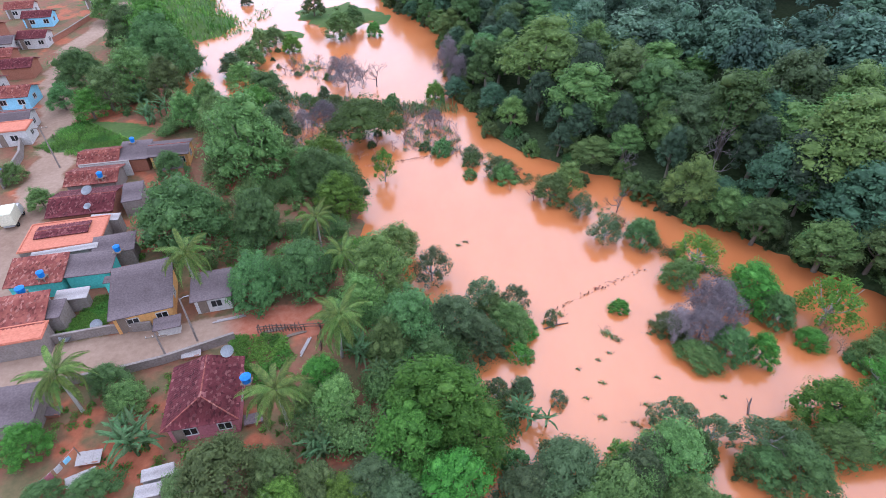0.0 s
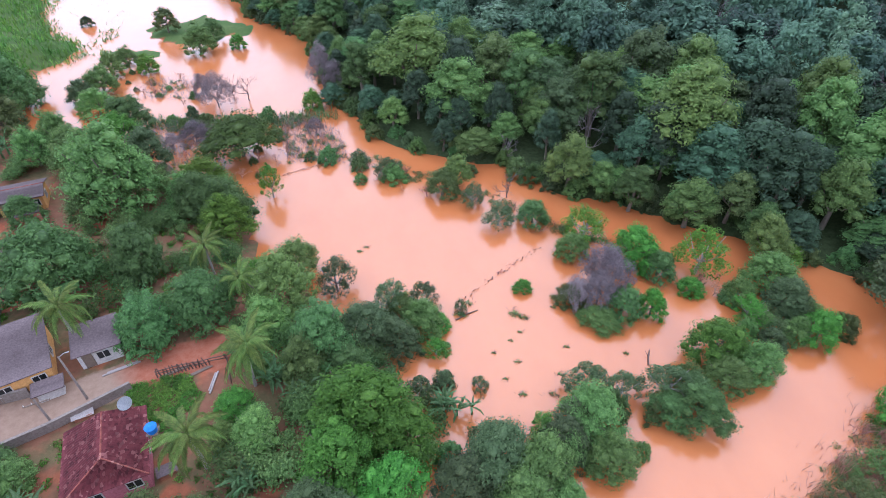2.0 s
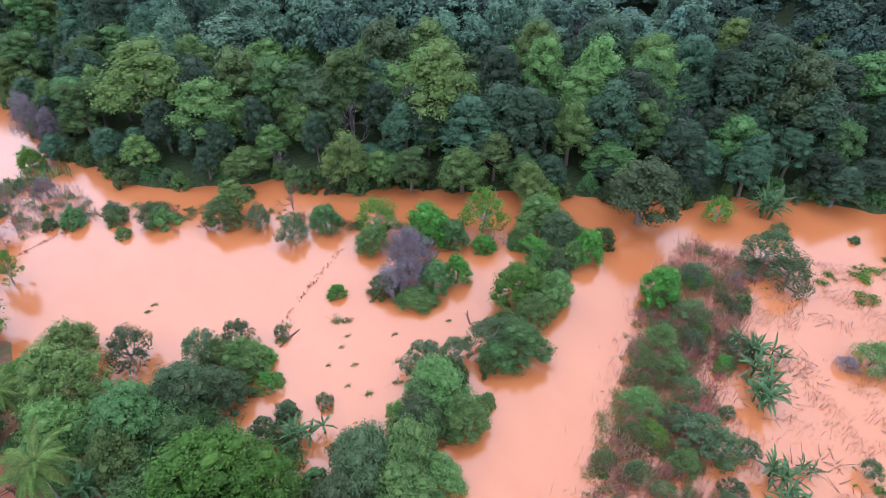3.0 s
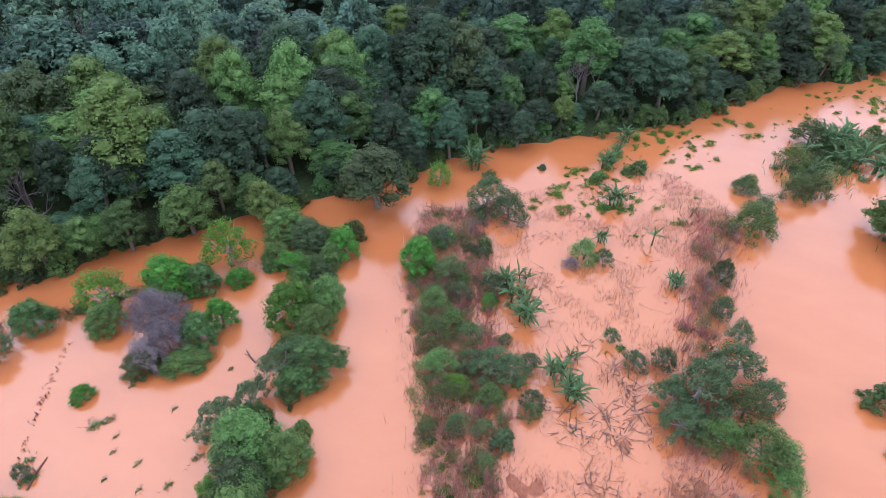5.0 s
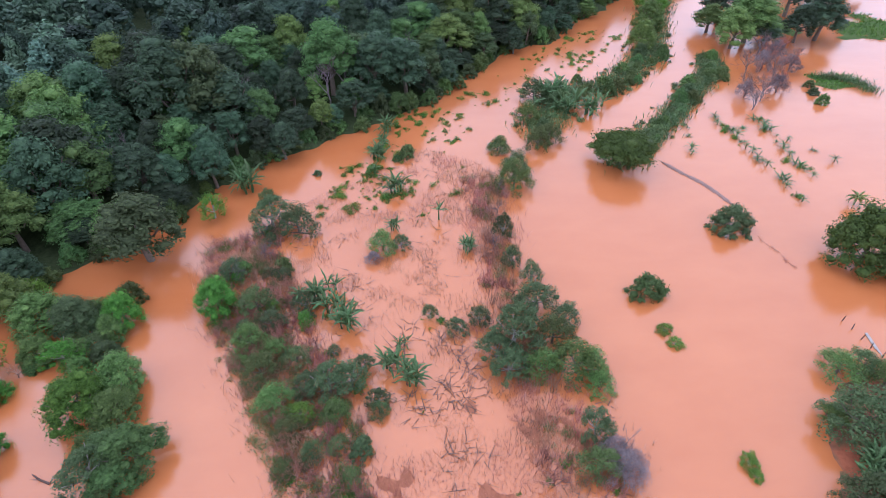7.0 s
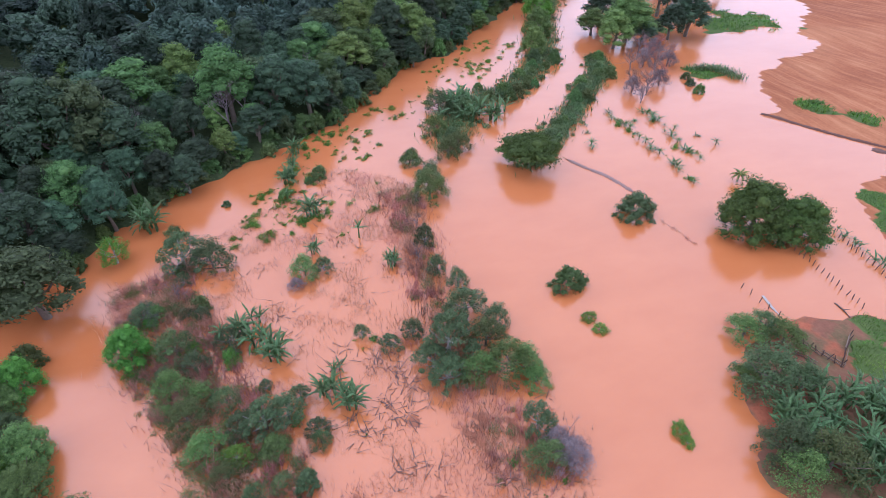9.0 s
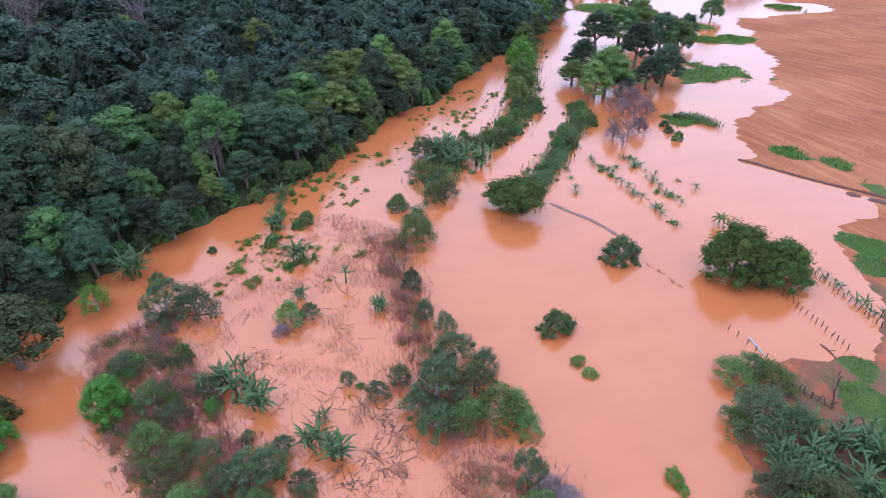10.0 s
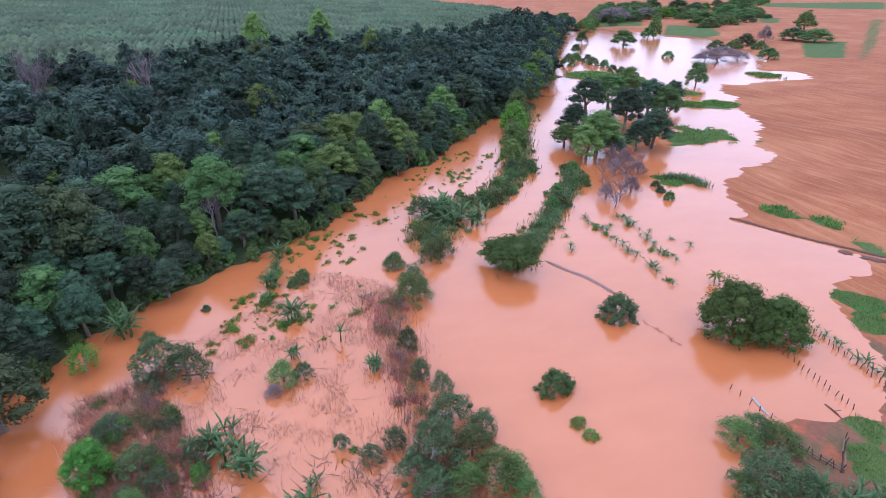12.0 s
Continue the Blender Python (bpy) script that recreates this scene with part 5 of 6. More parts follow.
# drowned banana rows
for a, b, n in (((90, -63.5), (60.5, -62.3), 17), ((88, -71.5), (67, -68), 12), ((92, -58), (76, -53), 6), ((86, -67), (72, -75), 5)):
    for i in range(n):
        k = (i + rng.uniform(-0.3, 0.3)) / (n - 1)
        s = rng.uniform(1.7, 3.4)
        plant("banana", a[0] + (b[0] - a[0]) * k + rng.uniform(-0.8, 0.8), a[1] + (b[1] - a[1]) * k + rng.uniform(-0.8, 0.8), s, s * 0.5,
              "drowned banana plant with its leaves just above water", "banana plant", "drowned banana rows", z=-0.35, variant=4 if i % 3 else 3)
for i in range(9):
    s = rng.uniform(1.4, 2.6)
    plant("banana", 42.3 - 1.25 * i + rng.uniform(-0.5, 0.5), -72.3 + 0.2 * i + rng.uniform(-0.4, 0.4), s, s * 0.75, "small banana plant along the rim fence", "banana plant", "drowned banana rows", variant=3 if i % 2 else 4)
plant("palm", 58.7, -69, 2.6, 2.2, "short drowned palm in the flood", "palm", "palms", z=-0.4)


# ---------------------------------------------------------------- posts and driftwood
def box(bm, cx, cy, cz, sx, sy, sz, m=None):
    r = bmesh.ops.create_cube(bm, size=1, matrix=(m or Matrix.Identity(4)) @ Matrix.LocRotScale((cx, cy, cz), None, (sx, sy, sz)))
    return r["verts"]


POST = [raw_mesh("fence_post", *tube([(0, 0, -0.7), (0.02, 0, 0.4), (0.01 + 0.03 * i, 0.03, 0.95)], [0.07, 0.06, 0.05], 6)) for i in range(3)]
for me in POST:
    me.materials.append(DEADWOOD)
for a, b, n, group in (((41, -63), (29.5, -61.6), 15, "posts by the large tree"), ((37, -50.7), (31.5, -51), 5, "posts at the south bank"),
                       ((42.4, -71.3), (31, -69), 14, "posts along the field's rim"), ((10.5, 43.6), (23.1, 51.3), 24, "posts across the flooded meadow")):
    for i in range(n):
        k = i / (n - 1)
        low = 0.95 if "meadow" in group else 0.15
        ob = new("fence_post", POST[i % 3])
        ob.matrix_basis = pose(a[0] + (b[0] - a[0]) * k + rng.uniform(-0.12, 0.12), a[1] + (b[1] - a[1]) * k + rng.uniform(-0.12, 0.12), max(0, height_at(a[0] + (b[0] - a[0]) * k, a[1] + (b[1] - a[1]) * k)) - low * rng.uniform(0.5, 1.2),
                               rng.uniform(-7, 7), rng.uniform(-7, 7), rng.uniform(0, 360))
        tagged(ob, "weathered wooden fence post standing in flood water", "fence post", group)
x, y = along([(10.5, 43.6), (16, 47.2), (23.1, 51.3)], 46, 0.18, rng)
pieces = []
for line, n in (([(-15.4, 74.4), (-10.3, 76.2), (-4.3, 78.6)], 60), ([(-37.2, 113.7), (-29.3, 115.2)], 50), ([(53.3, -50.2), (50.6, -50.8), (46.1, -51.2)], 26)):
    dx, dy = along(line, n, 0.16, rng)
    pieces += [tuft_cloud(dx, dy, rng.uniform(0.15, 0.55, n), 70, 0.12, rng), sticks(dx, dy, np.full(n, -0.05), rng.uniform(0.2, 0.7, n), np.full(n, 0.035), 1.8, rng)]
me = raw_mesh("drift_line", *join(pieces + [tuft_cloud(x, y, rng.uniform(0.15, 0.5, 46), 70, 0.12, rng), sticks(x, y, np.full(46, -0.05), rng.uniform(0.2, 0.6, 46), np.full(46, 0.03), 1.6, rng)]))
me.materials.append(STALK)
tagged(new("drift_line", me), "line of brown drift caught on a drowned fence", "drift", kind="stuff")
# clumps of drift caught in the meadow
for x, y, s in ((16.4, 40.5, 1.0), (17.2, 39.8, 0.8), (14.7, 33.9, 0.5), (14.0, 29.9, 0.6), (17.0, 29.3, 0.7), (20.4, 34.8, 0.4), (21.1, 40.7, 0.45), (26.3, 32.7, 0.4),
                (14.8, 36.8, 0.4), (-0.1, 55.2, 0.5), (0.8, 55.9, 0.5), (18.5, 31.5, 0.5), (12.5, 35.5, 0.35), (11.5, 43.2, 0.8), (10.2, 41.6, 1.1), (19.6, 28.4, 0.6), (16.2, 37.8, 0.4), (12.8, 32.0, 0.35)):
    root = new("drift_clump")
    n = int(26 * s) + 8
    px, py = rng.normal(size=n) * s * 0.35, rng.normal(size=n) * s * 0.25
    part("twig_tangle", raw_mesh("twig_tangle", *sticks(px, py, np.full(n, -0.05), rng.uniform(0.1, 0.4, n) * (0.5 + s), np.full(n, 0.03), 0.9, rng)), DEADWOOD, root)["kind"] = "stuff"
    part("tuft", raw_mesh("tuft", *tuft_cloud([0, s * 0.3, -s * 0.35], [0, -s * 0.2, s * 0.1], [s * 0.8, s * 0.5, s * 0.4], 90, 0.15, rng)), LEAF_DARK, root)
    root.matrix_basis = pose(x, y, 0.0) @ Matrix.Diagonal((1.4, 1.4, 1.2, 1))
    tagged(root, "clump of drift twigs and weed caught in the flood", "drift clump", "drift clumps")
for x, y, a, s in ((11.0, 41.4, 20, 3.0), (28.4, 31.7, 60, 2.2), (62, 12, 80, 3), (30, -59, 170, 2.5)):
    ob = new("log", raw_mesh("log", *join([tube([(-s / 2, 0, 0.02), (0, 0.1, 0.1), (s / 2, 0, 0.05)], [0.11, 0.09, 0.05], 6), tube([(0, 0.08, 0.1), (0.4, 0.5, 0.5)], [0.05, 0.02], 5)])))
    ob.data.materials.append(DEADWOOD)
    ob.matrix_basis = pose(x, y, max(0, height_at(x, y)), 0, 0, a)
    tagged(ob, "drifting dead log with a broken branch", "log", "logs")

# ---------------------------------------------------------------- the village
def tile_material(name, a, b, fleck):
    """Clay tiles: mottled by patches, darkened by soot and mould, with single pale tiles."""
    m, nt, bsdf = material(name)
    c = mixed(nt, ramp(nt, grain(nt, 0.8, 4.0), ((0.35, (0, 0, 0)), (0.65, (1, 1, 1)))), a, b)
    cell = node(nt, "ShaderNodeTexVoronoi", Scale=3.2)
    nt.links.new(position(nt, (1.6, 1.0, 1.0)), cell.inputs["Vector"])
    sep = nt.nodes.new("ShaderNodeSeparateColor")
    nt.links.new(cell.outputs["Color"], sep.inputs[0])
    c = mixed(nt, ramp(nt, sep.outputs[0], ((0.80, (0, 0, 0)), (0.92, (0.65, 0.65, 0.65)))), c, fleck)
    c = mixed(nt, ramp(nt, sep.outputs[1], ((0.70, (0, 0, 0)), (0.95, (0.6, 0.6, 0.6)))), c, tuple(v * 0.4 for v in a))
    c = mixed(nt, ramp(nt, grain(nt, 2.2, 5.0), ((0.45, (0, 0, 0)), (0.75, (0.55, 0.55, 0.55)))), c, tuple(v * 0.5 for v in a))
    nt.links.new(c, bsdf.inputs["Base Color"])
    bsdf.inputs["Roughness"].default_value = 0.9
    bsdf.inputs["Specular IOR Level"].default_value = 0.25
    relief(nt, bsdf, grain(nt, 9.0, 4.0), 0.4, 0.02)
    return m


TILE_DARK = tile_material("dark_red_roof_tile", (0.10, 0.020, 0.024), (0.15, 0.036, 0.038), (0.27, 0.11, 0.10))
TILE_RED = tile_material("worn_red_roof_tile", (0.17, 0.042, 0.034), (0.27, 0.085, 0.06), (0.40, 0.19, 0.15))
SHEET_GREY = plain("grey_cement_sheet", (0.088, 0.062, 0.062), (0.175, 0.132, 0.130), 0.9, 0.9, 0.3)
SHEET_ORANGE = plain("orange_painted_roof", (0.40, 0.115, 0.065), (0.50, 0.185, 0.115), 0.6, 0.9, 0.2)
SHEET_WHITE = plain("pale_metal_sheet", (0.26, 0.215, 0.20), (0.42, 0.37, 0.345), 1.6, 0.8, 0.2)
WALLS = {
    "pink": plain("pink_wall_paint", (0.34, 0.10, 0.12), (0.46, 0.16, 0.18), 0.8, 0.85, 0.2),
    "orange": plain("orange_wall_paint", (0.56, 0.27, 0.08), (0.66, 0.36, 0.13), 0.7, 0.85, 0.2),
    "white": plain("whitewashed_wall", (0.38, 0.34, 0.31), (0.58, 0.54, 0.51), 0.8, 0.85, 0.2),
    "turquoise": plain("turquoise_wall_paint", (0.08, 0.40, 0.36), (0.14, 0.52, 0.46), 0.8, 0.8, 0.2),
    "blue": plain("light_blue_wall_paint", (0.22, 0.48, 0.62), (0.32, 0.58, 0.72), 0.8, 0.8, 0.2),
    "brick": plain("bare_brick_wall", (0.24, 0.085, 0.05), (0.34, 0.15, 0.095), 1.4, 0.9, 0.5),
    "cream": plain("cream_truck_paint", (0.55, 0.50, 0.36), (0.62, 0.57, 0.43), 1.0, 0.6, 0.05),
    "grey": plain("raw_cement_wall", (0.15, 0.115, 0.098), (0.28, 0.23, 0.20), 0.9, 0.9, 0.4),
}
TANK_BLUE = plain("blue_tank_plastic", (0.02, 0.13, 0.42), (0.03, 0.19, 0.52), 2.0, 0.4, 0.05)
METAL = plain("dull_metal", (0.32, 0.32, 0.33), (0.45, 0.45, 0.46), 2.0, 0.45, 0.1, metal=0.7)
WOOD = plain("grey_weathered_wood", (0.13, 0.09, 0.065), (0.24, 0.18, 0.14), 3.0, 0.85, 0.4)
GLASS, nt, bsdf = material("dark_window_glass")
bsdf.inputs["Base Color"].default_value = (0.015, 0.018, 0.02, 1)
bsdf.inputs["Roughness"].default_value = 0.12


def slope_arrays(p0, p1, q0, q1, rib=0.3, course=0.55, depth=0.06, thick=0.07):
    """A roof slope of ribbed courses from the eave p0-p1 up to the ridge q0-q1, with thickness."""
    p0, p1, q0, q1 = (np.array(p, float) for p in (p0, p1, q0, q1))
    wide, run = np.linalg.norm(p1 - p0), max(np.linalg.norm((q0 + q1 - p0 - p1) / 2), 0.3)
    nu, nv = max(4, int(wide / rib)) * 2 + 1, max(2, int(run / course)) * 2
    n = unit(np.cross(p1 - p0, (q0 + q1) / 2 - p0))
    n = n if n[2] > 0 else -n
    u = np.linspace(0, 1, nu)[:, None, None]
    rows = np.repeat(np.arange(nv // 2 + 1) / (nv // 2), 2)[1:-1]
    v = rows[None, :, None]
    lift = (np.arange(nu) % 2)[:, None] * depth + (np.arange(len(rows)) % 2 == 0)[None, :] * depth * 0.7
    top = (p0 * (1 - u) + p1 * u) * (1 - v) + (q0 * (1 - u) + q1 * u) * v + n * lift[..., None]
    a, b = top.shape[:2]
    grid = np.arange(a * b).reshape(a, b)
    quads = np.stack([grid[:-1, :-1], grid[1:, :-1], grid[1:, 1:], grid[:-1, 1:]], -1).reshape(-1, 4)
    under = np.array([p0, p1, q1, q0]) - n * thick
    e = a * b
    rim = [(grid[0, 0], e, e + 1, grid[-1, 0]), (grid[-1, 0], e + 1, e + 2, grid[-1, -1]), (grid[-1, -1], e + 2, e + 3, grid[0, -1]), (grid[0, -1], e + 3, e, grid[0, 0]),
           (e, e + 3, e + 2, e + 1)]
    return np.concatenate([top.reshape(-1, 3), under]), np.concatenate([quads, np.array(rim)])


def prism(profile, length):
    """A closed solid: a profile of (y, z) drawn out along x, centred."""
    bm = bmesh.new()
    a = [bm.verts.new((-length / 2, y, z)) for y, z in profile]
    b = [bm.verts.new((length / 2, y, z)) for y, z in profile]
    bm.faces.new(a[::-1]), bm.faces.new(b)
    for i in range(len(profile)):
        j = (i + 1) % len(profile)
        bm.faces.new((a[i], a[j], b[j], b[i]))
    bmesh.ops.recalc_face_normals(bm, faces=bm.faces)
    return bm


def window(parent, x, y, z, wide, high, out):
    """A framed window on a wall that faces along out (+-1 on y, +-2 on x)."""
    turn = {1: 180, -1: 0, 2: 90, -2: -90}[out]
    bm = bmesh.new()
    for sx, sz, w, h in ((-wide / 2, 0, 0.07, high + 0.07), (wide / 2, 0, 0.07, high + 0.07), (0, high / 2, wide, 0.07), (0, -high / 2, wide, 0.07), (0, 0, 0.05, high)):
        box(bm, sx, -0.03, sz, w, 0.1, h)
    ob = part("window", bm, WALLS["white"], parent)
    ob.matrix_local = pose(x, y, z, 0, 0, turn)
    bm = bmesh.new()
    box(bm, 0, 0.0, 0, wide - 0.02, 0.03, high - 0.02)
    part("pane", bm, GLASS, ob, "dark glass pane")
    return ob


def door(parent, x, y, wide, high, out):
    turn = {1: 180, -1: 0, 2: 90, -2: -90}[out]
    bm = bmesh.new()
    for sx, w, h, cz in ((-wide / 2, 0.08, high, high / 2), (wide / 2, 0.08, high, high / 2), (0, wide, 0.08, high)):
        box(bm, sx, -0.03, cz, w, 0.1, h)
    ob = part("door", bm, WOOD, parent)
    ob.matrix_local = pose(x, y, 0.05, 0, 0, turn)
    bm = bmesh.new()
    box(bm, 0, 0.0, high / 2, wide - 0.06, 0.05, high - 0.05)
    part("panel", bm, WOOD, ob)
    return ob


def house(x, y, wide, deep, turn, eave, pitch, shape, roof_mat, wall, label, over=0.35, name="house", doors=True):
    """A small house: solid walls, a ribbed roof with overhang, windows and a door. shape: gable (ridge along x), cross
    (ridge along y), shed (falls to -y), flat, hip (ridge along y, hipped at -y)."""
    root = new(name)
    root.matrix_basis = pose(x, y, height_at(x, y) - 0.02, 0, 0, turn)
    w, d = wide / 2, deep / 2
    e = eave
    if shape in ("gable", "cross", "hip"):
        a, b = (w, d) if shape == "gable" else (d, w)
        top = e + b * pitch
        profile = [(-b, -0.4), (b, -0.4), (b, e), (0, top), (-b, e)] if shape != "hip" else [(-b, -0.4), (b, -0.4), (b, e), (-b, e)]
        body = part("wall", prism(profile, 2 * a), WALLS[wall], root)
        if shape != "gable":
            body.matrix_local = pose(0, 0, 0, 0, 0, 90)
        drop, o = over * pitch, over
        roof_z = 0.06
        la, lb = a + o, b + o
        lo, hi = e - drop + roof_z, top + roof_z
        pt = (lambda u, v, z: (u, v, z)) if shape == "gable" else (lambda u, v, z: (-v, u, z))
        end = -la if shape != "hip" else -la + lb * 0.72
        pieces = [slope_arrays(pt(-la, -lb, lo), pt(la, -lb, lo), pt(end, 0, hi), pt(la, 0, hi)),
                  slope_arrays(pt(la, lb, lo), pt(-la, lb, lo), pt(la, 0, hi), pt(end, 0, hi))]
        if shape == "hip":
            pieces.append(slope_arrays(pt(-la, lb, lo), pt(-la, -lb, lo), pt(end, 0.01, hi), pt(end, -0.01, hi)))
        roof = part("roof", raw_mesh("roof", *join(pieces)), roof_mat, root)
        caps = [tube([pt(end, 0, hi + 0.03), pt(la, 0, hi + 0.03)], [0.075, 0.075], 6)]
        if shape == "hip":
            caps += [tube([pt(end, 0, hi + 0.03), pt(-la, s * lb, lo + 0.05)], [0.07, 0.07], 6) for s in (-1, 1)]
        for cap in caps:
            part("ridge_cap", raw_mesh("ridge_cap", *cap), TILE_RED, roof, "row of pale ridge tiles")
    elif shape == "shed":
        top = e + deep * pitch
        part("wall", prism([(-d, -0.4), (d, -0.4), (d, top), (-d, e)], wide), WALLS[wall], root)
        o = over
        part("roof", raw_mesh("roof", *slope_arrays((-w - o, -d - o, e - o * pitch + 0.05), (w + o, -d - o, e - o * pitch + 0.05), (-w - o, d + o, top + o * pitch + 0.05),
                                                    (w + o, d + o, top + o * pitch + 0.05), rib=0.36, course=1.5, depth=0.03)), roof_mat, root)
    else:
        part("wall", prism([(-d, -0.4), (d, -0.4), (d, e), (-d, e)], wide), WALLS[wall], root)
        bm = bmesh.new()
        box(bm, 0, 0, e + 0.06, wide + 0.3, deep + 0.3, 0.12)
        part("roof", bm, roof_mat, root)
        for sx, sy, bw, bd in ((-w, 0, 0.15, deep), (w, 0, 0.15, deep), (0, -d, wide - 0.16, 0.15), (0, d, wide - 0.16, 0.15)):
            bm = bmesh.new()
            box(bm, sx, sy, e + 0.17, bw, bd, 0.1)
            part("parapet", bm, roof_mat, root)
    if doors:
        k = max(1, int(wide // 2.6))
        for i in range(k):
            window(root, -w + wide * (i + 0.5) / k + 0.35, -d - 0.01, e * 0.56, min(1.1, wide / k * 0.4), 0.95, -1)
        door(root, -w + 0.8, -d - 0.01, 0.8, 2.05, -1)
        window(root, w + 0.01, 0, e * 0.56, 1.0, 0.95, 2)
    return tagged(root, label, "house", "village houses")


LOWER_HOUSES = [
    (-22.1, 27.9, 5.6, 6.2, 14, 2.3, 0.33, "hip", TILE_DARK, "pink", "small pink house with a dark red hipped tile roof"),
    (-49.0, 56.6, 7.3, 5.6, 15, 2.2, 0.3, "gable", TILE_DARK, "brick", "row house with a dark maroon tile roof"),
    (-51.2, 62.9, 6.2, 4.2, 14, 2.2, 0.33, "gable", TILE_RED, "grey", "row house with a worn red tile roof"),
    (-53.2, 68.3, 5.0, 4.2, 16, 2.2, 0.36, "gable", TILE_RED, "brick", "low house with a faded red tile roof"),
    (-48.7, 69.6, 3.7, 4.4, 14, 2.2, 0.1, "shed", SHEET_GREY, "brick", "brick annexe under a grey sheet roof"),
    (-44.0, 71.0, 5.2, 4.2, 14, 2.2, 0.26, "gable", SHEET_GREY, "orange", "small house with a weathered brown-grey roof"),
    (-46.4, 42.6, 5.2, 3.4, 14, 2.3, 0.22, "shed", TILE_RED, "turquoise", "turquoise house under a sloping red tile roof"),
    (-41.4, 44.1, 4.5, 2.9, 13, 2.3, 0.12, "shed", SHEET_GREY, "turquoise", "turquoise annexe under a grey sheet roof"),
    (-44.3, 36.3, 4.6, 3.4, 17, 2.4, 0.25, "shed", TILE_RED, "grey", "small house with a mottled red tile roof"),
    (-33.5, 40.2, 5.5, 6.7, 22, 2.4, 0.12, "shed", SHEET_GREY, "orange", "orange house under a wide grey cement-sheet roof"),
    (-26.6, 41.4, 3.6, 3.4, 17, 2.1, 0.14, "shed", SHEET_GREY, "white", "low white shed under a dark grey sheet roof"),
]
UPPER_HOUSES = [
    (-95.9, 119.6, 5.4, 4.6, 14, 2.4, 0.38, "gable", TILE_DARK, "white", "white cottage with blue trim and a maroon roof"),
    (-80.6, 89.6, 6.0, 5.0, 12, 2.4, 0.38, "gable", TILE_RED, "blue", "light blue house with an orange-red tile roof"),
    (-88.3, 102.8, 5.2, 4.8, 16, 2.4, 0.38, "gable", TILE_DARK, "brick", "house with a dull maroon tile roof"),
    (-73.9, 80.0, 4.6, 4.2, 17, 2.4, 0.33, "gable", SHEET_GREY, "white", "house with a purple-grey sheet roof"),
    (-100.5, 115.8, 4.4, 5.0, 17, 2.4, 0.33, "gable", SHEET_GREY, "white", "house with a grey roof behind the street"),
    (-113.0, 141.0, 6.0, 5.0, 20, 2.4, 0.38, "gable", TILE_RED, "white", "far house with a pinkish red roof"),
    (-104.0, 134.0, 6.0, 4.5, 17, 2.4, 0.38, "gable", TILE_DARK, "blue", "far house with a dark red roof"),
    (-97.5, 150.0, 6.0, 5.0, 12, 2.4, 0.38, "gable", TILE_DARK, "white", "far house beside the upper street"),
    (-110.0, 124.0, 6.0, 5.0, 15, 2.4, 0.38, "gable", TILE_RED, "brick", "house with a red tile roof up the hill"),
    (-96.0, 108.0, 5.5, 4.5, 15, 2.4, 0.38, "gable", TILE_RED, "brick", "brick house with a red tile roof"),
    (-88.5, 93.5, 5.0, 4.5, 14, 2.4, 0.38, "gable", TILE_DARK, "white", "house with a dark red roof behind the blue house"),
]
YARD_ROOFS = [
    (-38.2, 25.9, 3.6, 3.4, 14, 2.0, 0.12, "shed", SHEET_GREY, "grey", "low grey shed with a worn sheet roof"),
    (-23.5, 20.9, 2.3, 0.9, 20, 1.3, 0.1, "shed", SHEET_WHITE, "white", "small yard shed with a pale sheet roof"),
    (-23.6, 19.4, 1.8, 0.9, 16, 1.3, 0.1, "shed", SHEET_WHITE, "grey", "small yard hutch with a pale grey sheet roof"),
    (-44.4, 52.9, 3.4, 1.2, 10, 2.3, 0.1, "shed", SHEET_WHITE, "grey", "narrow yard roof of pale sheets"),
    (-43.6, 58.6, 2.4, 4.0, 20, 2.3, 0.1, "shed", SHEET_GREY, "grey", "yard roof of dark grey sheets"),
    (-40.5, 47.7, 4.0, 2.6, 20, 2.4, 0.1, "shed", SHEET_GREY, "grey", "back-yard shed with purple-grey sheets"),
    (-45.4, 46.1, 6.8, 0.8, 19, 2.6, 0.1, "shed", SHEET_WHITE, "grey", "strip of pale sheets between two roofs"),
    (-41.4, 66.0, 2.6, 2.2, 20, 2.2, 0.1, "shed", SHEET_GREY, "brick", "back-yard shed under dark sheets"),
    (-41.5, 37.2, 1.8, 2.4, 13, 2.2, 0.1, "shed", SHEET_GREY, "grey", "little lean-to with a dark sheet roof"),
    (-37.3, 42.2, 2.8, 0.9, 14, 2.1, 0.08, "shed", SHEET_GREY, "turquoise", "patched lean-to beside the turquoise annexe"),
]
for spec in LOWER_HOUSES + UPPER_HOUSES + YARD_ROOFS:
    house(*spec, doors=spec[2] > 3 and spec[3] > 2 and spec[9] not in ("grey", "brick", "turquoise"), over=0.35 if spec[2] > 3 and spec[3] > 1.5 else 0.08)
house(-47.3, 49.4, 8.6, 5.4, 16, 2.4, 0, "flat", SHEET_ORANGE, "grey", "flat-roofed house with a bright orange roof terrace", doors=False)
house(-43.0, 33.7, 4.8, 2.2, 17, 2.3, 0, "flat", SHEET_ORANGE, "grey", "orange roof terrace over a front room", doors=False)
house(-41.0, 39.6, 2.6, 1.0, 15, 2.1, 0.06, "shed", SHEET_WHITE, "grey", "white slab roof over a porch", doors=False)
house(-71.6, 76.0, 4.6, 3.6, 17, 2.5, 0, "flat", SHEET_ORANGE, "white", "white house with a salmon-coloured flat roof")
house(-29.7, 36.7, 2.0, 1.0, 19, 1.3, 0.1, "shed", SHEET_GREY, "white", "white walled porch in front of the orange house", doors=False)
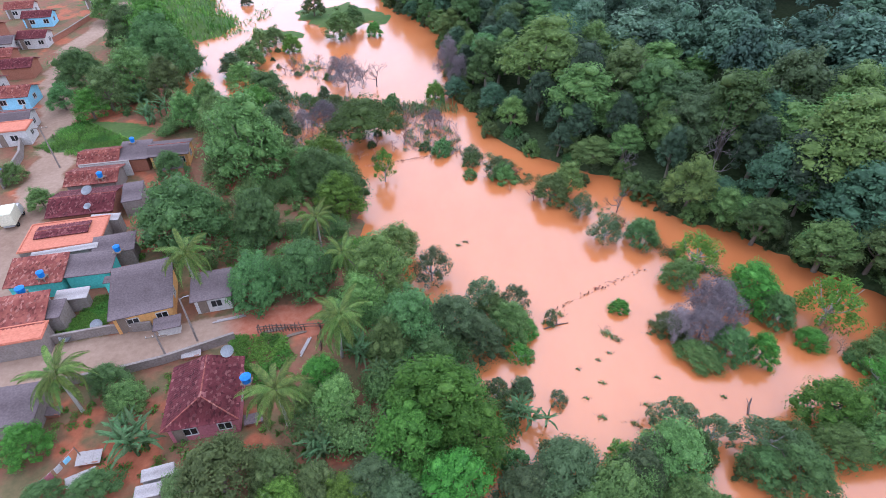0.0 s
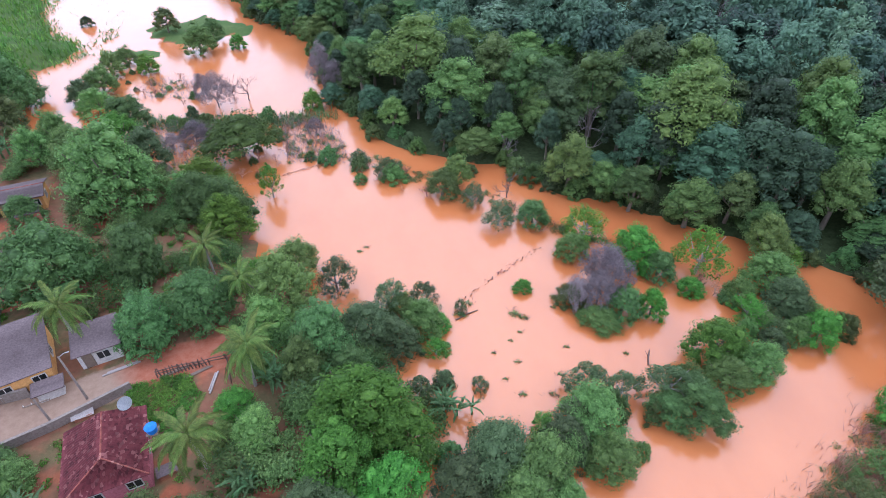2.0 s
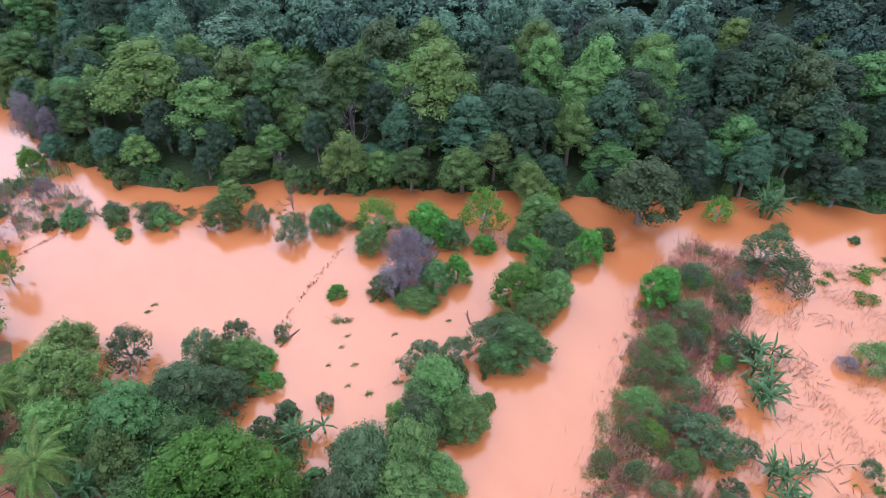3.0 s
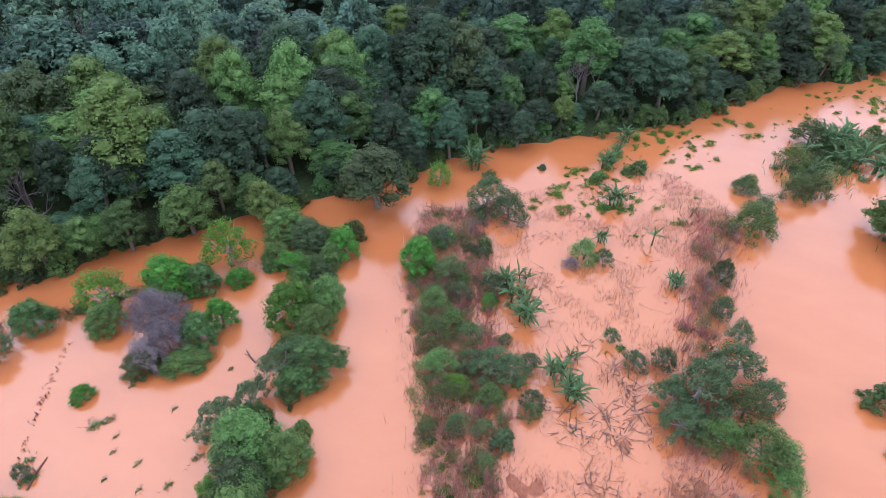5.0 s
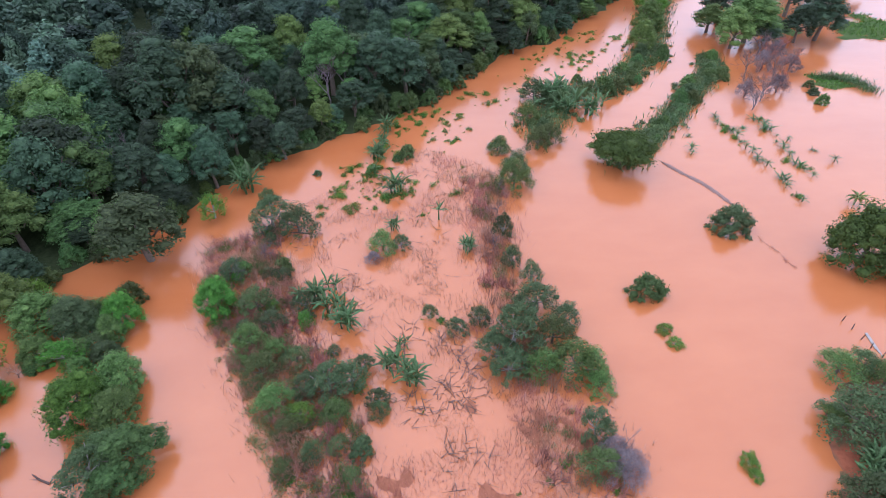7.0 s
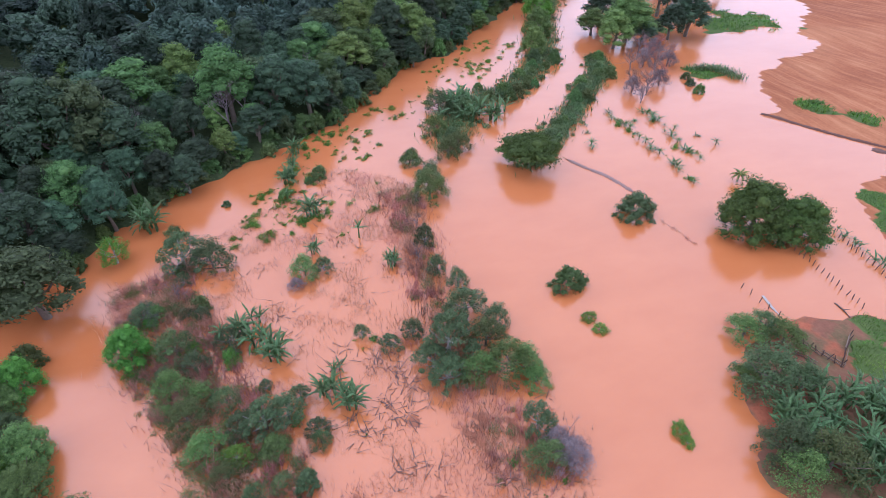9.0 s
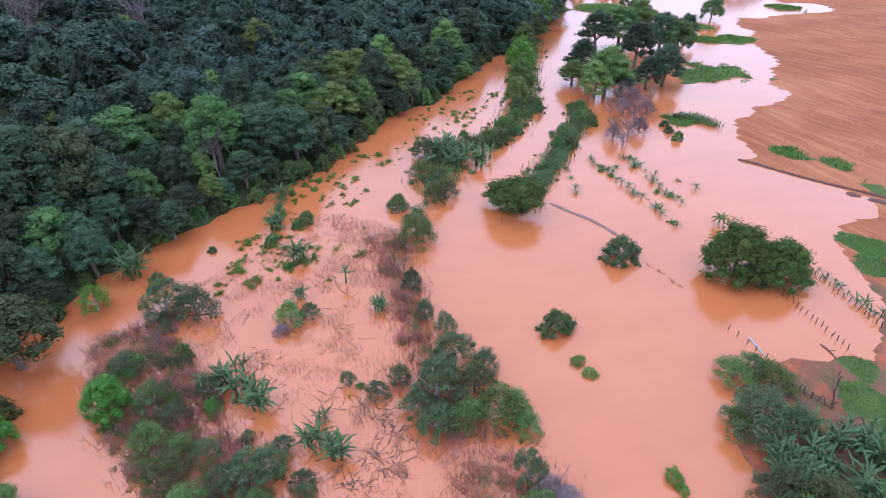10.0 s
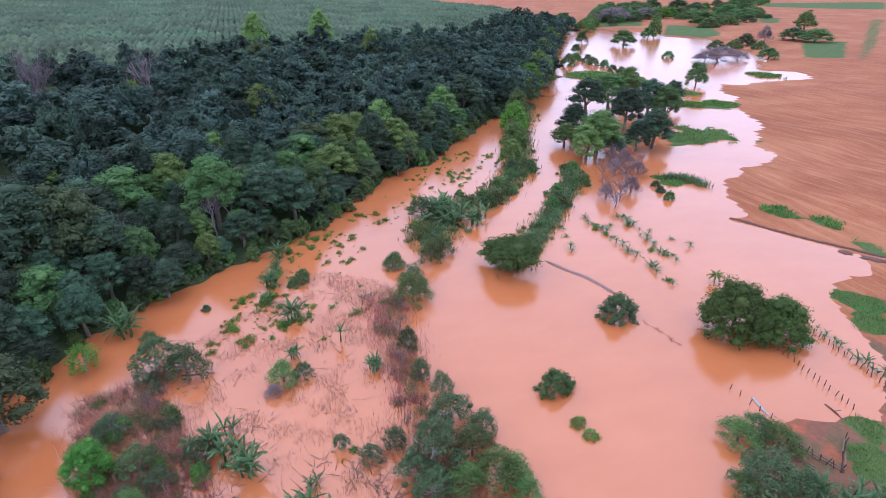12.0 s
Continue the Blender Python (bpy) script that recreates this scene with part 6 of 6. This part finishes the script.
# raised dark roof on the orange terrace
house(-47.8, 49.9, 5.7, 2.2, 17, 2.6, 0.18, "gable", TILE_DARK, "grey", "narrow maroon tile roof raised over the terrace", over=0.1, doors=False)


def wall_run(pts, high, thick, label, mat=None):
    """A garden wall of straight bays with a coping."""
    root = new("garden_wall")
    z0 = height_at(*pts[0])
    root.matrix_basis = pose(pts[0][0], pts[0][1], z0)
    for (ax, ay), (bx, by) in zip(pts, pts[1:]):
        n = max(1, int(math.hypot(bx - ax, by - ay) / 3))
        for i in range(n):
            k0, k1 = i / n, (i + 1) / n
            px, py, qx, qy = ax + (bx - ax) * k0, ay + (by - ay) * k0, ax + (bx - ax) * k1, ay + (by - ay) * k1
            long = math.hypot(qx - px, qy - py)
            z = height_at((px + qx) / 2, (py + qy) / 2)
            bm = bmesh.new()
            box(bm, 0, 0, high / 2 - 0.2, long - 0.01, thick, high + 0.4)
            ob = part("bay", bm, mat or WALLS["grey"], root)
            ob.matrix_local = Matrix.Translation((-pts[0][0], -pts[0][1], -z0)) @ pose((px + qx) / 2, (py + qy) / 2, z, 0, 0, math.degrees(math.atan2(qy - py, qx - px)))
            bm = bmesh.new()
            box(bm, 0, 0, high + 0.04, long, thick + 0.08, 0.08)
            part("coping", bm, WALLS["grey"], ob)
    return tagged(root, label, "wall", "garden walls")


wall_run([(-45.6, 33.0), (-40.8, 34.6), (-35.8, 36.2), (-31.6, 36.9)], 1.1, 0.2, "low grey rendered wall along the lower street")
wall_run([(-32.0, 31.2), (-28.6, 32.6), (-26.0, 34.0), (-22.6, 35.9)], 1.0, 0.2, "low grey yard wall before the pink house")
wall_run([(-42.5, 28.0), (-37.0, 29.6), (-32.5, 31.0)], 1.0, 0.2, "dark stained wall beside the lower street")
wall_run([(-64.8, 62.0), (-67.6, 70.5), (-72.6, 78.5), (-77.0, 86.2)], 1.3, 0.22, "grey wall along the main street")
wall_run([(-93.6, 118.0), (-93.8, 128.0), (-95.0, 146.0)], 1.1, 0.22, "brick wall beside the upper street", WALLS["brick"])
wall_run([(-54.6, 64.9), (-48.2, 66.6)], 2.4, 0.25, "pale party wall between two roofs", WALLS["white"])


# ---------------------------------------------------------------- village things
def water_tank(x, y, z, r=0.62):
    root = new("water_tank")
    r *= 0.85
    bm = bmesh.new()
    bmesh.ops.create_cone(bm, cap_ends=True, segments=20, radius1=r * 0.82, radius2=r, depth=0.75, matrix=Matrix.Translation((0, 0, 0.95)))
    part("barrel", bm, TANK_BLUE, root)
    bm = bmesh.new()
    bmesh.ops.create_cone(bm, cap_ends=True, segments=20, radius1=r * 1.05, radius2=r * 0.35, depth=0.22, matrix=Matrix.Translation((0, 0, 1.44)))
    part("lid", bm, TANK_BLUE, root)
    for i in range(4):
        bm = bmesh.new()
        a = i * math.pi / 2 + 0.78
        box(bm, 0.5 * math.cos(a), 0.5 * math.sin(a), 0.27, 0.1, 0.1, 0.6)
        part("leg", bm, WOOD, root)
    bm = bmesh.new()
    box(bm, 0, 0, 0.55, 1.0, 1.0, 0.06)
    part("platform", bm, WOOD, root)
    root.matrix_basis = pose(x, y, z) @ Matrix.Diagonal((0.9, 0.9, 0.85, 1))
    return tagged(root, "round blue plastic water tank on a wooden stand", "water tank", "water tanks")


def dish(x, y, z, r, turn):
    root = new("satellite_dish")
    n, rings = 20, 5
    v, f = [(0, 0, 0)], []
    for j in range(1, rings + 1):
        for i in range(n):
            a, q = i * 2 * math.pi / n, r * j / rings
            v.append((q * math.cos(a), q * math.sin(a), 0.35 * q * q / r))
    bm = bmesh.new()
    vs = [bm.verts.new(p) for p in v]
    for i in range(n):
        bm.faces.new((vs[0], vs[1 + i], vs[1 + (i + 1) % n]))
        for j in range(rings - 1):
            a, b = 1 + j * n, 1 + (j + 1) * n
            bm.faces.new((vs[a + i], vs[b + i], vs[b + (i + 1) % n], vs[a + (i + 1) % n]))
    bmesh.ops.solidify(bm, geom=bm.faces[:], thickness=0.02)
    ob = part("reflector", bm, METAL, root)
    ob.matrix_local = pose(0, 0, 0.75, 28, 0, 0)
    part("mast", raw_mesh("mast", *tube([(0, 0, -0.1), (0, 0, 0.76)], [0.04, 0.04], 6)), METAL, root)
    part("feed", raw_mesh("feed", *tube([(0, 0, 0.75), (0, -r * 0.35, 0.75 + r * 0.6)], [0.02, 0.02], 5)), METAL, root)
    root.matrix_basis = pose(x, y, z, 0, 0, turn)
    return tagged(root, "grey mesh satellite dish on a short mast", "satellite dish", "satellite dishes")


for x, y, r in ((-18.6, 28.9, 0.62), (-39.0, 46.0, 0.5), (-49.3, 61.4, 0.5), (-49.6, 71.2, 0.45), (-45.0, 41.4, 0.5), (-45.6, 38.9, 0.6), (-64.5, 62.5, 0.6)):
    water_tank(x, y, height_at(x, y) + (2.2 if r > 0.61 else 2.4), r)
for x, y, z, r, a in ((-21.3, 31.9, 4.75, 0.6, 10), (-39.6, 34.9, 2.4, 0.55, 40), (-37.2, 36.6, 2.5, 0.6, 20), (-48.6, 57.2, 5.1, 0.7, 0), (-47.0, 54.2, 4.8, 0.45, 0)):
    dish(x, y, z, r, a)


def utility_pole(x, y, tall, arm):
    root = new("utility_pole")
    part("post", raw_mesh("post", *tube([(0, 0, -0.5), (0, 0, tall)], [0.13, 0.08], 8)), WALLS["grey"], root)
    if arm:
        bm = bmesh.new()
        box(bm, 0, 0, tall - 0.5, 2.0, 0.09, 0.11)
        part("crossarm", bm, WOOD, root)
        for s in (-0.9, -0.3, 0.3, 0.9):
            part("insulator", raw_mesh("insulator", *tube([(s, 0, tall - 0.45), (s, 0, tall - 0.27)], [0.04, 0.03], 6)), WALLS["white"], root)
    else:
        part("lamp_arm", raw_mesh("lamp_arm", *tube([(0, 0, tall - 0.1), (0.5, 0, tall + 0.2), (0.9, 0, tall + 0.2)], [0.03, 0.03, 0.05], 6)), METAL, root)
    root.matrix_basis = pose(x, y, height_at(x, y), 0, 0, 15)
    return tagged(root, "thin grey utility pole beside the dirt street", "utility pole", "utility poles")


utility_pole(-60.3, 68.1, 7.0, True)
utility_pole(-26.5, 35.6, 6.0, False)
utility_pole(-28.4, 33.0, 4.0, True)
utility_pole(-55.6, 44.0, 7.0, True)


def box_truck(x, y, turn):
    root = new("box_truck")
    for name, mat, args in (("cargo_box", WALLS["cream"], (0, -0.7, 1.75, 2.0, 3.2, 2.0)), ("chassis", METAL, (0, 0, 0.6, 1.5, 4.8, 0.25))):
        bm = bmesh.new()
        box(bm, *args)
        bmesh.ops.bevel(bm, geom=bm.edges[:], offset=0.05, segments=2, affect="EDGES")
        part(name, bm, mat, root)
    cab = prism([(-0.75, 0.55), (0.75, 0.55), (0.7, 1.3), (0.2, 2.1), (-0.75, 2.1)], 1.9)
    ob = part("cab", cab, WALLS["white"], root)
    ob.matrix_local = pose(0, 1.75, 0)
    bm = bmesh.new()
    box(bm, 0, 0.5, 1.72, 1.6, 0.03, 0.6, pose(0, 0, 0, 0, 0, 0))
    part("windscreen", bm, GLASS, ob)
    for sx in (-0.85, 0.85):
        for sy in (-1.5, 1.7):
            part("wheel", raw_mesh("wheel", *tube([(sx - 0.12, sy, 0.38), (sx + 0.12, sy, 0.38)], [0.38, 0.38], 14)), GLASS, root)
    root.matrix_basis = pose(x, y, height_at(x, y), 0, 0, turn) @ Matrix.Diagonal((0.85, 0.8, 0.85, 1))
    return tagged(root, "small cream box truck parked on the dirt street", "truck")


box_truck(-58.2, 54.6, 20)

# sheets of metal, planks and washing in the yards
for x, y, w, d, a, mat, label in ((-30.3, 22.4, 1.9, 1.2, 15, SHEET_WHITE, "loose pale roofing sheet in a yard"), (-30.0, 20.7, 2.2, 0.9, 35, SHEET_WHITE, "loose white board lying in a yard"),
                                  (-17.8, 26.6, 1.6, 1.0, 20, SHEET_GREY, "grey slab beside the pink house"), (-26.2, 33.6, 1.8, 0.9, 20, SHEET_WHITE, "pale slab by the yard gate"), (-36.0, 26.6, 1.6, 0.9, 10, SHEET_GREY, "grey sheet leaning in a yard")):
    bm = bmesh.new()
    for i in range(6):
        box(bm, (i - 2.5) * w / 6, 0, 0.03 * (i % 2), w / 6, d, 0.04)
    ob = part("roofing_sheet", bm, mat, None)
    ob.matrix_basis = pose(x, y, height_at(x, y) + 0.45, 8, 4, a)
    tagged(ob, label, "sheet", "loose sheets")
    for s in (-0.4, 0.4):
        bm = bmesh.new()
        box(bm, 0, s * d, 0.2, w * 0.8, 0.1, 0.44)
        prop = part("prop_block", bm, WALLS["brick"], None)
        prop.matrix_basis = pose(x, y, height_at(x, y) - 0.01, 0, 0, a)
        tagged(prop, "bare brick block under a loose sheet", "block", "prop blocks")
for x, y, a, s in ((-24.2, 38.6, 20, 3.4), (-15.2, 35.2, 80, 2.6), (-17.4, 36.4, 25, 4.0), (-19.0, 37.2, 20, 3.0), (-20.8, 42.6, 30, 1.6)):
    bm = bmesh.new()
    box(bm, 0, 0, 0.08, s, 0.16, 0.1)
    box(bm, 0.1, 0.2, 0.06, s * 0.8, 0.12, 0.08)
    ob = part("plank", bm, SHEET_WHITE if s == 3.4 or s == 2.6 else WOOD, None)
    ob.matrix_basis = pose(x, y, height_at(x, y), 0, 0, a)
    tagged(ob, "weathered board lying on the red earth", "plank", "loose planks")

bm = bmesh.new()
for i in range(3):
    box(bm, 0.2 * i, (i - 1) * 0.14, 0.02 * i, 3.4 - 0.5 * i, 0.12, 0.06)
ob = part("board", bm, BARK_PALE, None)
ob.matrix_basis = pose(33.4, -51.6, 0.02, 2, 0, -14)
tagged(ob, "pale wooden boards floating at the south bank", "boards")
# broken yard fence on the south bank
for i in range(16):
    a = (28.2 - 0.62 * i, -49.6 - 0.18 * i) if i < 9 else (23.4 + 0.5 * (i - 9), -51.4 - 0.75 * (i - 9))
    ob = new("fence_post", POST[i % 3])
    ob.matrix_basis = pose(a[0], a[1], height_at(*a) + 0.1, rng.uniform(-14, 14), rng.uniform(-14, 14), 0)
    tagged(ob, "weathered grey post of a broken yard fence", "fence post", "yard fence posts")
for x, y, a, s in ((26.5, -50.2, 8, 2.6), (24.2, -50.9, 15, 2.4), (23.9, -52.6, -55, 2.8), (25.6, -54.6, -57, 2.6), (26.2, -48.0, 40, 1.6), (24.8, -48.6, 20, 1.2)):
    bm = bmesh.new()
    box(bm, 0, 0, 0.5, s, 0.05, 0.12)
    box(bm, 0, 0.02, 0.16, s, 0.05, 0.12)
    box(bm, 0, 0, 0.25, 0.08, 0.04, 0.6)
    ob = part("fence_rail", bm, WOOD, None)
    ob.matrix_basis = pose(x, y, height_at(x, y) + 0.02, rng.uniform(-12, 12), 0, a)
    tagged(ob, "grey broken fence rails on the red bank", "fence rail", "yard fence rails")

# stick fence of the kitchen garden
for i in range(22):
    k = i / 21
    a = (-20.6 + 6.6 * k, 36.9 + 0.9 * k) if i < 16 else (-14.2 + 0.12 * (i - 16), 37.6 - 0.55 * (i - 16))
    ob = new("fence_stake", POST[i % 3])
    ob.matrix_basis = pose(a[0], a[1], height_at(*a) + 0.05, rng.uniform(-16, 16), rng.uniform(-16, 16), rng.uniform(0, 360))
    tagged(ob, "dark crooked stake of a garden fence", "fence stake", "garden fence stakes")
for x, y, a, length in ((-18.6, 37.2, 8, 4.2), (-15.6, 37.5, 9, 3.4), (-13.9, 36.2, -80, 3.0)):
    ob = new("fence_rail", raw_mesh("fence_rail", *join([tube([(-length / 2, 0, h), (0, 0.05, h + 0.06), (length / 2, 0, h - 0.03)], [0.05, 0.06, 0.04], 5) for h in (0.45, 0.8)])))
    ob.data.materials.append(DEADWOOD)
    ob.matrix_basis = pose(x, y, height_at(x, y), 0, 0, a)
    tagged(ob, "dark rough pole rails of a garden fence", "fence rail", "garden fence rails")

# kitchen garden and yard grass
rng = np.random.RandomState(77)
x, y = scatter([(-21.5, 33.0), (-23.5, 36.2), (-18, 36.6), (-16.0, 33.6), (-18, 30.0), (-19.8, 31.0)], 240, rng)
x2, y2 = scatter([(-41.6, 35.0), (-37, 36.8), (-37.0, 40.6), (-39.6, 41.6), (-40.4, 38.5)], 330, rng)
x4, y4 = scatter([(-40, 22), (-30, 19), (-14, 16), (-12, 24), (-16, 30), (-27, 33), (-38, 29)], 130, rng)
x5, y5 = scatter([(-38, 44), (-22, 44), (-12, 48), (-18, 62), (-38, 66), (-42, 60)], 260, rng)
x3, y3 = scatter([(-66, 82), (-54, 76), (-50, 74), (-62, 74.5)], 220, rng)
x, y = np.concatenate([x, x2, x3, x4, x5]), np.concatenate([y, y2, y3, y4, y5])
me = raw_mesh("garden_plants", *tuft_cloud(x, y, rng.uniform(0.5, 1.2, len(x)), 60, 0.2, rng, z=2.5))
me.materials.append(LEAF_WEED)
tagged(new("garden_plants", me), "bright green garden plants and weeds in the yards", "garden plants", kind="stuff")
# understorey between the trees of the village bank
x, y = scatter([(-14, 44), (-6, 45), (4, 35), (6, 26), (4, 20), (-14, 18), (-13, 30)], 70, rng)
x6, y6 = scatter([(-33, 57), (-30, 46), (-22, 46), (-12, 48), (-15, 58), (-22, 66), (-34, 64)], 46, rng)
x2, y2 = scatter([(-44, 94), (-28, 79), (-16, 70), (-15, 58), (-30, 58), (-40, 74), (-62, 84), (-66, 96), (-58, 100)], 60, rng)
x, y = np.concatenate([x, x2, x6]), np.concatenate([y, y2, y6])
size = rng.uniform(1.6, 4.0, len(x))
z = zones(x, y)[0]
pieces = []
for level in range(4):
    at = rng.uniform(-0.3, 0.3, (2, len(x))) * size
    pieces += [tuft_cloud([px], [py], [s * 0.75], 42, 0.26, rng, pz + s * 0.16 * level) for px, py, s, pz in zip(x + at[0], y + at[1], size, z)]
me = raw_mesh("undergrowth", *join(pieces))
me.materials.append(LEAF_UNDER)
tagged(new("undergrowth", me), "leafy undergrowth below the trees of the village bank", "undergrowth", kind="stuff")


def clothesline(x, y, turn):
    """Two posts, a line and washing on it."""
    root = new("clothesline")
    for s in (-1.6, 1.6):
        part("post", raw_mesh("post", *tube([(s, 0, -0.3), (s, 0, 1.8)], [0.05, 0.04], 6)), WOOD, root)
    part("line", raw_mesh("line", *tube([(-1.6, 0, 1.75), (0, 0, 1.6), (1.6, 0, 1.75)], [0.012, 0.012, 0.012], 4)), METAL, root)
    for i, mat in enumerate((WALLS["pink"], WALLS["white"], WALLS["blue"])):
        bm = bmesh.new()
        box(bm, -0.9 + 0.8 * i, 0, 1.25, 0.55, 0.03, 0.75 - 0.1 * i)
        part("cloth", bm, mat, root, ("pink cloth", "white cloth", "pale blue cloth")[i])
    root.matrix_basis = pose(x, y, height_at(x, y), 0, 0, turn)
    return tagged(root, "clothesline with pink and white washing in a yard", "clothesline")


clothesline(-31.6, 21.0, 70)

# more banana plants crowding the south bank
rng = np.random.RandomState(91)
x, y = scatter([(22, -41), (24, -46), (21, -51), (15, -52), (8, -48), (9, -40), (15, -37.5)], 30, rng)
for px, py in zip(x, y):
    s = rng.uniform(2.6, 4.0)
    plant("banana", px, py, s, s * 0.85, "banana clump crowding the south bank", "banana plant", "banana plants", variant=int(rng.randint(4)))
x, y = scatter([(32, -56), (30, -64), (36, -74), (50, -84), (50, -94), (34, -86), (24, -72), (10, -66), (12, -54), (24, -50)], 16000, rng)
grassy = zones(x, y)[1]["turf"] + 0.5 * lumps(x, y, 1.3, 71) > 0.55
x, y = x[grassy], y[grassy]
n = len(x)
pieces = [reeds(x, y, zones(x, y)[0] - 0.03, rng.uniform(0.15, 0.5, n), rng.uniform(0.03, 0.07, n), 1.0, rng)]
for ring, n, blade in (([(-66, 84), (-52, 76), (-55, 70), (-68, 73)], 5000, 0.10), ([(-100, 210), (-55, 205), (-50, 112), (-76, 112), (-96, 160)], 9000, 0.26), ([(90, -112), (60, -120), (62, -106), (84, -100)], 2500, 0.16)):
    x, y = scatter(ring, n, rng)
    ok = zones(x, y)[1]["turf"] + 0.5 * lumps(x, y, 2.3, 71) > 0.5
    x, y = x[ok], y[ok]
    n = len(x)
    pieces.append(reeds(x, y, zones(x, y)[0] - 0.03, blade * rng.uniform(2.5, 7, n), blade * rng.uniform(0.5, 1.2, n), 1.0, rng))
for ix, iy, r, stretch in ISLETS[:6] + ISLETS[9:]:
    n = int(160 * r)
    a, k = rng.uniform(0, 6.28, n), np.sqrt(rng.rand(n)) * r * 1.15
    x, y = ix + k * np.cos(a) * stretch, iy + k * np.sin(a)
    z, zone_at = zones(x, y)
    ok = (z > -0.05) & (zone_at["turf"] > 0.3)
    x, y, z = x[ok], y[ok], z[ok]
    n, blade = len(x), 0.09 + 0.0005 * math.hypot(ix, iy)
    pieces.append(reeds(x, y, z - 0.03, blade * rng.uniform(1.5, 4.5, n), blade * rng.uniform(0.8, 1.6, n), 1.2, rng))
me = raw_mesh("grass", *join(pieces))
me.materials.append(LEAF_WEED)
tagged(new("grass", me), "rough green grass on the river banks", "grass", kind="stuff")

# two dark ruts of wet mud along the field's rim, and a grey mud bar in the flood
RUT_MUD = plain("wet_dark_mud", (0.075, 0.03, 0.018), (0.13, 0.055, 0.034), 0.8, 0.5, 0.6, 0.05)
BAR_MUD = plain("grey_silt", (0.17, 0.105, 0.085), (0.29, 0.18, 0.15), 0.9, 0.7, 0.6, 0.05)


def mud_ridge(line, wide, base, mat, label):
    """A low uneven double ridge of mud along a line."""
    line = np.array(line, float)
    n = 60
    k = np.linspace(0, len(line) - 1, n)
    px, py = np.interp(k, np.arange(len(line)), line[:, 0]), np.interp(k, np.arange(len(line)), line[:, 1])
    tx, ty = np.gradient(px), np.gradient(py)
    t = np.hypot(tx, ty)
    wide = rng.uniform(0.55, 1.2, n) * wide * np.clip(np.sin(np.linspace(0, math.pi, n)) * 4, 0.15, 1)
    z = zones(px, py)[0] if base is None else np.full(n, base)
    rows = []
    for s, h in ((-1.0, -0.12), (-0.55, 0.2), (0, 0.1), (0.55, 0.22), (1.0, -0.12)):
        rows.append(np.stack([px - ty / t * s * wide, py + tx / t * s * wide, z + h + rng.uniform(-0.04, 0.04, n)], 1))
    me = grid_mesh("mud_ridge", np.stack(rows, 0).reshape(-1, 3), 5, n)
    me.materials.append(mat)
    return tagged(new("mud_ridge", me), label, "mud ridge", kind="structure")


RIM = [(80.5, -89.6), (76, -92.2), (71, -94.2), (66, -96.6), (60, -100.0), (52, -104.5), (45, -108.5)]
mud_ridge(RIM, 1.2, None, RUT_MUD, "ridge of dark wet mud along the field's rim")
mud_ridge([(x + 1.0, y - 2.0) for x, y in RIM], 0.5, None, RUT_MUD, "ridge of dark wet mud along the field's rim")
mud_ridge([(74.6, -46.2), (70.7, -47.8), (67.3, -49.6), (64.0, -50.5), (60.9, -51.0)], 0.48, -0.04, BAR_MUD, "narrow grey-brown mud bar just above the flood")

# far bushes and trees round the upper lake
FAR_BUSHES = [(308.4, -206.7, 8.6, 5.1), (317.9, -204.4, 8.8, 5.3), (268.3, -197.2, 7.0, 4.2), (286.6, -204.3, 7.4, 4.5), (262.4, -198.6, 6.3, 3.8), (310.1, -270.7, 8.3, 5.0), (295.9, -202.6, 8.3, 5.0), (299.9, -187.1, 10.3, 7.2), (351.9, -380.6, 18.0, 9.0), (343.0, -360.7, 13.1, 6.5), (347.4, -347.3, 13.1, 6.5), (326.7, -368.5, 12.7, 6.4), (97.6, -90.0, 3.0, 1.8), (93.1, -88.7, 3.4, 2.4), (101.5, -91.6, 2.8, 1.7)]
for px, py, w, t in FAR_BUSHES:
    plant("shrub", px, py, w, t, "bush standing at the edge of the upper lake", "bush", "far bushes")
x, y = along([(540, -340), (610, -470), (680, -620), (780, -800), (900, -1000)], 70, 14, rng)
for i in range(len(x)):
    s = rng.uniform(12, 22)
    plant("broad", x[i], y[i], s, s * 0.6, "tree of the far tree line behind the lake", "far tree", "far tree line")
FAR_GREY = [(280.4, -285.3, 32.0, 9.6), (290.4, -284.1, 18.3, 5.5), (288.8, -308.2, 18.6, 5.6), (353.9, -402.5, 16.4, 13.1), (593.5, -426.8, 54.0, 16.2), (620.6, -492.5, 43.1, 12.9)]
for px, py, w, t in FAR_GREY:
    plant("grey", px, py, w, t, "leafless purple-grey thicket beside the upper lake", "bare bush", "bare bushes")
x, y = scatter([(470, -455), (560, -480), (760, -620), (700, -740), (560, -640), (500, -520)], 60, rng)
for px, py in zip(x, y):
    w = rng.uniform(11, 26)
    plant("shrub", px, py, w, w * 0.45, "dark bush of the scrub behind the far meadow", "bush", "far bushes")
x, y = scatter([(560, -380), (640, -430), (780, -540), (860, -700), (720, -570), (600, -470)], 60, rng)
for px, py in zip(x, y):
    w = rng.uniform(16, 30)
    plant("shrub", px, py, w, w * 0.5, "dark bush of the woods beyond the upper lake", "bush", "far bushes")
